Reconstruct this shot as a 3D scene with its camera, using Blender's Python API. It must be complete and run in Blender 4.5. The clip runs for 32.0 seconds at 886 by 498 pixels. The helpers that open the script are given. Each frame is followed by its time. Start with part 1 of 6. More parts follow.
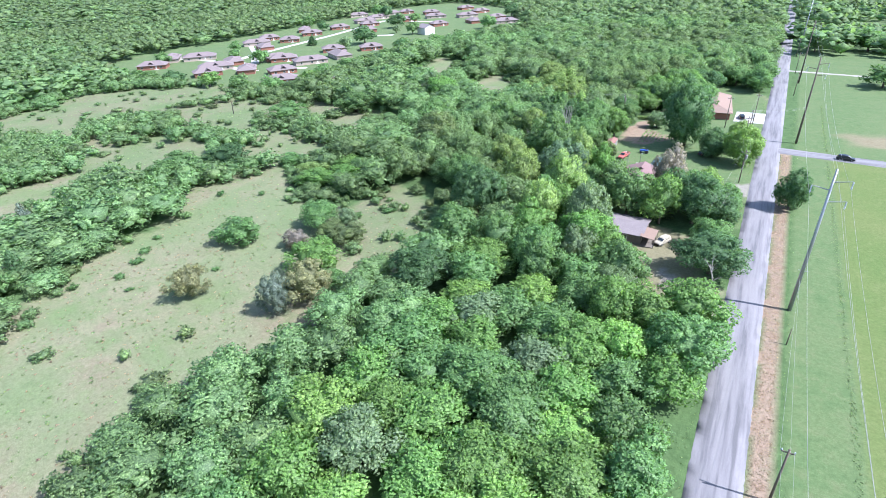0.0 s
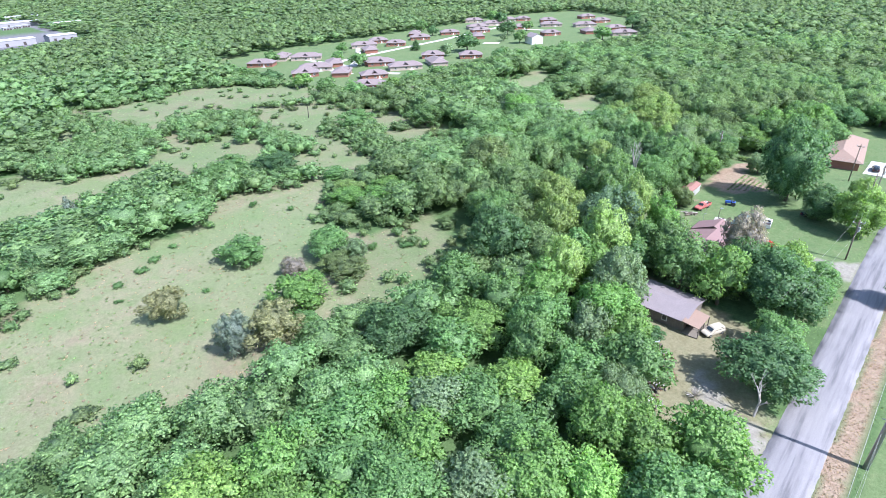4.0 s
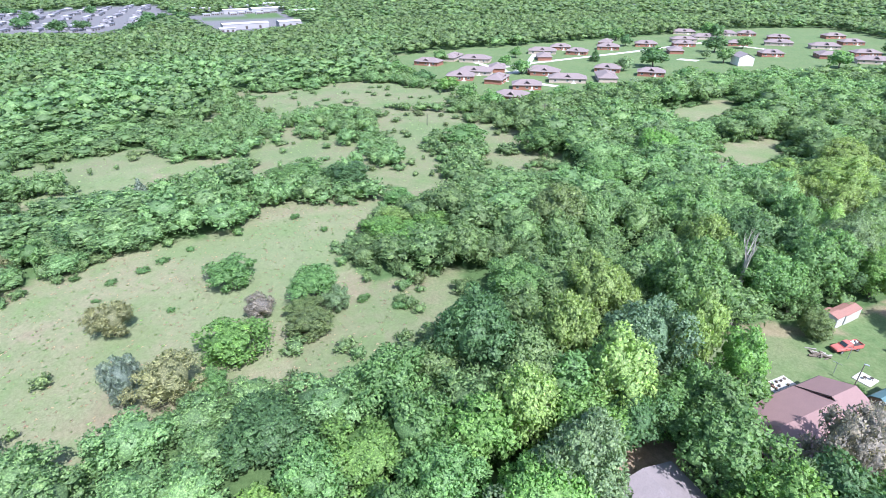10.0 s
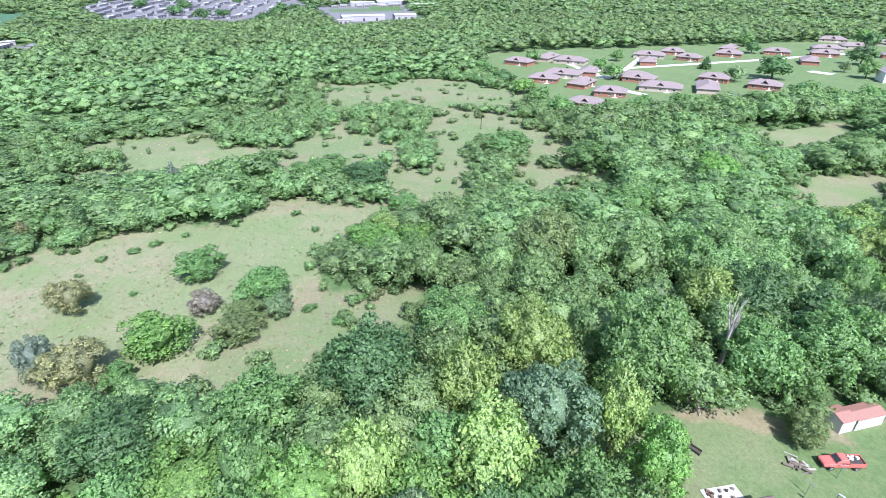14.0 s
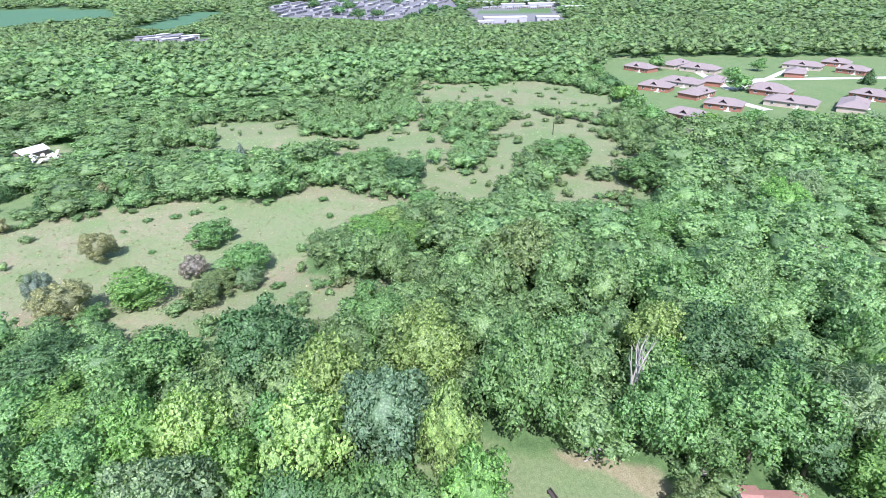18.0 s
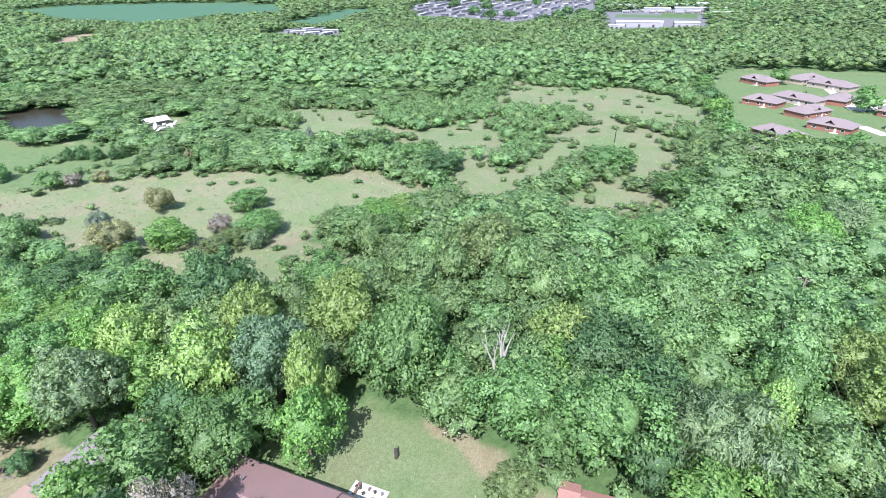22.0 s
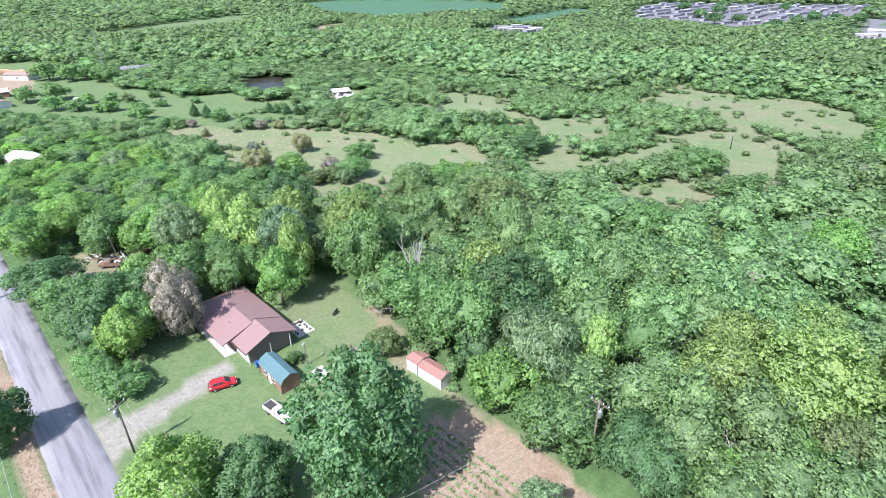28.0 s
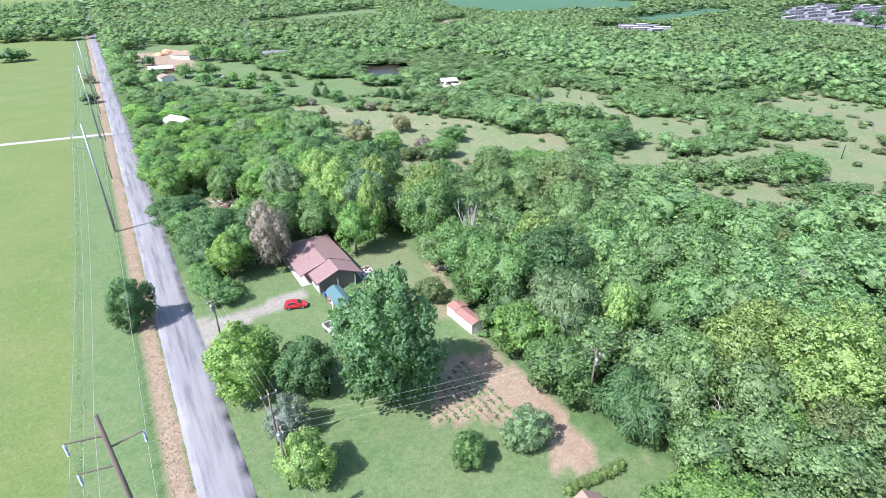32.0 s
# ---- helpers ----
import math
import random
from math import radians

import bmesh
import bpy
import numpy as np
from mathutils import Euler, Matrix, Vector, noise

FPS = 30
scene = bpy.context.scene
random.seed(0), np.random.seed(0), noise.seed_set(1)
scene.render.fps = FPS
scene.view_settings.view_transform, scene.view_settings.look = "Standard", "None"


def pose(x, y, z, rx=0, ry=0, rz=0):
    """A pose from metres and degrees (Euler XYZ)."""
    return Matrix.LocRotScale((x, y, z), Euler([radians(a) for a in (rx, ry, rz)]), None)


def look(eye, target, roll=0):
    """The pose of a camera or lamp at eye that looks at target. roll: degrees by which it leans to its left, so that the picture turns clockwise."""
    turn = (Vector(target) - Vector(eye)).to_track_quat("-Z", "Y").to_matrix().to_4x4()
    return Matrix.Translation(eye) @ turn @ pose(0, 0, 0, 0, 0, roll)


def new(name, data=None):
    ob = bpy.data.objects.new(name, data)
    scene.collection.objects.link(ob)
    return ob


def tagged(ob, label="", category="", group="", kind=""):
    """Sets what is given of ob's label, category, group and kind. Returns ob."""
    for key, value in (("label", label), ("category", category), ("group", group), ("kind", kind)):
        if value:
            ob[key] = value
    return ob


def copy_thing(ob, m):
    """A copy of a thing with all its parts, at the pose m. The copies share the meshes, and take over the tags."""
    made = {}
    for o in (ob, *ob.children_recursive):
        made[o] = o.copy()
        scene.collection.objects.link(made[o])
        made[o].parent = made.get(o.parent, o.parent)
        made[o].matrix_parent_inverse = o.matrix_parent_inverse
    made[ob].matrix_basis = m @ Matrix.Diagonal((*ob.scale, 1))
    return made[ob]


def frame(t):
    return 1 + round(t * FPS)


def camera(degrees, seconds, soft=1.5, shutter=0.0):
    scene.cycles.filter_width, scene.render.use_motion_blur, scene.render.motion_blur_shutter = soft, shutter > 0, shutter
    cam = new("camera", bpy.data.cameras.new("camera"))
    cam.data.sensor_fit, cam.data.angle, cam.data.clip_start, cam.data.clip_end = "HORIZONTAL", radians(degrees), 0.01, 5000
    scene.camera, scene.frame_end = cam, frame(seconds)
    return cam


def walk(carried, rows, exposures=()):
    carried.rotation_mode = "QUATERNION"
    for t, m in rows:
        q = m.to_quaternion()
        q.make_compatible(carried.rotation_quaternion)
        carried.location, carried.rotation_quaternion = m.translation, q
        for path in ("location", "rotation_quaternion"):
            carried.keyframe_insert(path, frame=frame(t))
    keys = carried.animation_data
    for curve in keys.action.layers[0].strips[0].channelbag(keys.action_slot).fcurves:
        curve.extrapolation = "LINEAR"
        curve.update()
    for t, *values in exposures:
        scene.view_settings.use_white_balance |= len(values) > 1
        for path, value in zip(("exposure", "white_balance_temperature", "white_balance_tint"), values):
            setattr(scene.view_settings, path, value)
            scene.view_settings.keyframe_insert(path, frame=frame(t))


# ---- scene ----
cam = camera(79.49, 32.0, soft=0.7)
# seconds, x, y, z, yaw, pitch, lean
ROWS = [
    (0.0, -0.82, 0.99, 58.84, 31.51, -29.13, -2.38),
    (0.5, 1.27, 4.01, 58.91, 32.72, -29.13, -2.32),
    (1.0, 3.1, 7.17, 59.01, 34.53, -29.04, -2.23),
    (1.5, 4.51, 10.47, 59.11, 35.7, -28.92, -2.14),
    (2.0, 5.38, 13.86, 59.2, 36.75, -28.83, -2.07),
    (2.5, 5.8, 17.32, 59.27, 38.23, -28.7, -1.96),
    (3.0, 5.89, 20.92, 59.28, 40.74, -28.54, -1.86),
    (3.5, 5.8, 24.74, 59.26, 42.82, -28.45, -1.78),
    (5.5, 5.08, 40.65, 59.14, 48.67, -28.16, -1.48),
    (6.0, 5.0, 44.64, 59.1, 50.54, -28.1, -1.39),
    (6.5, 4.99, 48.62, 59.04, 52.34, -28.04, -1.31),
    (7.0, 4.93, 52.6, 58.97, 54.1, -28.0, -1.2),
    (7.5, 4.77, 56.53, 58.9, 56.23, -27.95, -1.04),
    (8.0, 4.48, 60.4, 58.83, 58.53, -27.92, -0.89),
    (8.5, 4.24, 64.2, 58.78, 60.57, -27.92, -0.76),
    (9.0, 4.06, 68.04, 58.73, 62.52, -27.93, -0.58),
    (9.5, 3.91, 72.02, 58.7, 64.41, -27.96, -0.43),
    (10.0, 3.81, 76.07, 58.68, 66.25, -27.99, -0.33),
    (10.5, 3.72, 80.1, 58.68, 68.08, -28.04, -0.26),
    (11.0, 3.65, 84.11, 58.69, 69.75, -28.09, -0.19),
    (11.5, 3.56, 88.1, 58.71, 71.45, -28.16, -0.12),
    (12.0, 3.49, 92.04, 58.76, 73.0, -28.21, -0.07),
    (12.5, 3.48, 95.99, 58.83, 74.63, -28.28, -0.02),
    (13.0, 3.54, 99.98, 58.9, 76.32, -28.33, 0.03),
    (13.5, 3.58, 104.02, 58.96, 77.88, -28.36, 0.05),
    (14.0, 3.62, 108.19, 58.96, 79.7, -28.39, 0.05),
    (14.5, 3.67, 112.48, 58.89, 82.02, -28.41, 0.06),
    (16.5, 4.31, 129.96, 58.36, 90.32, -28.29, -0.23),
    (17.0, 4.38, 134.48, 58.24, 92.35, -28.25, -0.42),
    (17.5, 4.39, 139.07, 58.14, 94.59, -28.2, -0.62),
    (18.0, 4.38, 143.51, 58.04, 96.75, -28.09, -0.75),
    (18.5, 4.34, 147.79, 57.95, 98.73, -27.99, -0.83),
    (19.0, 4.31, 152.03, 57.89, 100.74, -27.87, -0.86),
    (19.5, 4.32, 156.2, 57.88, 102.73, -27.8, -0.85),
    (20.0, 4.35, 160.3, 57.89, 104.6, -27.73, -0.81),
    (20.5, 4.47, 164.44, 57.95, 106.46, -27.74, -0.73),
    (21.0, 4.51, 168.51, 58.05, 108.31, -27.79, -0.62),
    (21.5, 4.48, 172.59, 58.21, 110.11, -27.79, -0.52),
    (22.0, 4.48, 176.73, 58.4, 111.9, -27.87, -0.47),
    (22.5, 4.49, 180.94, 58.55, 113.72, -27.94, -0.45),
    (23.0, 4.51, 185.22, 58.64, 115.63, -27.97, -0.42),
    (23.5, 4.55, 189.52, 58.64, 117.61, -27.95, -0.43),
    (24.0, 4.65, 193.87, 58.59, 119.64, -27.84, -0.41),
    (24.5, 4.91, 198.17, 58.52, 121.57, -27.71, -0.37),
    (25.0, 5.13, 202.48, 58.45, 123.52, -27.58, -0.31),
    (25.5, 5.14, 206.71, 58.4, 125.6, -27.53, -0.29),
    (27.5, 4.25, 223.49, 58.32, 133.73, -27.63, -0.65),
    (28.0, 4.1, 227.63, 58.33, 135.81, -27.65, -0.66),
    (28.5, 3.98, 231.71, 58.34, 138.2, -27.65, -0.66),
    (29.0, 3.91, 235.78, 58.34, 140.31, -27.74, -0.64),
    (29.5, 3.84, 239.45, 58.36, 141.63, -27.82, -0.61),
    (30.0, 3.92, 242.17, 58.37, 143.11, -27.86, -0.63),
    (30.5, 4.06, 243.86, 58.33, 144.92, -27.87, -0.59),
    (31.0, 4.24, 244.51, 58.2, 146.72, -27.85, -0.51),
    (31.5, 4.36, 244.61, 58.0, 147.75, -27.84, -0.46),
    (32.0, 4.4, 244.59, 57.76, 148.6, -27.81, -0.43),
]
EXPOSURES = [(0.0, 1.34, 5880, 10), (6.0, 1.38, 5940, 10), (13.0, 1.38, 5990, 10), (21.0, 1.37, 6080, 10), (32.0, 1.35, 6160, 10)]
walk(cam, [(t, pose(x, y, z, 90 + pitch, 0, yaw) @ pose(0, 0, 0, 0, 0, lean)) for t, x, y, z, yaw, pitch, lean in ROWS], EXPOSURES)

# ---- light: morning sun from the east, clear sky ----
SUN_UP, SUN_FROM = 51.0, 8.0  # degrees above the ground; degrees from +x towards +y
world = bpy.data.worlds.new("sky")
world.use_nodes = True
scene.world = world
sky = world.node_tree.nodes.new("ShaderNodeTexSky")
sky.sky_type, sky.sun_disc = "NISHITA", False
sky.sun_elevation, sky.sun_rotation = radians(SUN_UP), radians(90 - SUN_FROM)
background = world.node_tree.nodes["Background"]
background.inputs["Strength"].default_value = 0.125
world.node_tree.links.new(sky.outputs["Color"], background.inputs["Color"])
lamp = bpy.data.lights.new("sun", "SUN")
lamp.energy, lamp.angle, lamp.color = 3.95, radians(0.6), (1.0, 0.962, 0.965)
sun_dir = Vector((math.cos(radians(SUN_UP)) * math.cos(radians(SUN_FROM)), math.cos(radians(SUN_UP)) * math.sin(radians(SUN_FROM)), math.sin(radians(SUN_UP))))
sun_ob = new("sun", lamp)
sun_ob.matrix_world = look(sun_dir * 300, (0, 0, 0))

rng = np.random.default_rng(7)


def ground_z(x):
    """The land falls gently to the west of the road."""
    return -8.0 * np.tanh(0.002 * np.maximum(0.0, -np.asarray(x, float) - 8.0))


def gz(x):
    return float(ground_z(x))


# ---- materials ----
def material(name):
    m = bpy.data.materials.new(name)
    m.use_nodes = True
    return m, m.node_tree.nodes, m.node_tree.links, m.node_tree.nodes["Principled BSDF"]


def mapped(nodes, links, scale, coord="Object", stretch=(1, 1, 1)):
    tc = nodes.new("ShaderNodeTexCoord")
    mp = nodes.new("ShaderNodeMapping")
    mp.inputs["Scale"].default_value = tuple(scale * s for s in stretch)
    links.new(tc.outputs[coord], mp.inputs["Vector"])
    return mp.outputs["Vector"]


def noise_at(nodes, links, vector, scale, detail=4.0, rough=0.6):
    n = nodes.new("ShaderNodeTexNoise")
    n.inputs["Scale"].default_value, n.inputs["Detail"].default_value, n.inputs["Roughness"].default_value = scale, detail, rough
    links.new(vector, n.inputs["Vector"])
    return n.outputs["Fac"]


def ramp(nodes, links, fac, stops):
    r = nodes.new("ShaderNodeValToRGB")
    while len(r.color_ramp.elements) < len(stops):
        r.color_ramp.elements.new(0.5)
    for e, (p, c) in zip(r.color_ramp.elements, stops):
        e.position, e.color = p, (*c, 1)
    links.new(fac, r.inputs["Fac"])
    return r.outputs["Color"]


def mix(nodes, links, fac, a, b, blend="MIX"):
    m = nodes.new("ShaderNodeMix")
    m.data_type, m.blend_type = "RGBA", blend
    for sock, v in ((m.inputs[0], fac), (m.inputs[6], a), (m.inputs[7], b)):
        if isinstance(v, (int, float)):
            sock.default_value = v
        elif isinstance(v, tuple):
            sock.default_value = (*v, 1)
        else:
            links.new(v, sock)
    return m.outputs[2]


def bump(nodes, links, bsdf, height, strength, distance):
    b = nodes.new("ShaderNodeBump")
    b.inputs["Strength"].default_value, b.inputs["Distance"].default_value = strength, distance
    links.new(height, b.inputs["Height"])
    links.new(b.outputs["Normal"], bsdf.inputs["Normal"])


def worn(name, colour, second=None, scale=1.0, rough=0.75, amount=0.35, metal=0.0, grain=12.0, relief=0.15, stretch=(1, 1, 1), coord="Object"):
    """A surface whose colour wanders between two tones at two scales, with fine relief."""
    m, nodes, links, bsdf = material(name)
    second = second or tuple(c * 0.65 for c in colour)
    v = mapped(nodes, links, scale, coord, stretch)
    big = noise_at(nodes, links, v, 0.7, 5)
    fine = noise_at(nodes, links, v, grain, 3)
    col = mix(nodes, links, big, colour, second)
    dark = tuple(c * (1 - amount) for c in colour)
    f = ramp(nodes, links, fine, [(0.42, (0, 0, 0)), (0.7, (1, 1, 1))])
    col = mix(nodes, links, f, col, dark)
    links.new(col, bsdf.inputs["Base Color"])
    bsdf.inputs["Roughness"].default_value, bsdf.inputs["Metallic"].default_value = rough, metal
    bump(nodes, links, bsdf, fine, relief, 0.03)
    return m


def leaf_material(name, colour, per_tree=0.3, shared=False, hue=0.03, grain=6.5):
    """Leaves: a tone for each tree, a tone for each leaf clump, light shining through."""
    m, nodes, links, bsdf = material(name)
    geo = nodes.new("ShaderNodeNewGeometry")
    if shared:
        at = nodes.new("ShaderNodeAttribute")
        at.attribute_name = "tone"
        tree = at.outputs["Fac"]
    else:
        tree = nodes.new("ShaderNodeObjectInfo").outputs["Random"]
    hsv = nodes.new("ShaderNodeHueSaturation")
    hsv.inputs["Color"].default_value = (*colour, 1)
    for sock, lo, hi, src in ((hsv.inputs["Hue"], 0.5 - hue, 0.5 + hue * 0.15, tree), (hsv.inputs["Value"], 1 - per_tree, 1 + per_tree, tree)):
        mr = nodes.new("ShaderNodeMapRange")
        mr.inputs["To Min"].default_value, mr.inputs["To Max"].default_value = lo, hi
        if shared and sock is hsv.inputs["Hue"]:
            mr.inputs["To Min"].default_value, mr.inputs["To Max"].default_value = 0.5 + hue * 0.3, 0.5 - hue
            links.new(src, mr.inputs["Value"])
        elif sock is hsv.inputs["Hue"]:
            mod = nodes.new("ShaderNodeMath")
            mod.operation = "MULTIPLY"
            mod.inputs[1].default_value = 7.31
            fr = nodes.new("ShaderNodeMath")
            fr.operation = "FRACT"
            links.new(src, mod.inputs[0])
            links.new(mod.outputs[0], fr.inputs[0])
            links.new(fr.outputs[0], mr.inputs["Value"])
        else:
            links.new(src, mr.inputs["Value"])
        links.new(mr.outputs["Result"], sock)
    leafy = ramp(nodes, links, geo.outputs["Random Per Island"], [(0.0, (0.68, 0.71, 0.71)), (0.5, (1, 1, 1)), (1.0, (1.32, 1.29, 1.18))])
    col = mix(nodes, links, 1.0, hsv.outputs["Color"], leafy, "MULTIPLY")
    v = mapped(nodes, links, 1.0, "Object")
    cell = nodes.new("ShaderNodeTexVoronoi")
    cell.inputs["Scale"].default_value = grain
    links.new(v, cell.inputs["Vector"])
    # cell edges darkened: the shade between leaflets is put into the colour
    leaflet_shade = ramp(nodes, links, cell.outputs["Distance"], [(0.05, (1.3, 1.28, 1.22)), (0.4, (1.0, 1.0, 1.0)), (0.68, (0.7, 0.72, 0.72))])
    col = mix(nodes, links, 1.0, col, leaflet_shade, "MULTIPLY")
    bright = nodes.new("ShaderNodeSeparateColor")
    links.new(cell.outputs["Color"], bright.inputs[0])
    col = mix(nodes, links, 1.0, col, ramp(nodes, links, bright.outputs[0], [(0.0, (0.76, 0.78, 0.76)), (0.6, (1.0, 1.0, 1.0)), (1.0, (1.35, 1.31, 1.24))]), "MULTIPLY")
    bump(nodes, links, bsdf, bright.outputs[1], 0.7, 0.5 / grain)
    links.new(col, bsdf.inputs["Base Color"])
    bsdf.inputs["Roughness"].default_value = 0.55
    bsdf.inputs["Specular IOR Level"].default_value = 0.45
    tl = nodes.new("ShaderNodeBsdfTranslucent")
    warm = mix(nodes, links, 1.0, col, (1.1, 1.15, 0.7), "MULTIPLY")
    links.new(warm, tl.inputs["Color"])
    ms = nodes.new("ShaderNodeMixShader")
    ms.inputs["Fac"].default_value = 0.5
    links.new(bsdf.outputs[0], ms.inputs[1])
    links.new(tl.outputs[0], ms.inputs[2])
    links.new(ms.outputs[0], nodes["Material Output"].inputs["Surface"])
    return m


LEAF = {
    "mid": (0.194, 0.345, 0.138), "dark": (0.132, 0.252, 0.115), "bright": (0.22, 0.392, 0.126), "fresh": (0.3, 0.5, 0.155), "lime": (0.36, 0.52, 0.2),
    "yellow": (0.285, 0.4, 0.15), "bluish": (0.19, 0.3, 0.19), "grey": (0.25, 0.36, 0.205), "cedar": (0.33, 0.335, 0.19),
    "oak": (0.14, 0.262, 0.122), "spruce": (0.29, 0.36, 0.32), "olive": (0.225, 0.305, 0.14), "dry": (0.42, 0.375, 0.35),
}
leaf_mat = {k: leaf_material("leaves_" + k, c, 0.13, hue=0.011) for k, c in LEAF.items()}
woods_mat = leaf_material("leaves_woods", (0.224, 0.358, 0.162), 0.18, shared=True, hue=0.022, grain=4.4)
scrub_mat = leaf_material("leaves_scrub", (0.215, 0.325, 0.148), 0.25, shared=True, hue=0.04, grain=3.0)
bark_mat = worn("bark", (0.16, 0.13, 0.1), (0.1, 0.08, 0.06), 3.0, 0.9, 0.5, stretch=(1, 1, 0.25))
dead_mat = worn("dead_wood", (0.42, 0.39, 0.36), (0.3, 0.27, 0.24), 3.0, 0.9, 0.3)


# ---- mesh helpers ----
def mesh_of(name, verts, quads=None, tris=None, normals=None, mats=(), smooth=False):
    """A mesh from arrays of places, four-cornered and three-cornered faces."""
    me = bpy.data.meshes.new(name)
    quads = np.zeros((0, 4), int) if quads is None else np.asarray(quads, int).reshape(-1, 4)
    tris = np.zeros((0, 3), int) if tris is None else np.asarray(tris, int).reshape(-1, 3)
    verts = np.asarray(verts, np.float32)
    me.vertices.add(len(verts))
    me.vertices.foreach_set("co", verts.ravel())
    loops = np.concatenate([quads.ravel(), tris.ravel()]).astype(np.int32)
    me.loops.add(len(loops))
    me.loops.foreach_set("vertex_index", loops)
    starts = np.concatenate([np.arange(len(quads)) * 4, len(quads) * 4 + np.arange(len(tris)) * 3]).astype(np.int32)
    me.polygons.add(len(starts))
    me.polygons.foreach_set("loop_start", starts)
    me.update(calc_edges=True)
    me.polygons.foreach_set("use_smooth", np.full(len(starts), smooth))
    for m in mats:
        me.materials.append(m)
    if normals is not None:
        me.normals_split_custom_set_from_vertices(np.asarray(normals, np.float32))
    return me


def bm_mesh(name, bm, mat=None, smooth=False):
    me = bpy.data.meshes.new(name)
    bm.to_mesh(me)
    bm.free()
    if mat:
        me.materials.append(mat)
    if smooth:
        me.polygons.foreach_set("use_smooth", np.full(len(me.polygons), True))
    return me


def part(name, bm, mat, parent=None, label="", smooth=False):
    """Links a bmesh, or a ready mesh, as one object under its thing."""
    me = bm if isinstance(bm, bpy.types.Mesh) else bm_mesh(name, bm, mat, smooth)
    ob = new(name, me)
    if parent:
        ob.parent = parent
    if label:
        ob["label"] = label
    return ob


def thing(name, m, label, category, group="", kind=""):
    ob = new(name)
    ob.empty_display_size = 0.3
    ob.matrix_basis = m
    return tagged(ob, label, category, group, kind)


def box(bm, size, at=(0, 0, 0), turn=None, bevel=0.0):
    """Adds a block to bm, its middle at the place given."""
    r = bmesh.ops.create_cube(bm, size=1.0)
    m = Matrix.Translation(at) @ (turn or Matrix.Identity(4)) @ Matrix.Diagonal((*size, 1))
    bmesh.ops.transform(bm, matrix=m, verts=r["verts"])
    if bevel:
        edges = list({e for v in r["verts"] for e in v.link_edges})
        bmesh.ops.bevel(bm, geom=edges, offset=bevel, segments=2, profile=0.6, affect="EDGES")
    return bm


def tube(bm, a, b, ra, rb=None, sides=8):
    """Adds a round bar from a to b."""
    a, b = Vector(a), Vector(b)
    r = bmesh.ops.create_cone(bm, cap_ends=True, segments=sides, radius1=ra, radius2=ra if rb is None else rb, depth=(b - a).length)
    q = (b - a).to_track_quat("Z", "Y").to_matrix().to_4x4()
    bmesh.ops.transform(bm, matrix=Matrix.Translation((a + b) / 2) @ q, verts=r["verts"])
    return bm


def fresh():
    return bmesh.new()


def inside(px, py, poly):
    """Which of the places lie inside a polygon."""
    px, py = np.asarray(px, float), np.asarray(py, float)
    hit = np.zeros(px.shape, bool)
    n = len(poly)
    for i in range(n):
        (x1, y1), (x2, y2) = poly[i], poly[i - 1]
        cross = (y1 > py) != (y2 > py)
        with np.errstate(divide="ignore", invalid="ignore"):
            hit ^= cross & (px < (x2 - x1) * (py - y1) / (y2 - y1 + 1e-12) + x1)
    return hit


def wander(px, py, size, amount, seed=0.0):
    """A smooth wandering of places, for ragged edges."""
    a = np.sin(px / size + 1.7 * np.sin(py / size * 0.8 + seed)) + 0.6 * np.sin(py / size * 2.1 + 2.3 * np.sin(px / size * 1.3 + seed))
    b = np.sin(py / size * 1.1 + 1.9 * np.sin(px / size * 0.7 + seed + 2)) + 0.6 * np.sin(px / size * 1.9 + 1.2 + 2.1 * np.sin(py / size * 1.5))
    return px + a * amount, py + b * amount


# ---- the plan: road along y, clearings in the woods to the west ----
ROAD_W, ROAD_E = 1.2, 7.6
FIELD_MAIN = [(-121, 27), (-121, 39), (-127, 49), (-129, 62), (-127, 75), (-135, 82), (-144, 84), (-141, 98), (-134, 110), (-129, 118), (-121, 104), (-109, 100), (-96, 102), (-89, 107), (-89, 114), (-76, 106), (-66, 98), (-65, 91), (-59, 86), (-61, 78), (-64, 55)]
FIELD_B = [(-120, 32), (-131, 46), (-131, 59), (-128, 76), (-133, 97), (-124, 113), (-107, 96), (-101, 84), (-91, 70), (-66, 59), (-61, 48), (-66, 34), (-80, 25), (-74, 22), (-66, 17), (-62, 0), (-62, -25), (-85, -12), (-105, 12)]
FIELD_D = [(-73, 38), (-87, 25), (-94, 22), (-100, 5), (-109, 8), (-115, 18), (-122, 41), (-131, 70), (-139, 86), (-137, 99), (-132, 107), (-123, 102), (-116, 98), (-102, 99), (-88, 103), (-88, 95), (-85, 76), (-74, 68)]
FIELD_C = [(-72, 43), (-73, 15), (-66, -11), (-71, -17), (-82, -16), (-118, -23), (-142, -16), (-128, -1), (-104, 4), (-102, 25), (-114, 23), (-126, 42), (-105, 82)]
SOUTH_MEADOW = [(-81, -87), (-98, -80), (-122, -76), (-126, -54), (-107, -48), (-90, -41), (-75, -38), (-73, -65)]
STRIP_A = [(-315, 102), (-318, 128), (-310, 163), (-290, 195), (-258, 193), (-246, 176), (-257, 153), (-274, 138), (-286, 116)]
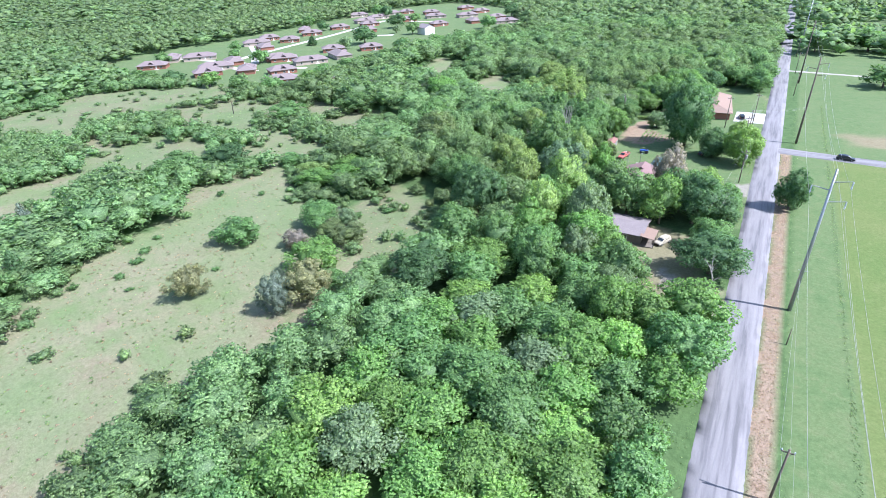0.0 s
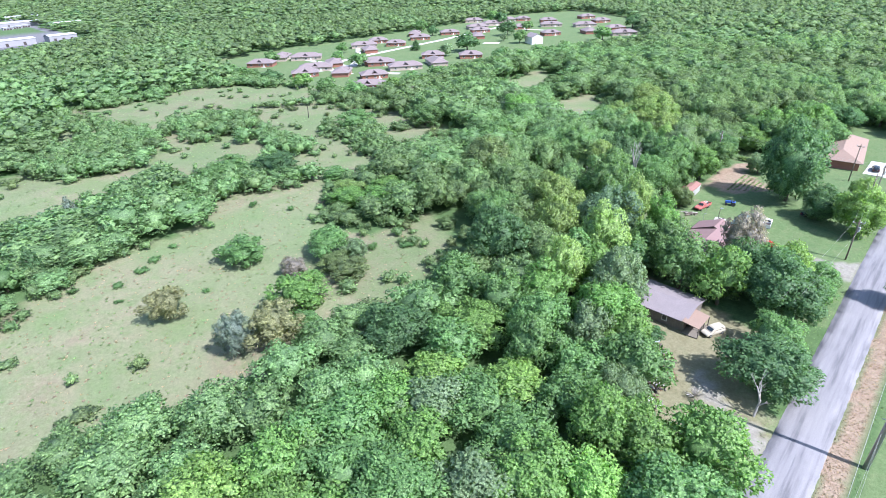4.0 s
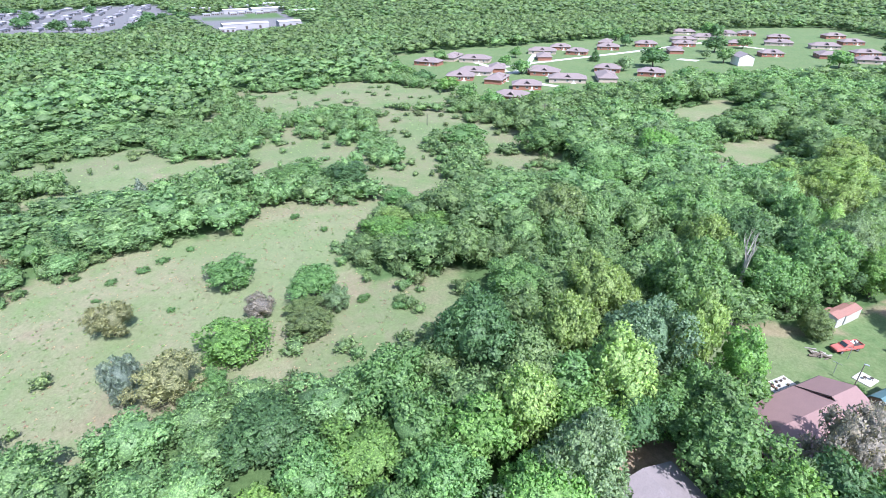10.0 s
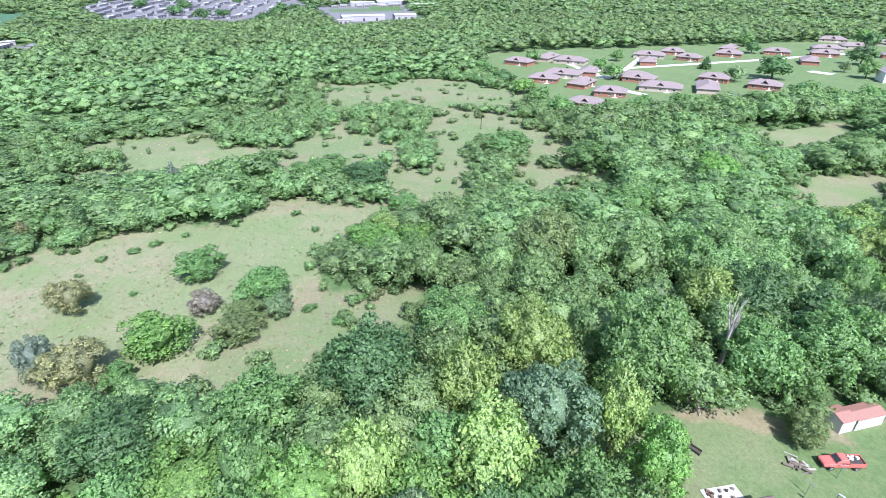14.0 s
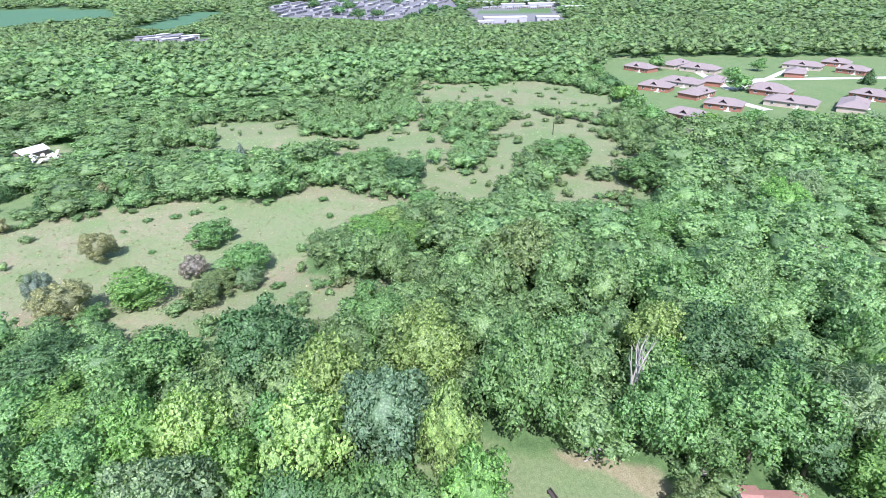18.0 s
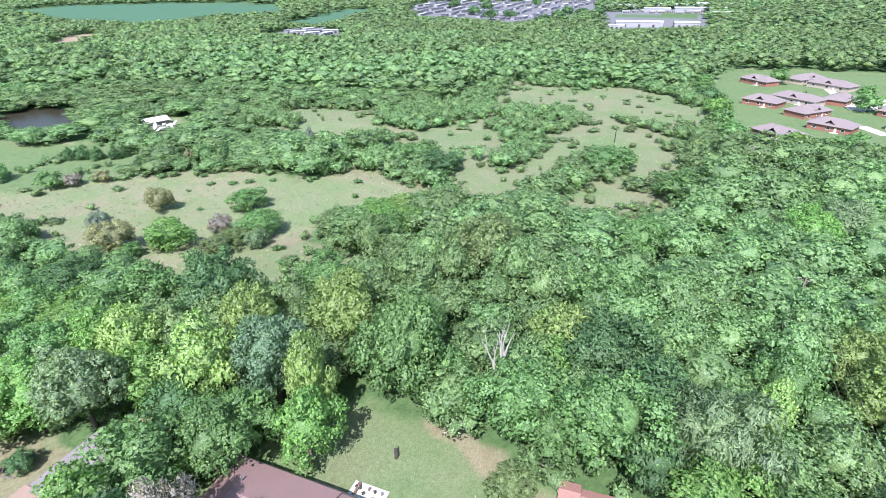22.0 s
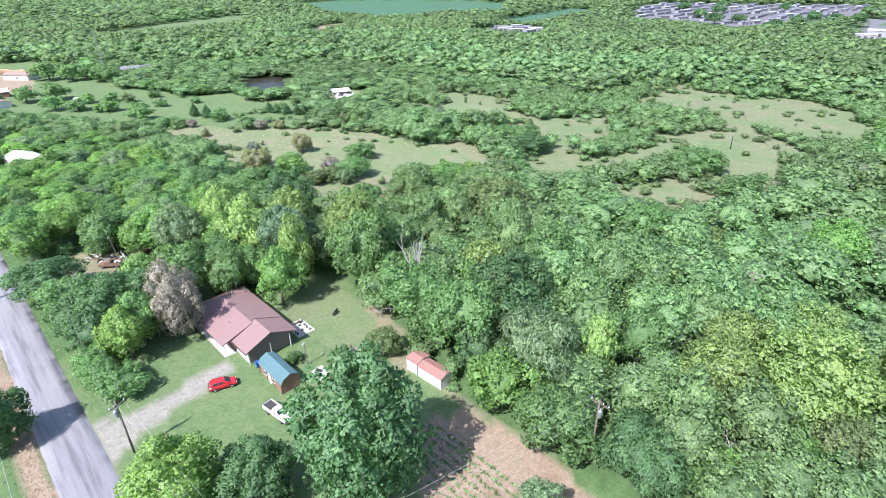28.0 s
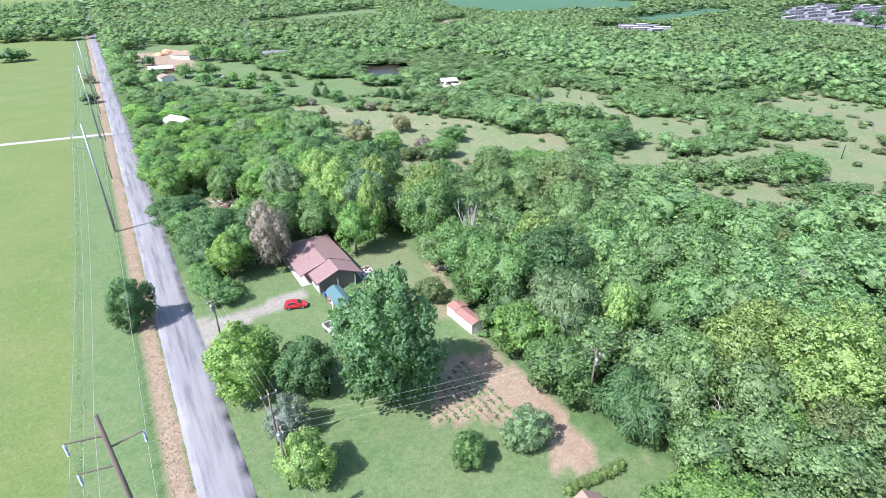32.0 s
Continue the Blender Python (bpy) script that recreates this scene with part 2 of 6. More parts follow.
GLADES = [
    [(-150, 158), (-160, 174), (-146, 188), (-135, 180), (-142, 171), (-135, 159)],
    [(-145, 159), (-167, 170), (-149, 173), (-144, 182), (-129, 180), (-133, 168)],
    [(-317, 91), (-320, 127), (-299, 138), (-312, 183), (-281, 191), (-261, 160), (-231, 159), (-223, 192), (-201, 166), (-247, 148), (-282, 125)],
]
ESTATE_LAWN = [(-396, 210), (-406, 232), (-407, 294), (-299, 288), (-244, 214), (-288, 205)]
STRIP_B = [(-174, 14), (-182, 19), (-184, 40), (-197, 39), (-202, 57), (-200, 82), (-190, 80), (-184, 64), (-181, 50), (-175, 35)]
STRIP_C = [(-236, 153), (-238, 170), (-208, 164), (-194, 153), (-167, 148), (-146, 139), (-132, 136), (-130, 129), (-144, 124), (-159, 131), (-175, 140), (-205, 140)]
STRIP_D = [(-138, 250), (-135, 262), (-135, 280), (-126, 279), (-116, 267), (-108, 245), (-105, 231), (-118, 233)]
STRIP_F = [(-59.0, 233.5), (-70.0, 232.5), (-80.0, 231.5), (-104.0, 228.0), (-112.0, 224.0), (-118.0, 232.0), (-95.0, 242.0), (-72.0, 247.0), (-57.0, 243.0)]
STRIP_E = [(-189, 272), (-192, 303), (-193, 324), (-169, 303), (-156, 270), (-165, 265)]
ESTATE = [(-433, 228), (-441, 365), (-440, 465), (-460, 635), (-415, 735), (-293, 660), (-215, 500), (-240, 380), (-248, 300), (-228, 225), (-246, 212), (-285, 203), (-332, 205), (-396, 210)]
YARD_A = [(-23.0, 99.0), (-24.0, 108.0), (-29.0, 112.0), (-29.0, 122.5), (-18.0, 123.5), (-7.5, 121.5), (-7.0, 110.0), (-5.0, 103.5), (1.9, 97.0), (1.9, 89.5), (-11.0, 86.4)]
YARD_E = [(1.5, 130.3), (-16.6, 136.0), (-26.0, 124.6), (-31.0, 132.0), (-39.0, 134.0), (-47.0, 138.0), (-49.0, 142.0), (-48.0, 152.0), (-47.0, 160.0), (-44.0, 168.0), (-41.0, 176.0), (-40.0, 185.0), (-41.5, 192.0), (-43.0, 199.0), (-41.0, 206.0), (-41.0, 211.0), (-47.0, 218.7), (-42.0, 226.0), (-20.0, 230.0), (1.5, 232.0)]
YARD_R = [(-18.5, 211.0), (-25.0, 283.2), (-7.3, 279.5), (1.6, 260.3), (1.6, 200.1)]
POND = [(-148, -112), (-164, -115), (-173, -106), (-171, -84), (-154, -64), (-141, -62), (-133, -71)]
SOUTH_YARD = [(-7.0, -238.0), (-31.0, -323.0), (-69.0, -295.0), (-89.0, -131.0), (-106.0, -80.0), (-139.0, -24.0), (-131.0, 14.0), (-109.0, 14.0), (-88.0, 0.0), (-76.0, -32.0), (-53.0, -40.0), (-40.0, -75.0), (-25.0, -95.0), (-13.0, -147.0)]
ROUGH = [(-64.0, 78.0), (-80.0, 84.0), (-93.0, 102.0), (-90.0, 121.0), (-74.0, 114.0), (-62.0, 97.0)]
LAWN_E = [(-31, 134), (-47, 138), (-48, 152), (-47, 160), (-42, 166), (-34, 160), (-31, 150)]
DIRT_A = [(-33.0, 113.0), (-40.0, 116.5), (-37.5, 123.0), (-30.0, 127.0), (-24.5, 122.5), (-28.5, 116.0)]
BARE = [(-12.0, -266.0), (-35.0, -256.0), (-58.0, -232.0), (-54.0, -195.0), (-46.0, -160.0), (-25.0, -158.0), (-20.0, -195.0), (-16.0, -245.0)]
TAN = [(-360, -380), (-440, -450), (-450, -420), (-380, -365)]
RUIN_YARD = [(-180, -34), (-158, -36), (-156, -14), (-178, -12)]
FAR_MEADOW = [(-161, -512), (-248, -586), (-460, -725), (-383, -571), (-275, -523), (-216, -506)]
OPEN_MAIN = [(-121, 27), (-121, 39), (-127, 49), (-129, 62), (-127, 75), (-135, 82), (-144, 84), (-141, 98), (-134, 110), (-129, 118), (-121, 104), (-109, 100), (-96, 102), (-89, 107), (-89, 114), (-76, 106), (-70, 98), (-70, 90), (-66, 84), (-68, 75), (-72, 49)]
OPEN_B = [(-120, 32), (-131, 46), (-131, 59), (-128, 76), (-133, 97), (-124, 113), (-107, 96), (-101, 84), (-91, 70), (-66, 59), (-66, 50), (-75, 37), (-90, 27), (-74, 17)]
VIEWS = [OPEN_MAIN, OPEN_B, FIELD_C, FIELD_D, SOUTH_MEADOW, STRIP_A, STRIP_B, STRIP_C, STRIP_D, STRIP_E, ESTATE, POND, RUIN_YARD, FAR_MEADOW, TAN, ROUGH, SOUTH_YARD, BARE] + GLADES
CLEARINGS = [ROUGH, FAR_MEADOW, RUIN_YARD, FIELD_D, SOUTH_MEADOW, FIELD_MAIN, FIELD_B, FIELD_C, STRIP_A, STRIP_B, STRIP_C, STRIP_D, STRIP_E, STRIP_F, ESTATE, YARD_A, YARD_E, YARD_R, POND, SOUTH_YARD, DIRT_A, TAN, BARE, ESTATE_LAWN] + GLADES
SCRUB = [(-125.0, 78.0), (-170.0, 78.0), (-172.0, 0.0), (-215.0, -12.0), (-232.0, 60.0), (-330.0, 92.0), (-330.0, 208.0), (-225.0, 205.0), (-140.0, 188.0), (-128.0, 140.0)]
MOWN = [YARD_A, YARD_E, YARD_R, ESTATE, SOUTH_YARD, SOUTH_MEADOW, FAR_MEADOW, STRIP_F, ESTATE_LAWN]
CROPS = [[(-779, -964), (-817, -927), (-901, -926), (-963, -888), (-1009, -594), (-831, -451), (-740, -479), (-703, -500), (-636, -487), (-566, -492), (-587, -586), (-590, -699)], [(-715, -982), (-851, -1020), (-1060, -709), (-834, -601), (-688, -619), (-580, -628)], [(-646, -317), (-757, -337), (-913, -379), (-922, -328), (-749, -274), (-621, -248)]]
TOWN = [[(-776, -90), (-790, -178), (-1020, -301), (-1168, -321), (-1300, 24), (-1017, 57), (-796, 4), (-720, -10)], [(-962, 68), (-1104, 225), (-740, 216), (-668, 112)], [(-510, -242), (-508, -150), (-540, -152), (-562, -238)]]
MOBILE_HOMES = [(-537, -223), (-548, -180), (-555, -200), (-560, -216), (-543, -196), (-710, -225), (-695, -230), (-594, -148), (-628, -154), (-650, -192), (-535, -108), (-520, -144), (-530, -126), (-670, -215), (-519, -186), (-526, -208), (-524, -170)]
GREEN = [(-931, 93), (-977, 212), (-886, 208), (-844, 101)]
GARDEN = [(-24.0, 196.0), (-33.0, 184.0), (-40.0, 186.0), (-41.5, 193.0), (-42.5, 200.0), (-40.5, 207.0), (-40.5, 211.5), (-37.0, 214.0), (-32.0, 212.0), (-36.5, 205.0), (-30.0, 199.0)]
EDGE_E = [(-47.5, 151.0), (-48.0, 158.0), (-46.5, 165.0), (-42.5, 169.0), (-41.0, 176.0), (-37.5, 174.0), (-42.0, 163.5), (-45.0, 158.0)]
DRIVE_E = [(1.6, 151.0), (1.6, 160.5), (-6.0, 156.6), (-14.5, 154.6), (-20.0, 153.5), (-20.0, 150.0), (-14.0, 150.5), (-5.0, 152.6)]
DRIVE_A = [(1.9, 91.0), (1.9, 96.5), (-5.0, 98.5), (-8.5, 103.5), (-11.5, 104.5), (-11.5, 101.5), (-8.0, 98.0), (-5.5, 95.0)]


def axis_lines(core0, core1, step, far0, far1):
    """Grid lines, close together near the road, further apart with distance."""
    lines = list(np.arange(core0, core1, step))
    x, d = core1, step
    while x < far1:
        lines.append(x)
        d = min(d * 1.07, 80)
        x += d
    x, d = core0, step
    while x > far0:
        x -= d
        d = min(d * 1.022 if x > -400 else d * 1.1, 90)
        lines.append(x)
    return np.array(sorted(lines))


GX = axis_lines(-50, 26, 1.3, -4200, 3200)
GY = axis_lines(80, 235, 1.7, -3600, 4200)
gx, gy = np.meshgrid(GX, GY)
px, py = gx.ravel(), gy.ravel()
pz = ground_z(px)
wx, wy = wander(px, py, 7.0, 1.3)
nx, ny = wander(px, py, 2.0, 0.35, 3.0)


def cover(polys, x, y):
    out = np.zeros(x.shape, bool)
    for p in polys:
        out |= inside(x, y, p)
    return out.astype(np.float32)


open_land = np.maximum(cover(CLEARINGS, wx, wy) - 0.3 * cover(GLADES + [ROUGH, STRIP_A, STRIP_C], wx, wy), 0.8 * cover([SCRUB], wx, wy))
mown = np.maximum(cover(MOWN, nx, ny) - 0.38 * cover([LAWN_E], nx, ny), (px > 11.5) * 1.0)
meadow = ((px > 20.5) & (py < 191.5 - 0.066 * px)).astype(np.float32)
soil = np.maximum(cover([GARDEN, EDGE_E, DIRT_A, TAN, BARE], nx, ny), ((nx > ROAD_E - 0.3) & (nx < 10.2) & (py < 192)) * 1.0)
soil -= 0.4 * cover([EDGE_E], nx, ny)
soil = np.maximum(soil, 0.55 * cover([YARD_A], nx, ny))
soil = np.maximum(soil, np.clip(1.1 - ((nx - 42) / 20) ** 2 - ((ny - 215) / 10) ** 2 + 0.3 * np.sin(nx / 3.1) * np.sin(ny / 2.3), 0, 0.65))
drive = cover([DRIVE_E, DRIVE_A], nx, ny)
crop = cover(CROPS, px, py)
pave = cover(TOWN, px, py) - cover([GREEN], px, py)
nxg, nyg = len(GX), len(GY)
idx = np.arange(nxg * nyg).reshape(nyg, nxg)
quads = np.stack([idx[:-1, :-1], idx[:-1, 1:], idx[1:, 1:], idx[1:, :-1]], -1).reshape(-1, 4)
pz = pz - cover([POND], px, py) * 1.3


def ground_material():
    m, nodes, links, bsdf = material("ground")

    def attr(n):
        a = nodes.new("ShaderNodeAttribute")
        a.attribute_name = n
        return a.outputs["Fac"]
    v = mapped(nodes, links, 1.0)
    big = noise_at(nodes, links, v, 0.06, 5)
    mid_n = noise_at(nodes, links, v, 0.45, 5, 0.65)
    fine = noise_at(nodes, links, v, 5.0, 4, 0.7)
    wood = ramp(nodes, links, mid_n, [(0.3, (0.058, 0.1, 0.04)), (0.7, (0.1, 0.16, 0.065))])
    broad = noise_at(nodes, links, v, 0.022, 3)
    dry = ramp(nodes, links, big, [(0.3, (0.14, 0.195, 0.085)), (0.44, (0.168, 0.19, 0.105)), (0.54, (0.212, 0.203, 0.132)), (0.62, (0.208, 0.18, 0.126)), (0.75, (0.15, 0.182, 0.1))])
    green = ramp(nodes, links, mid_n, [(0.3, (0.125, 0.178, 0.082)), (0.7, (0.195, 0.212, 0.128))])
    dry = mix(nodes, links, ramp(nodes, links, broad, [(0.46, (0, 0, 0)), (0.64, (0.7, 0.7, 0.7))]), dry, green)
    dry = mix(nodes, links, ramp(nodes, links, mid_n, [(0.47, (0, 0, 0)), (0.75, (0.7, 0.7, 0.7))]), dry, (0.135, 0.19, 0.08))
    lawn = ramp(nodes, links, mid_n, [(0.3, (0.085, 0.138, 0.058)), (0.5, (0.108, 0.16, 0.07)), (0.7, (0.14, 0.168, 0.085))])
    lawn = mix(nodes, links, ramp(nodes, links, big, [(0.4, (0, 0, 0)), (0.65, (0.6, 0.6, 0.6))]), lawn, (0.135, 0.172, 0.082))
    mead = ramp(nodes, links, big, [(0.3, (0.105, 0.155, 0.05)), (0.7, (0.146, 0.172, 0.066))])
    mead = mix(nodes, links, ramp(nodes, links, mid_n, [(0.5, (0, 0, 0)), (0.72, (0.6, 0.6, 0.6))]), mead, (0.165, 0.19, 0.08))
    earth = ramp(nodes, links, mid_n, [(0.3, (0.235, 0.165, 0.122)), (0.55, (0.285, 0.215, 0.165)), (0.74, (0.17, 0.155, 0.095))])
    col = mix(nodes, links, attr("open_land"), wood, dry)
    col = mix(nodes, links, attr("mown"), col, lawn)
    col = mix(nodes, links, attr("meadow"), col, mead)
    # crop green kept dark: a cloud's shade over the fields is in the colour
    col = mix(nodes, links, attr("crop"), col, (0.06, 0.125, 0.075))
    col = mix(nodes, links, attr("pave"), col, (0.15, 0.145, 0.162))
    col = mix(nodes, links, attr("soil"), col, earth)
    stones = ramp(nodes, links, mid_n, [(0.3, (0.21, 0.19, 0.165)), (0.55, (0.27, 0.25, 0.225)), (0.72, (0.2, 0.2, 0.14))])
    col = mix(nodes, links, attr("drive"), col, stones)
    clump = noise_at(nodes, links, v, 1.7, 4, 0.7)
    col = mix(nodes, links, 1.0, col, ramp(nodes, links, clump, [(0.35, (0.84, 0.86, 0.82)), (0.65, (1.13, 1.12, 1.12))]), "MULTIPLY")
    f = ramp(nodes, links, fine, [(0.35, (0.84, 0.84, 0.83)), (0.65, (1.1, 1.1, 1.09))])
    col = mix(nodes, links, 1.0, col, f, "MULTIPLY")
    links.new(col, bsdf.inputs["Base Color"])
    bsdf.inputs["Roughness"].default_value = 0.95
    bsdf.inputs["Specular IOR Level"].default_value = 0.15
    bump(nodes, links, bsdf, fine, 0.6, 0.12)
    return m


me = mesh_of("ground", np.stack([px, py, pz], -1), quads, None, None, (ground_material(),), True)
for name, values in (("open_land", open_land), ("mown", mown), ("meadow", meadow), ("soil", soil), ("crop", crop), ("pave", pave), ("drive", drive)):
    me.attributes.new(name, "FLOAT", "POINT").data.foreach_set("value", np.asarray(values, np.float32))
tagged(new("ground", me), "rolling land with dry grass, lawn and woodland floor", "ground", kind="structure")


# ---- roads ----
def asphalt_material(name, along):
    """Worn asphalt with tyre tracks that run one way."""
    m, nodes, links, bsdf = material(name)
    v = mapped(nodes, links, 1.0)
    long_v = mapped(nodes, links, 1.0, stretch=along)
    tracks = noise_at(nodes, links, long_v, 0.9, 4, 0.6)
    blot = noise_at(nodes, links, v, 0.25, 5, 0.6)
    fine = noise_at(nodes, links, v, 9.0, 3, 0.7)
    col = ramp(nodes, links, tracks, [(0.36, (0.125, 0.12, 0.132)), (0.5, (0.2, 0.19, 0.205)), (0.7, (0.24, 0.228, 0.24))])
    col = mix(nodes, links, ramp(nodes, links, blot, [(0.5, (0, 0, 0)), (0.75, (0.6, 0.6, 0.6))]), col, (0.18, 0.175, 0.185))
    f = ramp(nodes, links, fine, [(0.3, (0.85, 0.85, 0.85)), (0.7, (1.08, 1.08, 1.08))])
    col = mix(nodes, links, 1.0, col, f, "MULTIPLY")
    links.new(col, bsdf.inputs["Base Color"])
    bsdf.inputs["Roughness"].default_value = 0.85
    bump(nodes, links, bsdf, fine, 0.3, 0.02)
    return m


def road_strip(name, a, b, width, step, label, ragged=0.08, z=0.05, mat=None):
    """A sealed strip from a to b with a low crown and crumbling edges."""
    a, b = Vector(a), Vector(b)
    n = int((b - a).length / step)
    along = (b - a).normalized()
    side = Vector((along.y, -along.x))
    verts, faces = [], []
    r = random.Random(5)
    for i in range(n + 1):
        p = a + (b - a) * i / n
        for k, f in enumerate((-1.0, -0.985, -0.5, 0.0, 0.5, 0.985, 1.0)):
            off = f * width / 2 + (r.uniform(-ragged, ragged) if abs(f) > 0.9 else 0)
            q = p + side * off
            verts.append((q.x, q.y, gz(q.x) + (-0.03 if abs(f) == 1 else z * 0.6 + 0.06 * (1 - f * f))))
            if i and k:
                c = i * 7 + k
                faces.append((c - 8, c - 7, c, c - 1))
    faces = [tuple(reversed(f)) for f in faces]
    return tagged(new(name, mesh_of(name, verts, faces, None, None, (mat,), True)), label, "road", kind="structure")


asphalt = asphalt_material("asphalt", (1.0, 0.06, 1.0))
side_asphalt = asphalt_material("side_asphalt", (0.06, 1.0, 1.0))
road_strip("road", ((ROAD_W + ROAD_E) / 2, -1500), ((ROAD_W + ROAD_E) / 2, 1500), ROAD_E - ROAD_W, 0.8, "worn pale grey country road with dark tyre tracks", mat=asphalt)
road_strip("side_road", (ROAD_E - 0.6, 194.2), (400, 168.2), 6.0, 0.9, "narrow grey side road joining the country road", mat=side_asphalt, z=0.045)
gravel = worn("gravel", (0.36, 0.34, 0.31), (0.28, 0.26, 0.22), 1.0, 0.95, 0.3, grain=6.0)
road_strip("gravel_track", (ROAD_E - 0.4, -4.0), (300, -45.0), 3.4, 1.0, "pale gravel farm track across the meadow", 0.3, 0.03, gravel)
road_strip("gravel_drive", (ROAD_E - 0.4, 329.0), (120, 316.0), 3.6, 1.0, "pale gravel driveway", 0.3, 0.03, gravel)


# ---- trees ----
def icosphere():
    bm = fresh()
    bmesh.ops.create_icosphere(bm, subdivisions=1, radius=1.0)
    v = np.array([p.co[:] for p in bm.verts])
    f = np.array([[q.index for q in p.verts] for p in bm.faces])
    bm.free()
    return v, f


ICO_V, ICO_F = icosphere()
OCT_V = np.array([(1, 0, 0), (-1, 0, 0), (0, 1, 0), (0, -1, 0), (0, 0, 1), (0, 0, -1)], float)
OCT_F = np.array([(0, 2, 4), (2, 1, 4), (1, 3, 4), (3, 0, 4), (2, 0, 5), (1, 2, 5), (3, 1, 5), (0, 3, 5)])


def crown_arrays(r, lobes, leaves, size, shape="round", lobe_r=(0.9, 1.6), even=False, slim=0.36, droop=0.12):
    """Leaf sprays on the skins of many lobes, in metres for a tree 5 m in radius and 10 m high."""
    cs, rs = [], []
    sway = r.uniform(0, 6.28, 3)
    for i in range(lobes):
        if shape == "cone":
            h = (i + 0.5) / lobes
            a = i * 2.4 + r.uniform(-0.4, 0.4)
            d = (1 - h) * 3.1 * r.uniform(0.5, 1.05)
            cs.append((d * math.cos(a), d * math.sin(a), 0.8 + 8.5 * h))
            rs.append((1 - h) * 1.5 + 0.5)
        else:
            low, mid_z, wide, tall, jit = {"bush": (-0.85, 4.6, 3.8, 3.8, (0.86, 1.06)), "full": (-0.97, 4.9, 3.7, 4.1, (0.84, 1.06))}.get(shape, (-0.7, 5.3, 3.7, 3.5, (0.66, 1.1)))
            jit = (0.88, 1.06) if even else jit
            z = 1 - (1 - low) * (i + r.uniform(0.1, 0.9)) / lobes
            q, a, j = math.sqrt(1 - z * z), i * 2.4 + r.uniform(-0.8, 0.8), r.uniform(*jit)
            out_ = wide * j * q * (1 + 0.13 * math.sin(2 * a + sway[0]) + 0.1 * math.sin(3 * a + sway[1]))
            cs.append((out_ * math.cos(a), out_ * math.sin(a), mid_z + tall * j * z * (1 + 0.12 * math.sin(a + sway[2]))))
            rs.append(lobe_r[0] + (lobe_r[1] - lobe_r[0]) * r.uniform() ** 1.4)
    cs, rs = np.array(cs), np.array(rs)
    # sprays: spread over the lobes by area, kept where no other lobe swallows them
    n = int(leaves * 2.2)
    pick = r.choice(lobes, n, p=rs ** 2 / np.sum(rs ** 2))
    d = r.normal(size=(n, 3))
    d[:, 2] += 0.5
    d /= np.linalg.norm(d, axis=1)[:, None]
    p = cs[pick] + d * (rs[pick] * r.uniform(0.7, 1.12, n))[:, None]
    gap = np.min(np.linalg.norm(p[:, None] - cs[None], axis=2) / rs[None] + (np.arange(lobes)[None] == pick[:, None]) * 9, axis=1)
    ok = np.where((gap > 0.75) & (p[:, 2] > 0.3))[0][:leaves]
    p, d = p[ok], d[ok]
    n = len(p)
    t = d * 0.6 + r.normal(scale=0.55, size=(n, 3)) - np.array((0, 0, droop))
    t /= np.linalg.norm(t, axis=1)[:, None]
    up = d * 0.7 + np.array((0, 0, 0.75)) + r.normal(scale=0.62, size=(n, 3))
    b = np.cross(up, t)
    b /= np.linalg.norm(b, axis=1)[:, None] + 1e-6
    nrm = np.cross(t, b)
    s = (size * r.uniform(0.6, 1.4, n))[:, None]
    mid_c = np.array((0, 0, 4.2))
    out = p - mid_c
    out /= np.linalg.norm(out, axis=1)[:, None]
    a_, b_, c_ = (0.75, 0.45, 0.3) if leaves < 100 else (0.45, 0.7, 0.45) if leaves < 700 else (0.3, 0.8, 0.45)
    lit = out * a_ + d * b_ + nrm * c_ * np.sign(np.sum(nrm * d, axis=1))[:, None]
    lit /= np.linalg.norm(lit, axis=1)[:, None]
    flip = np.where(np.sum(nrm * lit, axis=1) < 0, -1.0, 1.0)[:, None]
    b = b * flip  # each spray turns its face outwards
    v = np.stack([p - t * s * 0.5, p - b * s * slim + nrm * s * 0.06, p + t * s * 0.65 - nrm * s * 0.14, p + b * s * slim + nrm * s * 0.06], 1).reshape(-1, 3)
    vn = np.repeat(lit, 4, axis=0)
    q = np.arange(n * 4).reshape(n, 4)
    tri = np.zeros((0, 3), int)
    few = leaves < 100  # far trees
    cores = [(c, OCT_V * rad * (0.82 if few else 0.6), OCT_F) for c, rad in zip(cs, rs)]
    if not few and shape != "cone":
        cores.append(((0, 0, cs[:, 2].mean()), ICO_V * np.array((3.0, 3.0, 2.8 if shape == "round" else 3.3)), ICO_F))
    for c, bv, bf in cores:
        tri = np.concatenate([tri, bf + len(v)])
        co = np.array(c) + bv * r.uniform(0.88, 1.08, (len(bv), 1))
        o = co - mid_c
        o = o / (np.linalg.norm(o, axis=1)[:, None] + 1e-6) * 0.6 + bv / np.linalg.norm(bv, axis=1)[:, None] * 0.6
        v, vn = np.concatenate([v, co]), np.concatenate([vn, o / (np.linalg.norm(o, axis=1)[:, None] + 1e-6)])
    return v, q, tri, vn


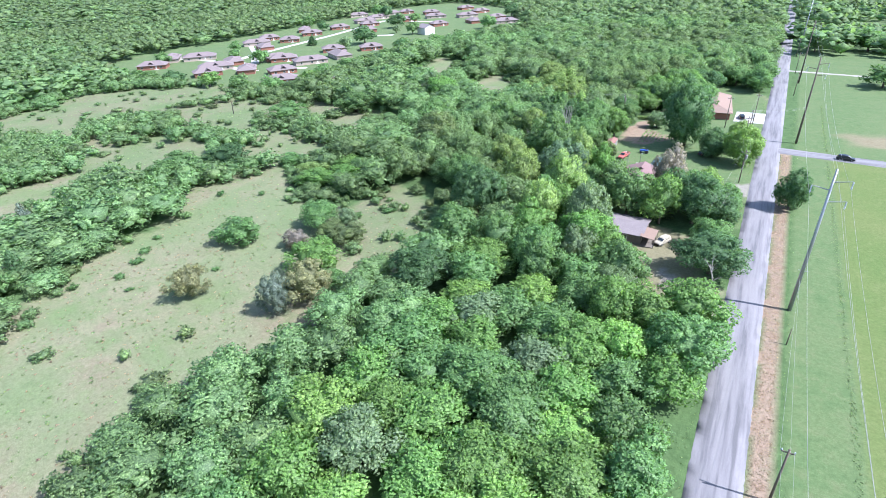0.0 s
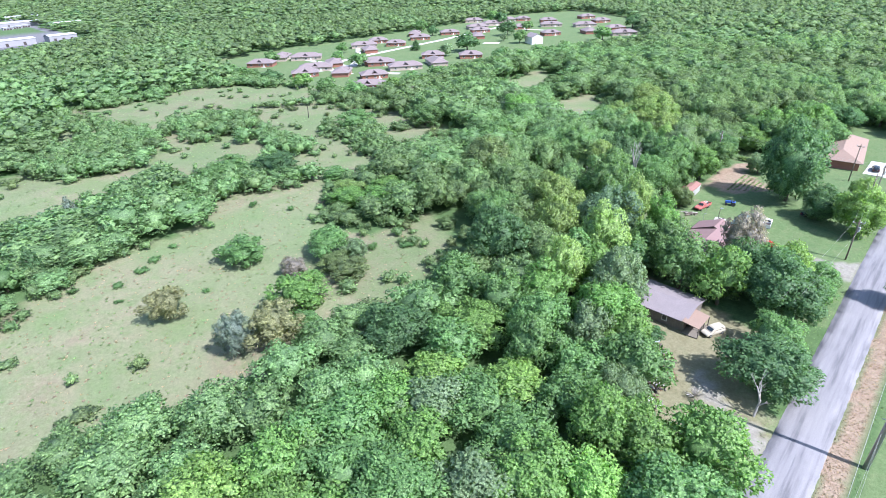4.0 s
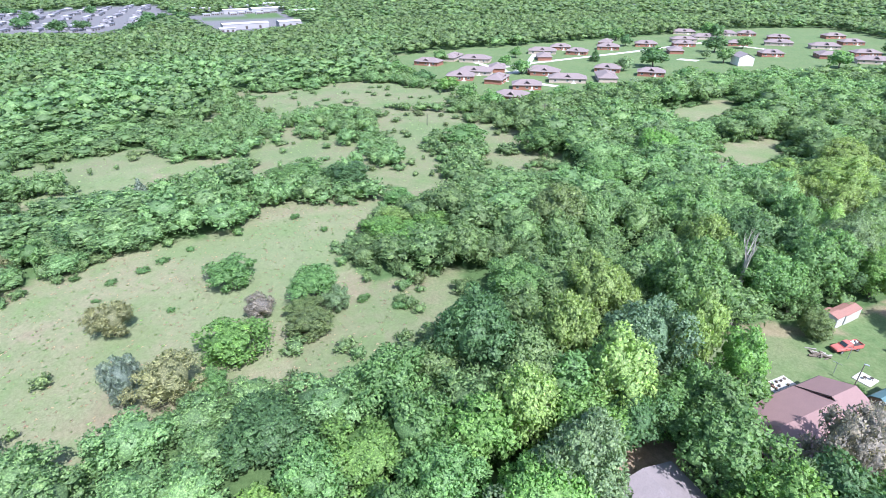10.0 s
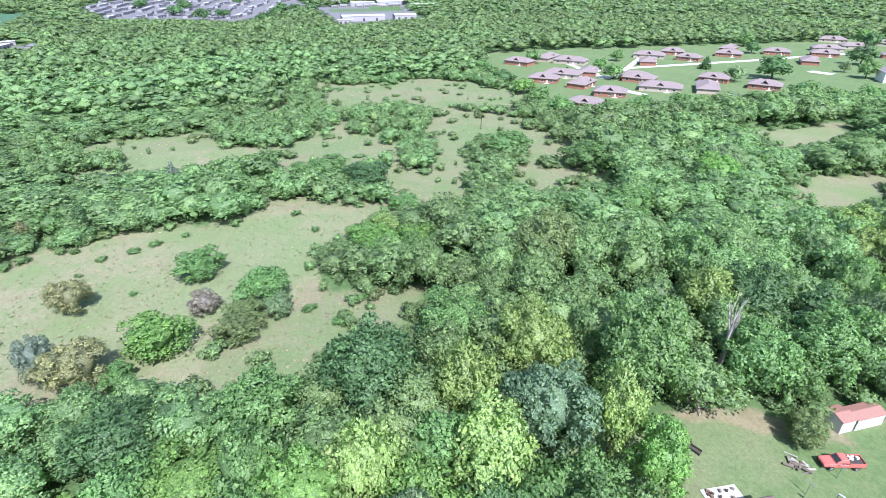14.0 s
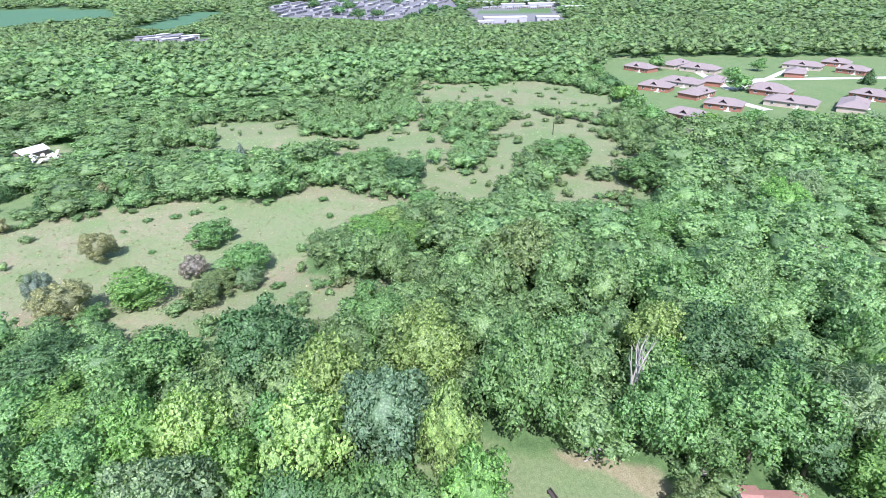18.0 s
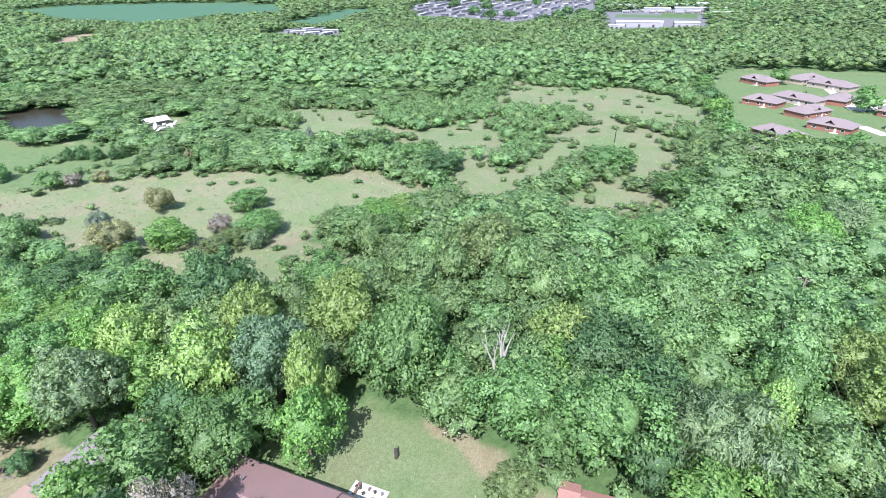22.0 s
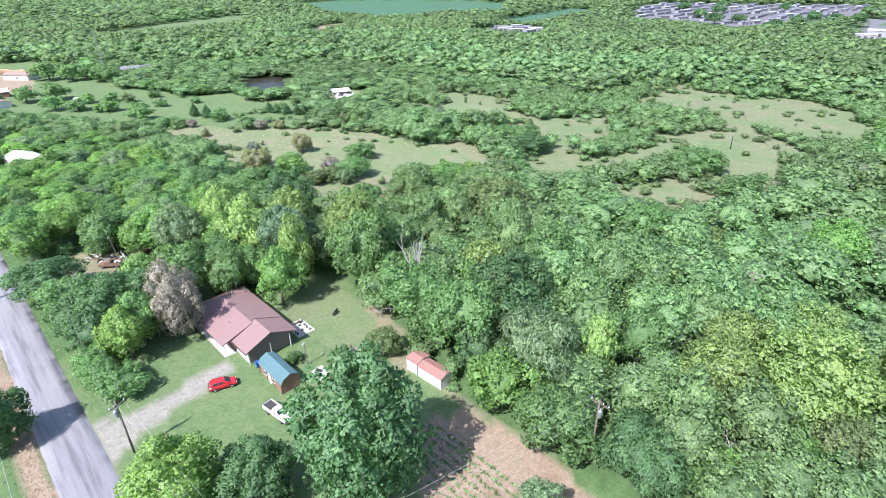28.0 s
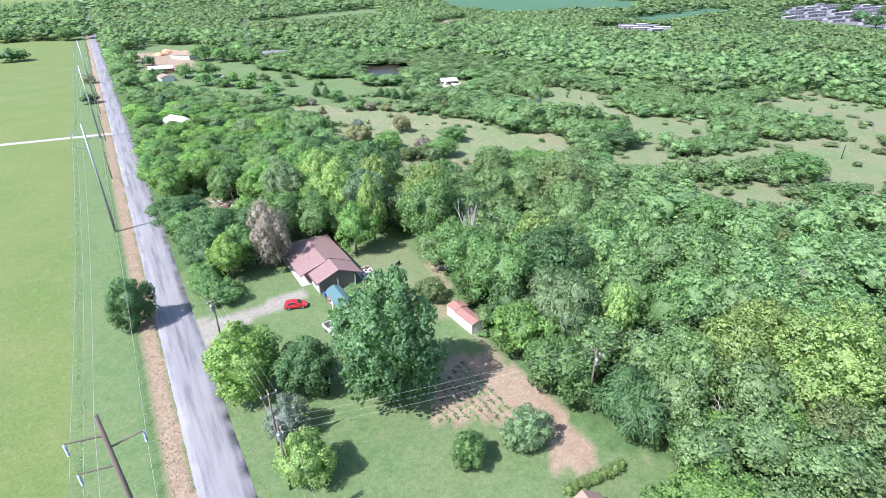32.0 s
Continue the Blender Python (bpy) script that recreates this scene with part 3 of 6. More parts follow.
def trunk_mesh(name, r, lean=0.25):
    """A tapered trunk with limbs that reach into the crown, for a tree 10 m high."""
    bm = fresh()
    tube(bm, (0, 0, -0.3), (lean * 0.3, 0, 2.6), 0.3, 0.22)
    tube(bm, (lean * 0.3, 0, 2.6), (lean, lean * 0.5, 6.6), 0.22, 0.1)
    for i in range(5):
        a = i * 1.26 + r.uniform(-0.3, 0.3)
        z = 2.4 + 0.7 * i
        tube(bm, (lean * 0.3, 0, z), (2.3 * math.cos(a), 2.3 * math.sin(a), z + 1.9), 0.12, 0.04, 6)
    return bm_mesh(name, bm, bark_mat, True)


def prototypes(shape, count, lobes, leaves, size, seed, lobe_r=(0.9, 1.6), even=False, slim=0.36, droop=0.12):
    return [crown_arrays(np.random.default_rng(seed + i), lobes, leaves, size, shape, lobe_r, even, slim, droop) for i in range(count)]


SHAPES = {
    "round": prototypes("round", 6, 38, 3500, 0.38, 100, (0.6, 1.9)), "bush": prototypes("bush", 3, 34, 3000, 0.38, 120, (0.7, 1.6)),
    "cone": prototypes("cone", 3, 26, 1700, 0.46, 140), "large": prototypes("round", 3, 64, 6800, 0.3, 160, (0.45, 1.5)),
    "full": prototypes("full", 3, 84, 8200, 0.28, 163, (0.55, 1.25)), "dome": prototypes("bush", 2, 60, 4600, 0.32, 167, (0.8, 1.1), True),
    "willow": prototypes("round", 2, 34, 5200, 0.5, 165, (0.7, 1.8), False, 0.12, 0.9),
    "needle": prototypes("bush", 2, 44, 4600, 0.36, 170, (0.7, 1.3), False, 0.22),
    "far_round": prototypes("round", 3, 22, 640, 0.85, 180, (1.0, 2.0)), "far_bush": prototypes("bush", 3, 16, 520, 0.85, 190, (1.2, 1.9)), "shrub": prototypes("bush", 2, 14, 460, 0.85, 195, (1.2, 1.9)),
}
TRUNKS = [trunk_mesh("trunk", np.random.default_rng(40 + i), 0.2 + 0.2 * i) for i in range(3)]
CROWNS = {}


def crown_mesh(shape, k, tone):
    key = (shape, k, tone)
    if key not in CROWNS:
        CROWNS[key] = mesh_of("crown", *SHAPES[shape][k], mats=(leaf_mat[tone],), smooth=True)
    return CROWNS[key]


planted = []  # x, y, radius of each tree, many placed to fit the camera's view


def tree(x, y, height, radius, tone="mid", shape="round", name="tree", label="", group=""):
    """One tree: an empty at the foot, with its trunk and crown."""
    if radius > 6.6 and shape == "round":
        shape = "large"
    if tone in ("dry", "cedar", "spruce") and shape == "bush":
        shape = "needle"
    k = rng.integers(len(SHAPES[shape]))
    t = thing(name, pose(x, y, gz(x), 0, 0, float(rng.uniform(0, 360))), label or TREE_LABEL.get(tone, "green leafy tree"), "shrub" if height < 4.2 else "tree", group)
    wide = radius / (3.9 if shape == "cone" else 5.0)
    c = part("crown", crown_mesh(shape, int(k), tone), None, t)
    c.scale = (wide, wide * float(rng.uniform(0.9, 1.1)), height / 10.0)
    s = part("trunk", TRUNKS[int(rng.integers(3))], None, t)
    s.scale = (wide, wide, height / 10.0)
    planted.append((x, y, radius))
    return t


TREE_LABEL = {
    "mid": "full green broadleaf tree", "oak": "tall full deep green broadleaf tree", "dark": "dense dark green broadleaf tree", "bright": "fresh bright green leafy tree",
    "fresh": "broad fresh green leafy tree", "lime": "pale lime green leafy tree", "yellow": "yellowish green broadleaf tree", "bluish": "dull bluish green broadleaf tree",
    "grey": "pale grey green leafy tree", "cedar": "brownish olive green cedar", "spruce": "silvery blue green spruce",
    "olive": "olive green leafy shrub", "dry": "dying conifer with grey brown needles",
}
# x, y, height, radius, tone, shape
YARD_TREES = [
    (-20.2, 187.6, 22, 8.9, "oak", "full"), (-2.7, 175.6, 12, 6.0, "fresh", "full"), (-10.5, 179.2, 9, 5.4, "oak", "full"), (-5.2, 187.3, 7, 3.5, "spruce", "bush"),
    (-5.2, 196.0, 8, 4.0, "lime", "full"), (-23.8, 204.5, 5.5, 2.7, "mid", "full"), (-32.4, 205.7, 6.4, 3.9, "grey", "dome"), (10.4, 146.8, 10.4, 4.7, "dark", "full"),
    (-17.3, 138.6, 16.5, 5.4, "dry", "bush"), (-17.0, 129.5, 10, 3.6, "grey", "round"), (-8.2, 138.6, 10.5, 5.0, "fresh", "round"), (-3.0, 143.6, 5.5, 3.6, "mid", "round"), (-4.6, 146.2, 4.5, 4.4, "mid", "bush"), (-2.8, 138.4, 5.5, 3.6, "mid", "bush"), (-4.6, 133.4, 8.5, 4.6, "oak", "round"), (-11.4, 135.4, 10.5, 4.4, "mid", "round"), (-39.8, 167.6, 5.4, 3.5, "olive", "dome"),
    (-2.8, 106.4, 9.0, 7.5, "oak", "large"), (-23.8, 126.0, 13, 6.6, "mid", "round"), (-9.2, 128.6, 13, 7.2, "dark", "round"), (-3.4, 127.2, 9.5, 5.0, "oak", "round"), (-20.2, 106.6, 3.2, 2.2, "oak", "bush"), (-15.0, 131.0, 12, 5.2, "oak", "round"), (-15.5, 79.0, 11, 5.6, "bright", "round"), (-29.0, 131.5, 12, 5.6, "mid", "round"), (-22.6, 100.2, 10, 4.8, "bright", "round"), (-2.6, 73.5, 11, 7.6, "mid", "large"),
]
WOOD_TREES = [
    (-74.0, 222.6, 16.5, 9.6, "yellow", "full"), (-67.5, 213.0, 13.5, 7.0, "yellow", "round"), (-77.0, 211.0, 13, 6.7, "yellow", "round"), (-69.5, 222.5, 13, 7.2, "yellow", "round"), (-87.0, 220.0, 12, 6.6, "yellow", "round"), (-64.5, 228.0, 10, 4.5, "olive", "round"), (-46.5, 211.5, 9.5, 6.2, "oak", "willow"),
    (-51.5, 190.5, 14.5, 7.6, "grey", "willow"), (-57.0, 183.5, 13, 6.5, "dark", "round"), (-49.0, 177.5, 16, 7.4, "mid", "round"), (-49.5, 166.2, 14, 6.8, "mid", "round"), (-47.0, 183.5, 11, 4.6, "dark", "round"), (-47.2, 171.5, 10, 4.4, "mid", "round"), (-63.0, 175.0, 15, 7.5, "dark", "round"), (-65.5, 168.5, 14, 6.5, "yellow", "round"),
    (-58.6, 197.0, 13.5, 3.6, "lime", "round"), (-92.0, 148.0, 15.5, 8.6, "olive", "round"), (-104.0, 115.0, 6.2, 6.2, "bright", "bush"), (-112.0, 111.0, 5.6, 6.4, "bright", "bush"), (-118.0, 116.0, 5.2, 5.6, "yellow", "bush"), (-108.0, 122.0, 6.5, 6.5, "bright", "bush"), (-98.0, 121.0, 7.5, 6.0, "mid", "round"), (-112.0, 177.0, 11, 7.5, "mid", "round"), (-128.0, 214.0, 12.5, 7.5, "bright", "round"), (-137.0, 222.0, 12, 7.5, "grey", "round"), (-115.0, 192.0, 7.5, 5.6, "yellow", "round"), (-82.0, 234.0, 14, 8.5, "yellow", "round"), (-79.0, 173.0, 13.5, 6.5, "mid", "round"), (-60.5, 169.0, 11, 5.5, "bright", "round"), (-52.0, 219.5, 7, 5.0, "bright", "bush"), (-60.0, 224.5, 8, 5.5, "bright", "round"),
    (-43.6, 130.2, 17, 6.9, "bluish", "round"), (-39.6, 121.8, 16, 6.3, "lime", "round"), (-50.2, 121.0, 16, 5.6, "yellow", "round"), (-39.5, 106.8, 15, 5.6, "lime", "round"), (-41.2, 138.6, 17, 4.4, "lime", "round"), (-35.0, 141.8, 12.5, 4.6, "bright", "round"),
    (-51.5, 147.5, 19, 8.2, "mid", "round"), (-53.5, 154.0, 10, 4.4, "mid", "round"), (-56.0, 108.5, 16, 7.6, "dark", "round"), (-34.0, 120.5, 9.5, 4.8, "dark", "round"), (-34.8, 131.8, 9.5, 4.6, "mid", "round"), (-29.2, 108.6, 15, 6.8, "grey", "round"), (-27.0, 95.5, 11, 5.0, "grey", "round"),
    (-58.0, 133.5, 16, 7.2, "yellow", "round"), (-66.9, 200.2, 13, 5.0, "mid", "round"), (-67.9, 123.1, 12, 7.6, "mid", "round"), (-51.7, 75.3, 10, 7.0, "dark", "round"), (-54.5, 93.4, 11, 6.5, "mid", "round"),
    (-17.0, 88.0, 8, 4.6, "grey", "willow"), (-86.6, 246.9, 15, 8.5, "yellow", "round"), (-92.0, 256.0, 14, 7.5, "yellow", "round"),
]
FIELD_TREES = [
    (-93.7, 52.6, 7.6, 4.4, "cedar", "bush"), (-104.0, 74.2, 6.2, 6.4, "mid", "bush"), (-72.8, 56.4, 9.6, 3.6, "spruce", "bush"), (-70.6, 62.7, 9.0, 5.6, "cedar", "bush"),
    (-77.8, 72.4, 7.5, 6.6, "bright", "bush"), (-88.7, 78.1, 5.0, 3.6, "dry", "bush"), (-91.2, 89.3, 7.0, 5.6, "mid", "round"), (-85.2, 92.3, 5, 3.6, "grey", "bush"), (-79.2, 86.2, 4.8, 5.2, "olive", "bush"), (-85.0, 86.0, 4.2, 4.0, "olive", "bush"), (-69.5, 68.5, 4.0, 3.4, "mid", "bush"),
    (-133.3, 122.2, 4, 5.6, "mid", "bush"), (-164.6, 101.2, 7, 8.0, "mid", "bush"), (-153.2, 113.0, 7.5, 8.5, "dark", "bush"), (-161.6, 93.2, 6, 6.5, "mid", "bush"), (-177.7, 165.3, 8, 9.0, "mid", "bush"), (-157.1, 186.2, 9, 9.5, "mid", "bush"),
]
for row in YARD_TREES + WOOD_TREES + FIELD_TREES:
    tree(*row)

planted += [(-44.6, 205.3, 5.0), (-96.5, 206.9, 5.0), (-91.0, 210.0, 4.0), (-187.0, 207.5, 5.0), (-172.0, -34.0, 9.0), (-160.0, -20.0, 10.0), (-150.0, -8.0, 8.0), (-152.0, -84.0, 9.0), (-142.0, -74.0, 9.0), (-38.5, 186.0, 6.0), (-41.5, 176.5, 9.0), (-44.0, 160.0, 3.0), (-17.0, 1.0, 9.0), (-97.6, -212.0, 5.0), (-112.0, -191.0, 9.0), (-88.0, -201.0, 8.0)]  # room for sheds and lawn; gaps so the camera sees poles, barn, pond
planted.append((-52.5, 162.1, 2.0))  # room for the dead tree

planted += [(x, y, 9.0) for x, y in MOBILE_HOMES]

# ---- woods: trees scattered over all land that is not cleared ----


def free(x, y, margin, scrub=False):
    """Where a tree may grow."""
    wx, wy = wander(x, y, 9.0, 1.6, 1.0)
    ok = ~(cover(CLEARINGS + CROPS + TOWN + ([] if scrub else [SCRUB]), wx, wy) > 0)
    ok &= (x < -1.5 - margin * 0.6)
    for tx, ty, tr in planted:
        ok &= (x - tx) ** 2 + (y - ty) ** 2 > (tr * 0.75 + margin * 0.5) ** 2
    return ok


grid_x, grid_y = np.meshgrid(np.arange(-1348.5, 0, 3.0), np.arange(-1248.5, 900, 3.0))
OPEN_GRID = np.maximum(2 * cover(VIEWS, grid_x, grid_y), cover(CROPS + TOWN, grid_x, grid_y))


def sight_height(x, y, h):
    """Lowers trees so clearings further from the road stay in the camera's view."""
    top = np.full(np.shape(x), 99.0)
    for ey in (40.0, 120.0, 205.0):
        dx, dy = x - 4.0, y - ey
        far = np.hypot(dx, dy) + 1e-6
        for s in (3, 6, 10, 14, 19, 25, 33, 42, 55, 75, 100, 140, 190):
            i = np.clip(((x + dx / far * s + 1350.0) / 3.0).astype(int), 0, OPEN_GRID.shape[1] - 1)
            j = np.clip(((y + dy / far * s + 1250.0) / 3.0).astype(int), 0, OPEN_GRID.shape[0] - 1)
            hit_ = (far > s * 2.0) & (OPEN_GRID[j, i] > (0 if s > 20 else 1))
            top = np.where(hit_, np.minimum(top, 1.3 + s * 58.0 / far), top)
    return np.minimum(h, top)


def from_path(x, y):
    """Distance to the stretch of road that the place is seen from."""
    return np.hypot(x - 3.0, y - np.clip(y, 0.0, 244.0))


def scatter(x0, x1, y0, y1, step):
    xs, ys = np.meshgrid(np.arange(x0, x1, step), np.arange(y0, y1, step * 0.87))
    xs = xs + (np.arange(xs.shape[0]) % 2)[:, None] * step / 2
    xs = (xs + rng.uniform(-0.3, 0.3, xs.shape) * step).ravel()
    ys = (ys + rng.uniform(-0.3, 0.3, ys.shape) * step).ravel()
    return xs, ys


def darts(xs, ys, apart, taken=()):
    """Keeps places that stand at least so far from one another and from those taken."""
    order = rng.permutation(len(xs))
    room = np.zeros((len(xs) + len(taken), 2))
    n = len(taken)
    room[:n] = [t[:2] for t in taken] if n else 0
    kept = []
    for i in order:
        if n == 0 or np.min((room[:n, 0] - xs[i]) ** 2 + (room[:n, 1] - ys[i]) ** 2) > apart * apart:
            room[n] = xs[i], ys[i]
            n += 1
            kept.append(i)
    return np.array(kept, int)


NEAR = 47.0
xs, ys = scatter(-70, 0, -45, 300, 2.6)
keep = np.where(free(xs, ys, 2.0) & (from_path(xs, ys) < NEAR))[0]
keep = keep[darts(xs[keep], ys[keep], 6.4)]
xs, ys = xs[keep], ys[keep]
TONES = ["mid", "bright", "mid", "bright", "mid", "mid", "dark", "bright", "mid", "mid", "grey", "mid", "bright"]
for x, y in zip(xs, ys):
    h = rng.uniform(8.0, 12.5) if y > 80 else (rng.uniform(6.5, 9.5) if y > 20 else rng.uniform(4.0, 6.5))
    tone = TONES[rng.integers(len(TONES))] if y > 85 else ("bright", "bright", "mid", "bright", "fresh", "mid", "grey")[rng.integers(7)]
    h = float(sight_height(np.array([x]), np.array([y]), np.array([h]))[0])
    tree(float(x), float(y), h, float(rng.uniform(5.0, 7.2)) * min(1.0, 0.45 + h / 12.0), tone, "round", group="woodland trees near the road")


def woods(name, xs, ys, heights, radii, protos, mat, label):
    """Many trees as one mesh."""
    vs, qs, ts, ns, tones, base = [], [], [], [], [], 0
    full = heights
    heights = sight_height(xs, ys, heights)
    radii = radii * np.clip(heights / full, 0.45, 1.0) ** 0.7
    kind = rng.integers(len(protos), size=len(xs))
    for k, (v, q, t, vn) in enumerate(protos):
        for i in np.where(kind == k)[0]:
            a = rng.uniform(0, 6.28)
            c, s = math.cos(a), math.sin(a)
            w = radii[i] / 5.0
            x = (v[:, 0] * c - v[:, 1] * s) * w + xs[i]
            y = (v[:, 0] * s + v[:, 1] * c) * w + ys[i]
            vs.append(np.stack([x, y, v[:, 2] * heights[i] / 10.0 + gz(xs[i])], -1))
            ns.append(np.stack([vn[:, 0] * c - vn[:, 1] * s, vn[:, 0] * s + vn[:, 1] * c, vn[:, 2]], -1))
            qs.append(q + base)
            ts.append(t + base)
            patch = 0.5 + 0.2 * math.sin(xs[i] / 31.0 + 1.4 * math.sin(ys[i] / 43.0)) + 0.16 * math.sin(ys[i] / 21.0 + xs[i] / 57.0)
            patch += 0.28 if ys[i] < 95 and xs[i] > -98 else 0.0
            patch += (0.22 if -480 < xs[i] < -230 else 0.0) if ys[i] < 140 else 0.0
            # far trees set darker and bluer: cloud shade and haze put into their tone
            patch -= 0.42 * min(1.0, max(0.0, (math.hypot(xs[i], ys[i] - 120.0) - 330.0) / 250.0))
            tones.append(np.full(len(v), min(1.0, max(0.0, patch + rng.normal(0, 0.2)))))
            base += len(v)
    me = mesh_of(name, np.concatenate(vs), np.concatenate(qs), np.concatenate(ts), np.concatenate(ns), (mat,), True)
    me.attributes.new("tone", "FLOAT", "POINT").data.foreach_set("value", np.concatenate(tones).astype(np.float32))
    return tagged(new(name, me), label, "woods", kind="stuff")


EDGE_P = prototypes("round", 6, 36, 2300, 0.38, 280, (0.6, 1.8))
INNER_P = prototypes("round", 6, 28, 1150, 0.46, 290, (0.7, 1.9))
MID_P = prototypes("round", 7, 20, 520, 0.72, 300, (0.8, 2.1))
SCRUB_P = prototypes("bush", 6, 15, 260, 0.85, 320, (0.9, 2.1))
FAR_P = prototypes("round", 7, 7, 62, 1.25, 330, (1.3, 2.6))
VERY_P = prototypes("round", 5, 6, 34, 1.6, 360, (1.5, 2.8), True)

xs, ys = scatter(-120, 0, -90, 330, 2.8)
d = from_path(xs, ys)
keep = np.where(free(xs, ys, 2.0) & (d >= NEAR - 1) & (d < 92))[0]
keep = keep[darts(xs[keep], ys[keep], 6.6)]
xs, ys = xs[keep], ys[keep]
woods("near_woodland", xs, ys, np.where(ys > 70, rng.uniform(8.0, 13.5, len(xs)), np.where(ys > 20, rng.uniform(6.0, 9.0, len(xs)), rng.uniform(3.8, 6.5, len(xs)))), rng.uniform(4.9, 6.8, len(xs)), EDGE_P, woods_mat, "dense bright green broadleaf woodland")
xs, ys = scatter(-330, 0, -260, 520, 4.0)
d = from_path(xs, ys)
keep = np.where(free(xs, ys, 2.5) & (d >= 91) & (d < 260))[0]
keep = keep[darts(xs[keep], ys[keep], 7.2)]
xs, ys = xs[keep], ys[keep]
low = (xs < -55) & (ys < 60)
size = rng.uniform(0, 1, len(xs)) ** 1.3
tall, broad = np.where(low, 3.6 + 3.2 * size, 7.0 + 5.0 * size), 5.6 + 3.0 * size + rng.uniform(0, 0.8, len(xs))
first = from_path(xs, ys) < 145
for name, sel, protos in (("woodland", first, INNER_P), ("outer_woodland", ~first, MID_P)):
    woods(name, xs[sel], ys[sel], tall[sel], broad[sel], protos, woods_mat, "dense green broadleaf woodland")
xs, ys = scatter(-760, 0, -720, 980, 12.6)
d = from_path(xs, ys)
keep = free(xs, ys, 4.5) & (d >= 260) & (d < 720)
xs, ys = xs[keep], ys[keep]
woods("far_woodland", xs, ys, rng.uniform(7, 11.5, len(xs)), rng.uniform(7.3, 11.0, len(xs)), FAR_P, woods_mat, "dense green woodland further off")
xs, ys = scatter(-1700, 0, -1600, 1900, 24.0)
d = from_path(xs, ys)
keep = free(xs, ys, 6) & (d >= 720) & (d < 1650)
xs, ys = xs[keep], ys[keep]
xf, yf = scatter(-3300, 0, -2900, 3400, 62.0)
df = from_path(xf, yf)
keep = free(xf, yf, 6) & (df >= 1640) & (np.sin(xf / 210.0 + 1.3 * np.sin(yf / 260.0)) + np.sin(yf / 170.0) > -0.7)
xs, ys = np.concatenate([xs, xf[keep]]), np.concatenate([ys, yf[keep]])
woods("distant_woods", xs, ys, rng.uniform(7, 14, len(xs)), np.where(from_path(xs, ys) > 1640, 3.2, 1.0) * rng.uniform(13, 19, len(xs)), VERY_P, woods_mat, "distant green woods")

# scrub: thickets with grass between them
xs, ys = scatter(-340, -110, -30, 220, 4.9)
lump = np.sin(xs / 14.0 + 1.5 * np.sin(ys / 19.0)) + np.sin(ys / 10.0 + 1.3 * np.sin(xs / 17.0 + 1.0)) + rng.normal(scale=0.35, size=len(xs))
keep = inside(xs, ys, SCRUB) & free(xs, ys, 3.0, True) & (lump > 0.1)
xs, ys = xs[keep], ys[keep]
woods("thicket", xs, ys, rng.uniform(3.0, 7.2, len(xs)), rng.uniform(3.0, 5.2, len(xs)), SCRUB_P, woods_mat, "thickets of green shrubs in rough grass")
xs, ys = scatter(-335, -58, -120, 215, 5.5)
keep = (cover([SCRUB, FIELD_B, FIELD_C, STRIP_A, STRIP_B, STRIP_C] + GLADES, xs, ys) > 0) & (rng.uniform(size=len(xs)) < np.where(cover([STRIP_A, STRIP_B, FIELD_C] + GLADES, xs, ys) > 0, 0.15, 0.17))
keep &= ~inside(xs, ys, FIELD_MAIN)
keep |= inside(xs, ys, ROUGH) & (rng.uniform(size=len(xs)) < 0.3)
xs, ys = xs[keep], ys[keep]
woods("low_bushes", xs, ys, rng.uniform(0.7, 3.4, len(xs)), rng.uniform(0.8, 3.6, len(xs)), SCRUB_P, scrub_mat, "low olive green bushes in rough grass")


# shrubs grading from the woods down into the clearings
xs, ys = scatter(-335, 0, -130, 300, 3.4)
edge_polys = [FIELD_MAIN, FIELD_B, FIELD_C, STRIP_A, STRIP_B, STRIP_C, STRIP_D, STRIP_E]
all_polys = edge_polys + [YARD_E, YARD_A, YARD_R, SCRUB]
wx_, wy_ = wander(xs, ys, 9.0, 1.6, 1.0)
in_now = cover(all_polys, wx_, wy_) > 0
near_open, near_wood = np.zeros(len(xs), bool), np.zeros(len(xs), bool)
for k in range(8):
    ox, oy = 3.6 * math.cos(k * 0.785), 3.6 * math.sin(k * 0.785)
    c_ = cover(all_polys, wx_ + ox, wy_ + oy) > 0
    near_open |= c_
    near_wood |= ~c_
keep = near_open & near_wood & (xs < -3.5) & (rng.uniform(size=len(xs)) < 0.5)
keep &= ~(in_now & (cover([YARD_E, YARD_A, YARD_R], wx_, wy_) > 0))
xs, ys = xs[keep], ys[keep]
woods("edge_bushes", xs, ys, rng.uniform(1.2, 4.6, len(xs)), rng.uniform(1.2, 2.7, len(xs)), SCRUB_P, woods_mat, "bushes along the edge of the woods")


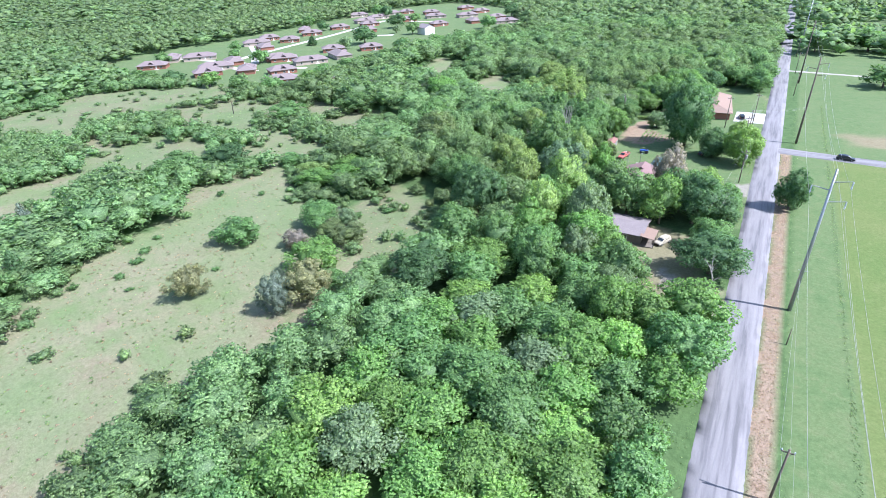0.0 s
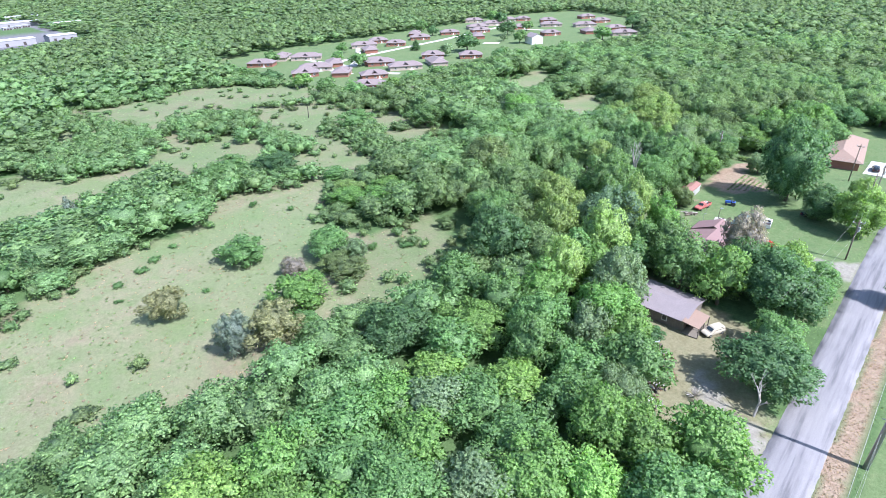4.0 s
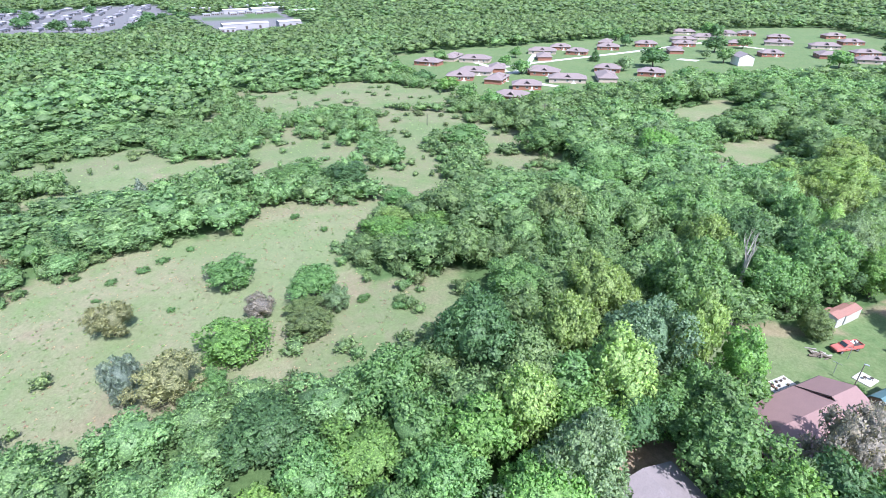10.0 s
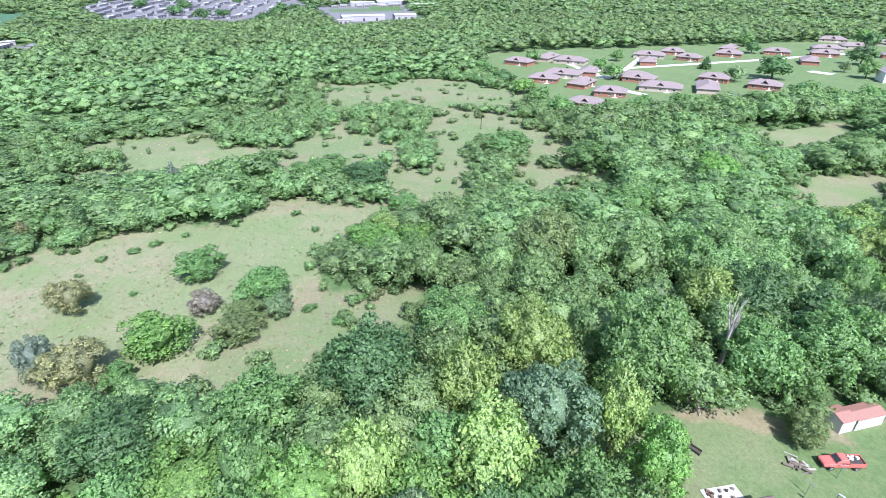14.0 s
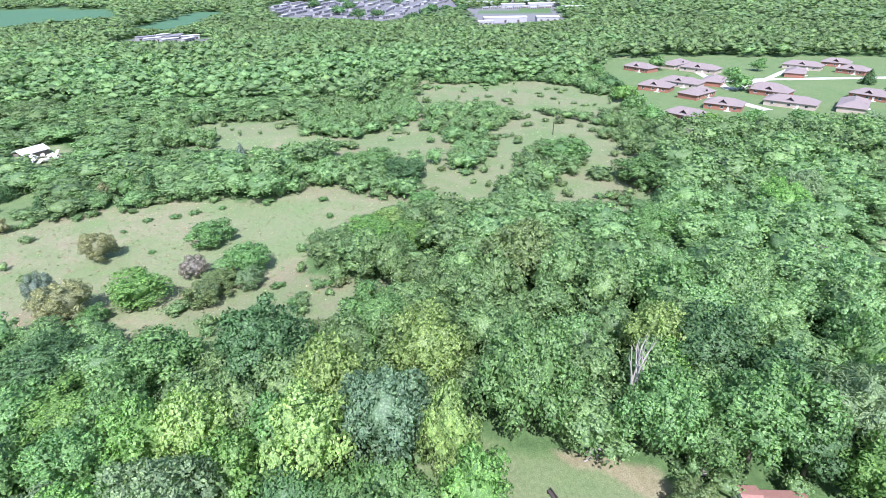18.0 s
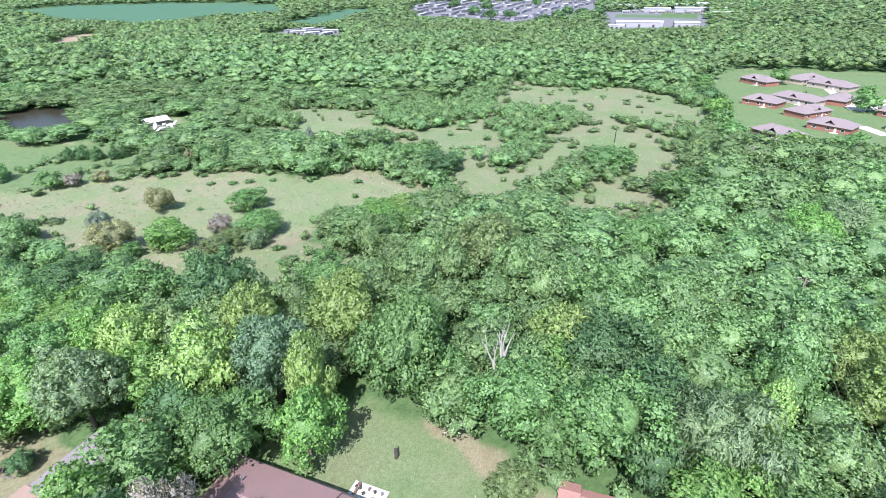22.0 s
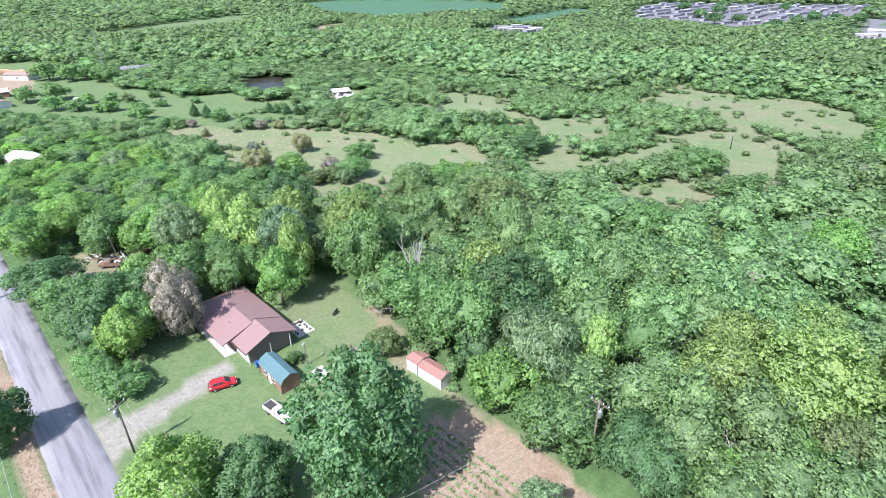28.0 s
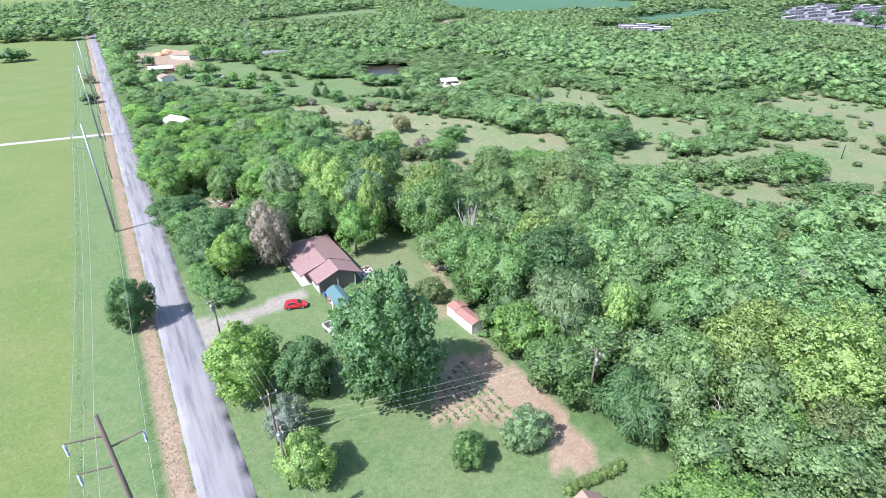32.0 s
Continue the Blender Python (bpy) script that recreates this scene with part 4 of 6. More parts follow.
def tufts(name, xs, ys, size, mat, label):
    """Small grass and weed tufts, each of two crossed blades."""
    n = len(xs)
    a = rng.uniform(0, 3.14, n)
    s = size * rng.uniform(0.5, 1.5, n)
    z = ground_z(xs)
    vs = []
    for k in (0.0, 1.57):
        c, d = np.cos(a + k), np.sin(a + k)
        for u, w, h in ((-0.35, 0.0, -0.05), (0.35, 0.0, -0.05), (0.6, 0.25, 0.75), (-0.6, 0.25, 0.75)):
            vs.append(np.stack([xs + c * u * s - d * w * s, ys + d * u * s + c * w * s, z + h * s * 0.3], -1))
    v = np.stack(vs, 1).reshape(-1, 3)
    me = mesh_of(name, v, np.arange(n * 8).reshape(-1, 4), None, np.tile((0.0, 0.0, 1.0), (n * 8, 1)), (mat,), True)
    me.attributes.new("tone", "FLOAT", "POINT").data.foreach_set("value", np.repeat(rng.uniform(0, 1, n), 8).astype(np.float32))
    return tagged(new(name, me), label, "grass", kind="stuff")


straw_mat = leaf_material("straw", (0.42, 0.34, 0.24), 0.25, shared=True, hue=0.03)
xs, ys = rng.uniform(-170, -55, 4500), rng.uniform(-30, 150, 4500)
keep = cover([FIELD_MAIN, FIELD_B], xs, ys) > 0
tufts("dry_grass", xs[keep], ys[keep], 0.4, straw_mat, "dry straw coloured grass tufts")
xs, ys = rng.uniform(-330, -55, 12000), rng.uniform(-120, 215, 12000)
keep = cover([FIELD_MAIN, FIELD_B, SCRUB, STRIP_A, STRIP_B, STRIP_C], xs, ys) > 0
tufts("weeds", xs[keep], ys[keep], 0.45, scrub_mat, "green weeds among the grass")
xs = np.concatenate([rng.normal(11.2, 0.5, 900), rng.normal(ROAD_W - 0.9, 0.4, 1500), rng.normal(19.8, 0.3, 2600)])
ys = rng.uniform(-120, 260, len(xs))
keep = ~((np.abs(ys - 156) < 6) & (xs < 3)) & ~((np.abs(ys - 193.5) < 5) & (xs > 4))
tufts("verge_grass", xs[keep], ys[keep], 0.19, scrub_mat, "ragged grass along the road verge")
xs, ys = rng.uniform(7.7, 10.3, 9000), rng.uniform(-60, 190, 9000)
tufts("mown_straw", xs, ys, 0.16, straw_mat, "cut straw lying on the bare road shoulder")

# woods on the far stretches east of the road
xs, ys = scatter(14, 500, -1000, -395, 17.0)
keep = ~((ys > -470) & (xs < 60) & (ys < -440))
woods("woods_south_east", xs[keep], ys[keep], rng.uniform(8, 13, keep.sum()), rng.uniform(9, 13.0, keep.sum()), VERY_P, woods_mat, "green woods beyond the meadow")
xs, ys = scatter(15, 360, 385, 1300, 17.0)
lump = np.sin(xs / 40.0 + np.sin(ys / 60.0)) + np.sin(ys / 50.0 + 1.0)
keep = (lump > 0.0) | (ys > 700)
woods("woods_north_east", xs[keep], ys[keep], rng.uniform(8, 14, keep.sum()), rng.uniform(9, 13.0, keep.sum()), VERY_P, woods_mat, "green woods and gardens beyond the side road")

# ---- single trees and shrubs ----
EAST_TREES = [
    (45, 402, 12, 11, "mid", "round"), (19, 392, 11, 8, "mid", "round"), (43, 302, 9, 9, "mid", "round"), (58, 330, 13, 10, "dark", "round"),
    (57.6, -262, 9, 11, "dark", "bush"), (46, -418, 12, 12, "mid", "round"), (24, -394, 11, 11, "mid", "round"), (12.6, -134, 5.5, 4.2, "cedar", "bush"), (13.4, -72, 5.5, 4.6, "dark", "bush"), (70, -410, 11, 12, "mid", "round"),
]
SOUTH_TREES = [
    (-15.8, -38.7, 8, 4.5, "bluish", "cone"), (-28, -48, 8, 4.0, "dark", "bush"), (-38, -124, 8, 7, "mid", "round"), (-50.8, -120, 9, 7.5, "mid", "round"), (-23.7, -186, 7, 5, "dark", "bush"), (-86, -162, 10, 8, "mid", "round"), (-62, -195, 11, 10, "mid", "round"), (-72, -182, 10, 8, "mid", "round"),
    (-88, -205, 11, 8, "mid", "round"), (-15, -110, 7, 5, "bright", "round"), (-60, -100, 5, 4, "bright", "bush"), (-70, -96, 5, 4.5, "mid", "bush"), (-76, -88, 5, 4.5, "olive", "bush"), (-52, -84, 6, 6, "mid", "bush"), (-62, -72, 5.5, 6, "bright", "bush"), (-44, -92, 7, 6, "mid", "round"), (-72, -60, 5, 5.5, "mid", "bush"),
    (-84, -66, 4, 3.5, "mid", "bush"), (-90, -92, 4, 4.0, "mid", "bush"), (-68, -44, 5.5, 6, "mid", "round"), (-15, -205, 8, 6, "mid", "round"), (-12, -180, 7, 5, "mid", "round"), (-22, -140, 5, 3.5, "dark", "cone"), (-26, -133, 5, 4.5, "dark", "bush"), (-98, -118, 6, 6, "mid", "round"), (-108, -98, 7, 7, "bright", "round"), (-112, -82, 6, 6, "bright", "bush"), (-100, -62, 3, 3, "mid", "bush"),
]
ESTATE_TREES = [(-375, 241, 9, 6, 'mid', 'round'), (-308, 270, 9, 7, 'mid', 'round'), (-343, 278, 7, 5, 'mid', 'round'), (-330, 347, 9, 4.5, 'dark', 'cone'), (-287, 337, 9, 6, 'grey', 'round'), (-289, 364, 13, 11, 'dark', 'round'), (-325, 462, 13, 10, 'dark', 'round'), (-281, 422, 10, 7, 'mid', 'round'), (-391, 428, 9, 7, 'dark', 'round'), (-374, 305, 8, 5, 'mid', 'round'), (-394, 541, 13, 8, 'dark', 'round'), (-323, 246, 6, 3.5, 'mid', 'cone'), (-238, 342, 9, 7, 'mid', 'round'), (-302, 427, 7, 4, 'grey', 'round'), (-331, 502, 9, 7, 'mid', 'round'), (-230, 470, 11, 8, 'mid', 'round'), (-250, 565, 12, 9, 'dark', 'round'), (-420, 560, 12, 9, 'mid', 'round'), (-430, 450, 11, 8, 'mid', 'round')]
ESTATE_EDGE = [(-327, 198, 7, 6.5, 'mid', 'round'), (-305, 200, 7.5, 7, 'dark', 'round'), (-276, 202, 8, 7, 'bright', 'round'), (-252, 203, 8, 6.5, 'mid', 'round'), (-230, 206, 8, 6.5, 'mid', 'round'), (-222, 226, 7.5, 6.5, 'bright', 'round'), (-230, 246, 7, 6.5, 'mid', 'round'), (-226, 265, 8, 7.5, 'mid', 'round'), (-220, 284, 8.5, 7.5, 'grey', 'round'), (-222, 302, 8, 7, 'mid', 'round'), (-228, 330, 9, 7.5, 'dark', 'round'), (-224, 346, 8, 7, 'mid', 'round'), (-219, 362, 9, 8, 'mid', 'round'), (-214, 388, 9, 8, 'mid', 'round'), (-340, 199, 6.5, 6, 'mid', 'round'), (-358, 200, 6, 5.5, 'mid', 'round')]
FIELD_CEDARS = [
    (-88, -33, 6.5, 3.0, "dark", "cone"), (-91, -26, 6.5, 2.8, "dark", "cone"), (-92, -16, 6, 4.4, "mid", "bush"), (-79, -13, 3.6, 2.6, "dry", "bush"), (-77, 6, 3.8, 2.0, "cedar", "cone"), (-99, 10, 4, 3.2, "dry", "bush"), (-95, 6, 5.5, 4.6, "mid", "bush"), (-105, 16, 4, 3.0, "cedar", "bush"),
    (-117, -16, 5, 2.8, "dark", "cone"), (-119, -12, 5, 2.6, "dark", "cone"), (-121, -7, 5.4, 2.8, "dark", "cone"), (-124, -2, 5.2, 2.8, "dark", "cone"), (-127, -1, 5, 2.4, "dark", "cone"), (-118, 17, 5, 3.2, "dark", "cone"), (-122, 23, 4.4, 3.6, "bright", "bush"),
    (-135, 39, 8, 3.4, "dark", "cone"), (-132, 33, 7, 4.2, "mid", "bush"), (-129, 28, 6, 3.0, "cedar", "cone"), (-164, 54, 8, 2.8, "spruce", "cone"), (-143, 64, 5, 3.2, "spruce", "bush"), (-145, 77, 6.5, 4.2, "mid", "bush"), (-151, 70, 4, 3.0, "dry", "bush"),
]
for x, y, h, r, tone, shape in EAST_TREES + SOUTH_TREES + FIELD_CEDARS:
    tree(x, y, h, r, tone, {"round": "far_round", "bush": "far_bush"}.get(shape, shape))
for x, y, h, r, tone, shape in ESTATE_TREES + ESTATE_EDGE:
    tree(x, y, h, r, tone, {"round": "far_round", "bush": "far_bush"}.get(shape, shape), group="garden trees of the housing estate")
SMALL_SHRUBS = [(-118, 33, 1.3, 1.4), (-120, 42.5, 1.3, 1.3), (-133.5, 92.6, 1.6, 1.4), (-122, 98, 1.4, 1.2), (-115, 50, 0.9, 1.4), (-118, 56, 1.0, 1.8), (-121, 60, 1.1, 1.6), (-125, 66, 0.8, 1.2), (-108, 48, 0.7, 1.0), (-98, 62, 0.7, 1.0), (-86, 98, 1.2, 1.6), (-80, 104, 1.2, 1.8), (-88, 108, 1.0, 1.5)]
for x, y, h, r in SMALL_SHRUBS:
    tree(x, y, h, r, "mid", "shrub", "shrub", "small green shrub alone in dry grass", "shrubs in the dry field")


def bare_tree(name, x, y, height, spread, seed, label):
    """A leafless tree: forking, tapering limbs."""
    r = random.Random(seed)
    t = thing(name, pose(x, y, gz(x)), label, "dead tree")
    trunk_bm, twig_bm = fresh(), fresh()

    def grow(p, d, length, rad, depth):
        q = p + d * length
        tube(trunk_bm if depth < 2 else twig_bm, p, q, rad, rad * 0.6, 6)
        if depth < 4:
            for _ in range(2 if depth else 4):
                e = (d + Vector((r.uniform(-1, 1), r.uniform(-1, 1), r.uniform(-0.2, 0.6))) * spread).normalized()
                grow(p + d * length * r.uniform(0.55, 1.0), e, length * r.uniform(0.5, 0.75), rad * 0.5, depth + 1)
    grow(Vector((0, 0, -0.2)), Vector((0.05, 0.03, 1)).normalized(), height * 0.42, height * 0.028, 0)
    part("trunk", trunk_bm, dead_mat, t, "bleached grey trunk and limbs")
    part("bare_crown", twig_bm, dead_mat, t)
    return t


bare_tree("dead_tree", -52.5, 162.1, 19.5, 0.22, 3, "leafless dead tree with bleached grey limbs")
bare_tree("dead_tree", -63.0, 156.5, 11.0, 0.6, 5, "leafless grey brown dead tree in the wood")
bare_tree("dead_tree", -1.8, 99.5, 8.0, 0.7, 8, "bare pale tree beside the driveway")
bare_tree("dead_tree", -57.0, 219.0, 10.0, 0.9, 13, "tangle of bare grey branches in the thicket")

# ---- poles and wires ----
wood_mat = worn("pole_wood", (0.17, 0.135, 0.11), (0.1, 0.08, 0.065), 2.0, 0.9, 0.4, stretch=(1, 1, 0.1))
steel_mat = worn("galvanised_steel", (0.36, 0.37, 0.38), (0.28, 0.29, 0.31), 1.0, 0.45, 0.2, metal=0.6)
porcelain = worn("porcelain", (0.42, 0.45, 0.5), (0.3, 0.33, 0.38), 2.0, 0.3, 0.15)
wire_mat = worn("wire_aluminium", (0.36, 0.36, 0.34), (0.28, 0.28, 0.26), 1.0, 0.55, 0.1, metal=0.2)


def pole(x, y, height, arm=0.0, arm_turn=0.0, transformer=False, lean=(0, 0), radius=0.16, label="dark wooden utility pole with a crossarm"):
    """A wooden pole with its crossarm, braces, insulators and, where there is one, a transformer."""
    t = thing("utility_pole", pose(x, y, gz(x), lean[0], lean[1], arm_turn), label, "utility pole", "utility poles")
    part("pole", tube(fresh(), (0, 0, -0.5), (0, 0, height), radius, radius * 0.7, 10), wood_mat, t, smooth=True)
    if arm:
        part("crossarm", box(fresh(), (arm, 0.13, 0.13), (0, 0.2, height - 0.7), bevel=0.015), wood_mat, t)
        for s in (-1, 1):
            part("brace", tube(fresh(), (s * arm * 0.28, 0.2, height - 0.75), (0, 0.12, height - 1.6), 0.025), steel_mat, t)
        for s in (-0.46, 0.46, 0.16 if transformer else 0.0):
            bm = tube(fresh(), (s * arm, 0.2, height - 0.64), (s * arm, 0.2, height - 0.35), 0.05, 0.07)
            tube(bm, (s * arm, 0.2, height - 0.5), (s * arm, 0.2, height - 0.46), 0.1)
            part("insulator", bm, porcelain, t)
    if transformer:
        bm = tube(fresh(), (0.32, -0.1, height - 2.5), (0.32, -0.1, height - 1.5), 0.27, sides=16)
        tube(bm, (0.32, -0.1, height - 1.5), (0.32, -0.1, height - 1.38), 0.27, 0.12, 16)
        tank = part("transformer", bm, steel_mat, t, "grey cylindrical transformer")
        part("bushing", tube(fresh(), (0.32, -0.1, height - 1.38), (0.32, -0.1, height - 1.1), 0.05), porcelain, tank)
    return t


def steel_pole(x, y, height, label, wood=False):
    """A tall transmission pole with arms and long insulators."""
    t = thing("transmission_pole", pose(x, y, gz(x)), label, "transmission pole", "transmission poles")
    mat = wood_mat if wood else steel_mat
    part("pole", tube(fresh(), (0, 0, -0.5), (0, 0, height), 0.36, 0.17, 14), mat, t, smooth=True)
    for sx, z in ((-1, height - 3.6), (1, height - 2.2), (1, height - 5.6)):
        a = part("arm", tube(fresh(), (0, 0, z), (sx * 2.6, 0, z + 0.5), 0.1, 0.06), mat, t)
        bm = fresh()
        for k in range(9):
            tube(bm, (sx * 2.6, 0, z + 0.4 - k * 0.14), (sx * 2.6, 0, z + 0.34 - k * 0.14), 0.13, 0.1, 10)
        tube(bm, (sx * 2.6, 0, z + 0.5), (sx * 2.6, 0, z - 0.85), 0.03)
        part("insulator", bm, porcelain, a)
    part("bracket", box(fresh(), (1.6, 0.08, 0.08), (0.1, 0, 8.4)), steel_mat, t)
    return t


LINE_X = 11.6
for y in (-97, 0.5, 99.5, 204, 300, 398):
    steel_pole(LINE_X, y, 27.0, "tall wooden transmission pole" if y == 204 else "tall grey steel transmission pole beside the road", y in (204, 300))
pole(10.3, 55.0, 9.0, 1.4, 0)
pole(11.4, 88.5, 3.2, 0, label="short wooden post with wires beside the road", radius=0.1)
for y in (6, -45, -93, -140, -190, -240, -290, 273, 322, 372):
    pole(10.0, y, 10.0, 1.8, 0)
pole(-1.6, 160.5, 9.4, 2.2, 20, True, label="wooden utility pole with transformer beside the driveway")
pole(-3.2, 189.5, 11.0, 2.2, 10, label="weathered wooden utility pole behind a spruce")
pole(-2.6, 196.0, 11.5, 3.0, 90, True, label="tall wooden utility pole with a white crossarm")
pole(-10.5, 214.0, 11.0, 1.8, 0)
pole(-2.2, 222.0, 11.0, 1.8, 0)
pole(-44.6, 205.3, 11.2, 2.6, 90, True, label="wooden utility pole with transformer rising from the trees")
pole(-96.5, 206.9, 9.8, 2.6, 90, label="wooden utility pole with crossarm above the trees")
pole(-187.0, 207.5, 9.8, 2.6, 90, label="wooden utility pole with crossarm above the trees")
bmp = tube(fresh(), (0, 0, -0.4), (0.3, 0, 5.2), 0.2, 0.13)
snag = thing("post_snag", pose(-211.0, 163.3, gz(-211)), "charred broken post standing in grass", "post")
part("post", bmp, worn("charred_wood", (0.035, 0.03, 0.028), (0.06, 0.05, 0.045), 2.0, 0.95), snag)


def wire(bm, a, b, sag, rad=0.015, n=14):
    """A hanging wire from a to b, one unbroken strand."""
    a, b = Vector(a), Vector(b)
    along = (b - a).normalized()
    side = along.cross(Vector((0, 0, 1))).normalized()
    rings = []
    for i in range(n + 1):
        f = i / n
        p = a.lerp(b, f) - Vector((0, 0, sag * 4 * f * (1 - f)))
        rings.append([bm.verts.new(p + o) for o in (side * rad, Vector((0, 0, rad)), -side * rad, Vector((0, 0, -rad)))])
    for r0, r1 in zip(rings[:-1], rings[1:]):
        for i in range(4):
            bm.faces.new([r0[i], r0[(i + 1) % 4], r1[(i + 1) % 4], r1[i]])
    bmesh.ops.recalc_face_normals(bm, faces=bm.faces)
    return bm


def span(name, pairs, sag, label, rad=0.015):
    t = thing(name, Matrix.Identity(4), label, "power line", "power lines")
    for a, b in pairs:
        part("wire", wire(fresh(), a, b, sag, rad), wire_mat, t)


for y0, y1 in ((-97, 0.5), (0.5, 99.5), (99.5, 204), (204, 300), (300, 398)):
    span("transmission_line", [((LINE_X + dx, y0, z), (LINE_X + dx, y1, z)) for dx, z in ((-2.6, 22.4), (2.6, 23.9), (2.6, 20.5), (0.1, 27.0))], 1.8, "pale transmission wires hanging between tall poles", 0.018)
ROAD_POLES = (-290, -240, -190, -140, -93, -45, 6, 55)
for y0, y1 in zip(ROAD_POLES[:-1], ROAD_POLES[1:]):
    span("roadside_line", [((10.0 + dx, y0, 9.5), (10.2 + dx, y1, 8.9)) for dx in (-0.6, 0.6)], 0.8, "thin utility wires beside the road", 0.013)
span("roadside_line", [((10.0 + dx, 55, 8.5), (11.2, 96.5, 8.4)) for dx in (-0.5, 0.5)], 0.6, "thin utility wires beside the road", 0.013)
span("yard_line", [((-1.6 + dx, 160.5, 9.0), (-3.2 + dx, 189.5, 10.6)) for dx in (-0.9, 0.0, 0.9)], 0.5, "thin wires above the driveway", 0.013)
span("yard_line", [((-1.6 + dx, 160.5, 9.0), (-4.5 + dx, 118.0, 9.5)) for dx in (-0.9, 0.9)], 0.7, "thin wires above the roadside trees", 0.013)
span("yard_line", [((-3.2 + dx, 189.5, 10.6), (-2.4, 222.0, 10.4)) for dx in (-0.9, 0.9)], 0.5, "thin utility wires along the road", 0.013)
span("crossing_line", [((-2.6, 196 + dy, 11.0), (-44.6, 205.3 + dy, 10.7)) for dy in (-1.2, 0.0, 1.2)], 0.7, "utility wires running into the woods", 0.013)
span("crossing_line", [((-44.6, 205.3 + dy, 10.7), (-96.5, 206.9 + dy, 9.0)) for dy in (-1.2, 0.0, 1.2)], 0.9, "utility wires above the trees", 0.013)
span("crossing_line", [((-96.5, 206.9 + dy, 9.0), (-187.0, 207.5 + dy, 7.2)) for dy in (-1.2, 0.0, 1.2)], 1.2, "utility wires above the trees", 0.013)
span("crossing_line", [((-2.6, 196 + dy, 11.0), (LINE_X, 204 + dy, 11.5)) for dy in (-1.2, 0.0, 1.2)], 0.3, "utility wires crossing the road", 0.013)

# ---- houses ----
red_roof = worn("rose_shingles", (0.25, 0.155, 0.152), (0.2, 0.125, 0.122), 1.0, 0.85, 0.25, grain=9.0, stretch=(1, 1, 1))
grey_roof = worn("grey_shingles", (0.275, 0.235, 0.25), (0.18, 0.155, 0.165), 1.0, 0.85, 0.4, grain=7.0)
tan_roof = worn("tan_felt", (0.29, 0.2, 0.16), (0.23, 0.16, 0.13), 1.0, 0.9, 0.3)
mauve_roof = worn("mauve_shingles", (0.225, 0.18, 0.18), (0.17, 0.135, 0.14), 0.6, 0.85, 0.25)
white_paint = worn("white_paint", (0.66, 0.65, 0.62), (0.5, 0.49, 0.45), 1.0, 0.7, 0.2)
brick_mat = worn("red_brick", (0.3, 0.13, 0.09), (0.22, 0.1, 0.075), 1.0, 0.9, 0.3)
board_mat = worn("weathered_boards", (0.23, 0.2, 0.17), (0.13, 0.11, 0.095), 1.5, 0.95, 0.5, stretch=(3, 3, 0.3))
dark_trim = worn("dark_trim", (0.045, 0.035, 0.035), (0.07, 0.055, 0.05), 1.0, 0.7)
concrete = worn("concrete", (0.5, 0.48, 0.45), (0.36, 0.34, 0.31), 1.0, 0.9, 0.25)
rust_mat = worn("rusty_metal", (0.2, 0.115, 0.075), (0.12, 0.07, 0.05), 1.5, 0.85, 0.45)


def plain(name, colour, rough=0.5, metal=0.0):
    m, nodes, links, bsdf = material(name)
    v = mapped(nodes, links, 1.0)
    n = noise_at(nodes, links, v, 1.4, 4)
    links.new(mix(nodes, links, n, colour, tuple(c * 0.82 for c in colour)), bsdf.inputs["Base Color"])
    bsdf.inputs["Roughness"].default_value, bsdf.inputs["Metallic"].default_value = rough, metal
    return m


glass_mat = plain("window_glass", (0.03, 0.04, 0.05), 0.08)
green_metal = worn("green_metal_roof", (0.115, 0.2, 0.215), (0.085, 0.155, 0.17), 1.0, 0.45, 0.15, metal=0.2)
wood_siding = worn("brown_siding", (0.26, 0.15, 0.1), (0.19, 0.11, 0.075), 1.5, 0.85, 0.3, stretch=(3, 3, 0.4))
white_metal = worn("white_sheet_metal", (0.6, 0.59, 0.57), (0.46, 0.44, 0.42), 1.0, 0.5, 0.2, stretch=(4, 4, 0.2))
red_metal = worn("faded_red_metal_roof", (0.31, 0.14, 0.115), (0.27, 0.17, 0.15), 1.0, 0.65, 0.4)


def roof_mesh(x0, x1, y0, y1, eave, ridge, south, north, thick=0.16):
    """A roof whose ridge runs along y; south, north: how far the ridge stops short of each end (0: a gable)."""
    xm = (x0 + x1) / 2
    bm = fresh()
    top = [(x0, y0, eave), (x1, y0, eave), (x1, y1, eave), (x0, y1, eave), (xm, y0 + south, ridge), (xm, y1 - north, ridge)]
    tv = [bm.verts.new(p) for p in top]
    lv = [bm.verts.new((p[0], p[1], p[2] - thick)) for p in top]
    for f in ((1, 2, 5, 4), (3, 0, 4, 5), (0, 1, 4), (2, 3, 5)):
        if (f == (0, 1, 4) and not south) or (f == (2, 3, 5) and not north):
            continue
        bm.faces.new([tv[i] for i in f])
        bm.faces.new([lv[i] for i in reversed(f)])
    rim = [(1, 2), (3, 0)]
    rim += [(0, 1)] if south else [(0, 4), (4, 1)]
    rim += [(2, 3)] if north else [(2, 5), (5, 3)]
    for a, b in rim:
        bm.faces.new([lv[a], lv[b], tv[b], tv[a]])
    bmesh.ops.recalc_face_normals(bm, faces=bm.faces)
    return bm


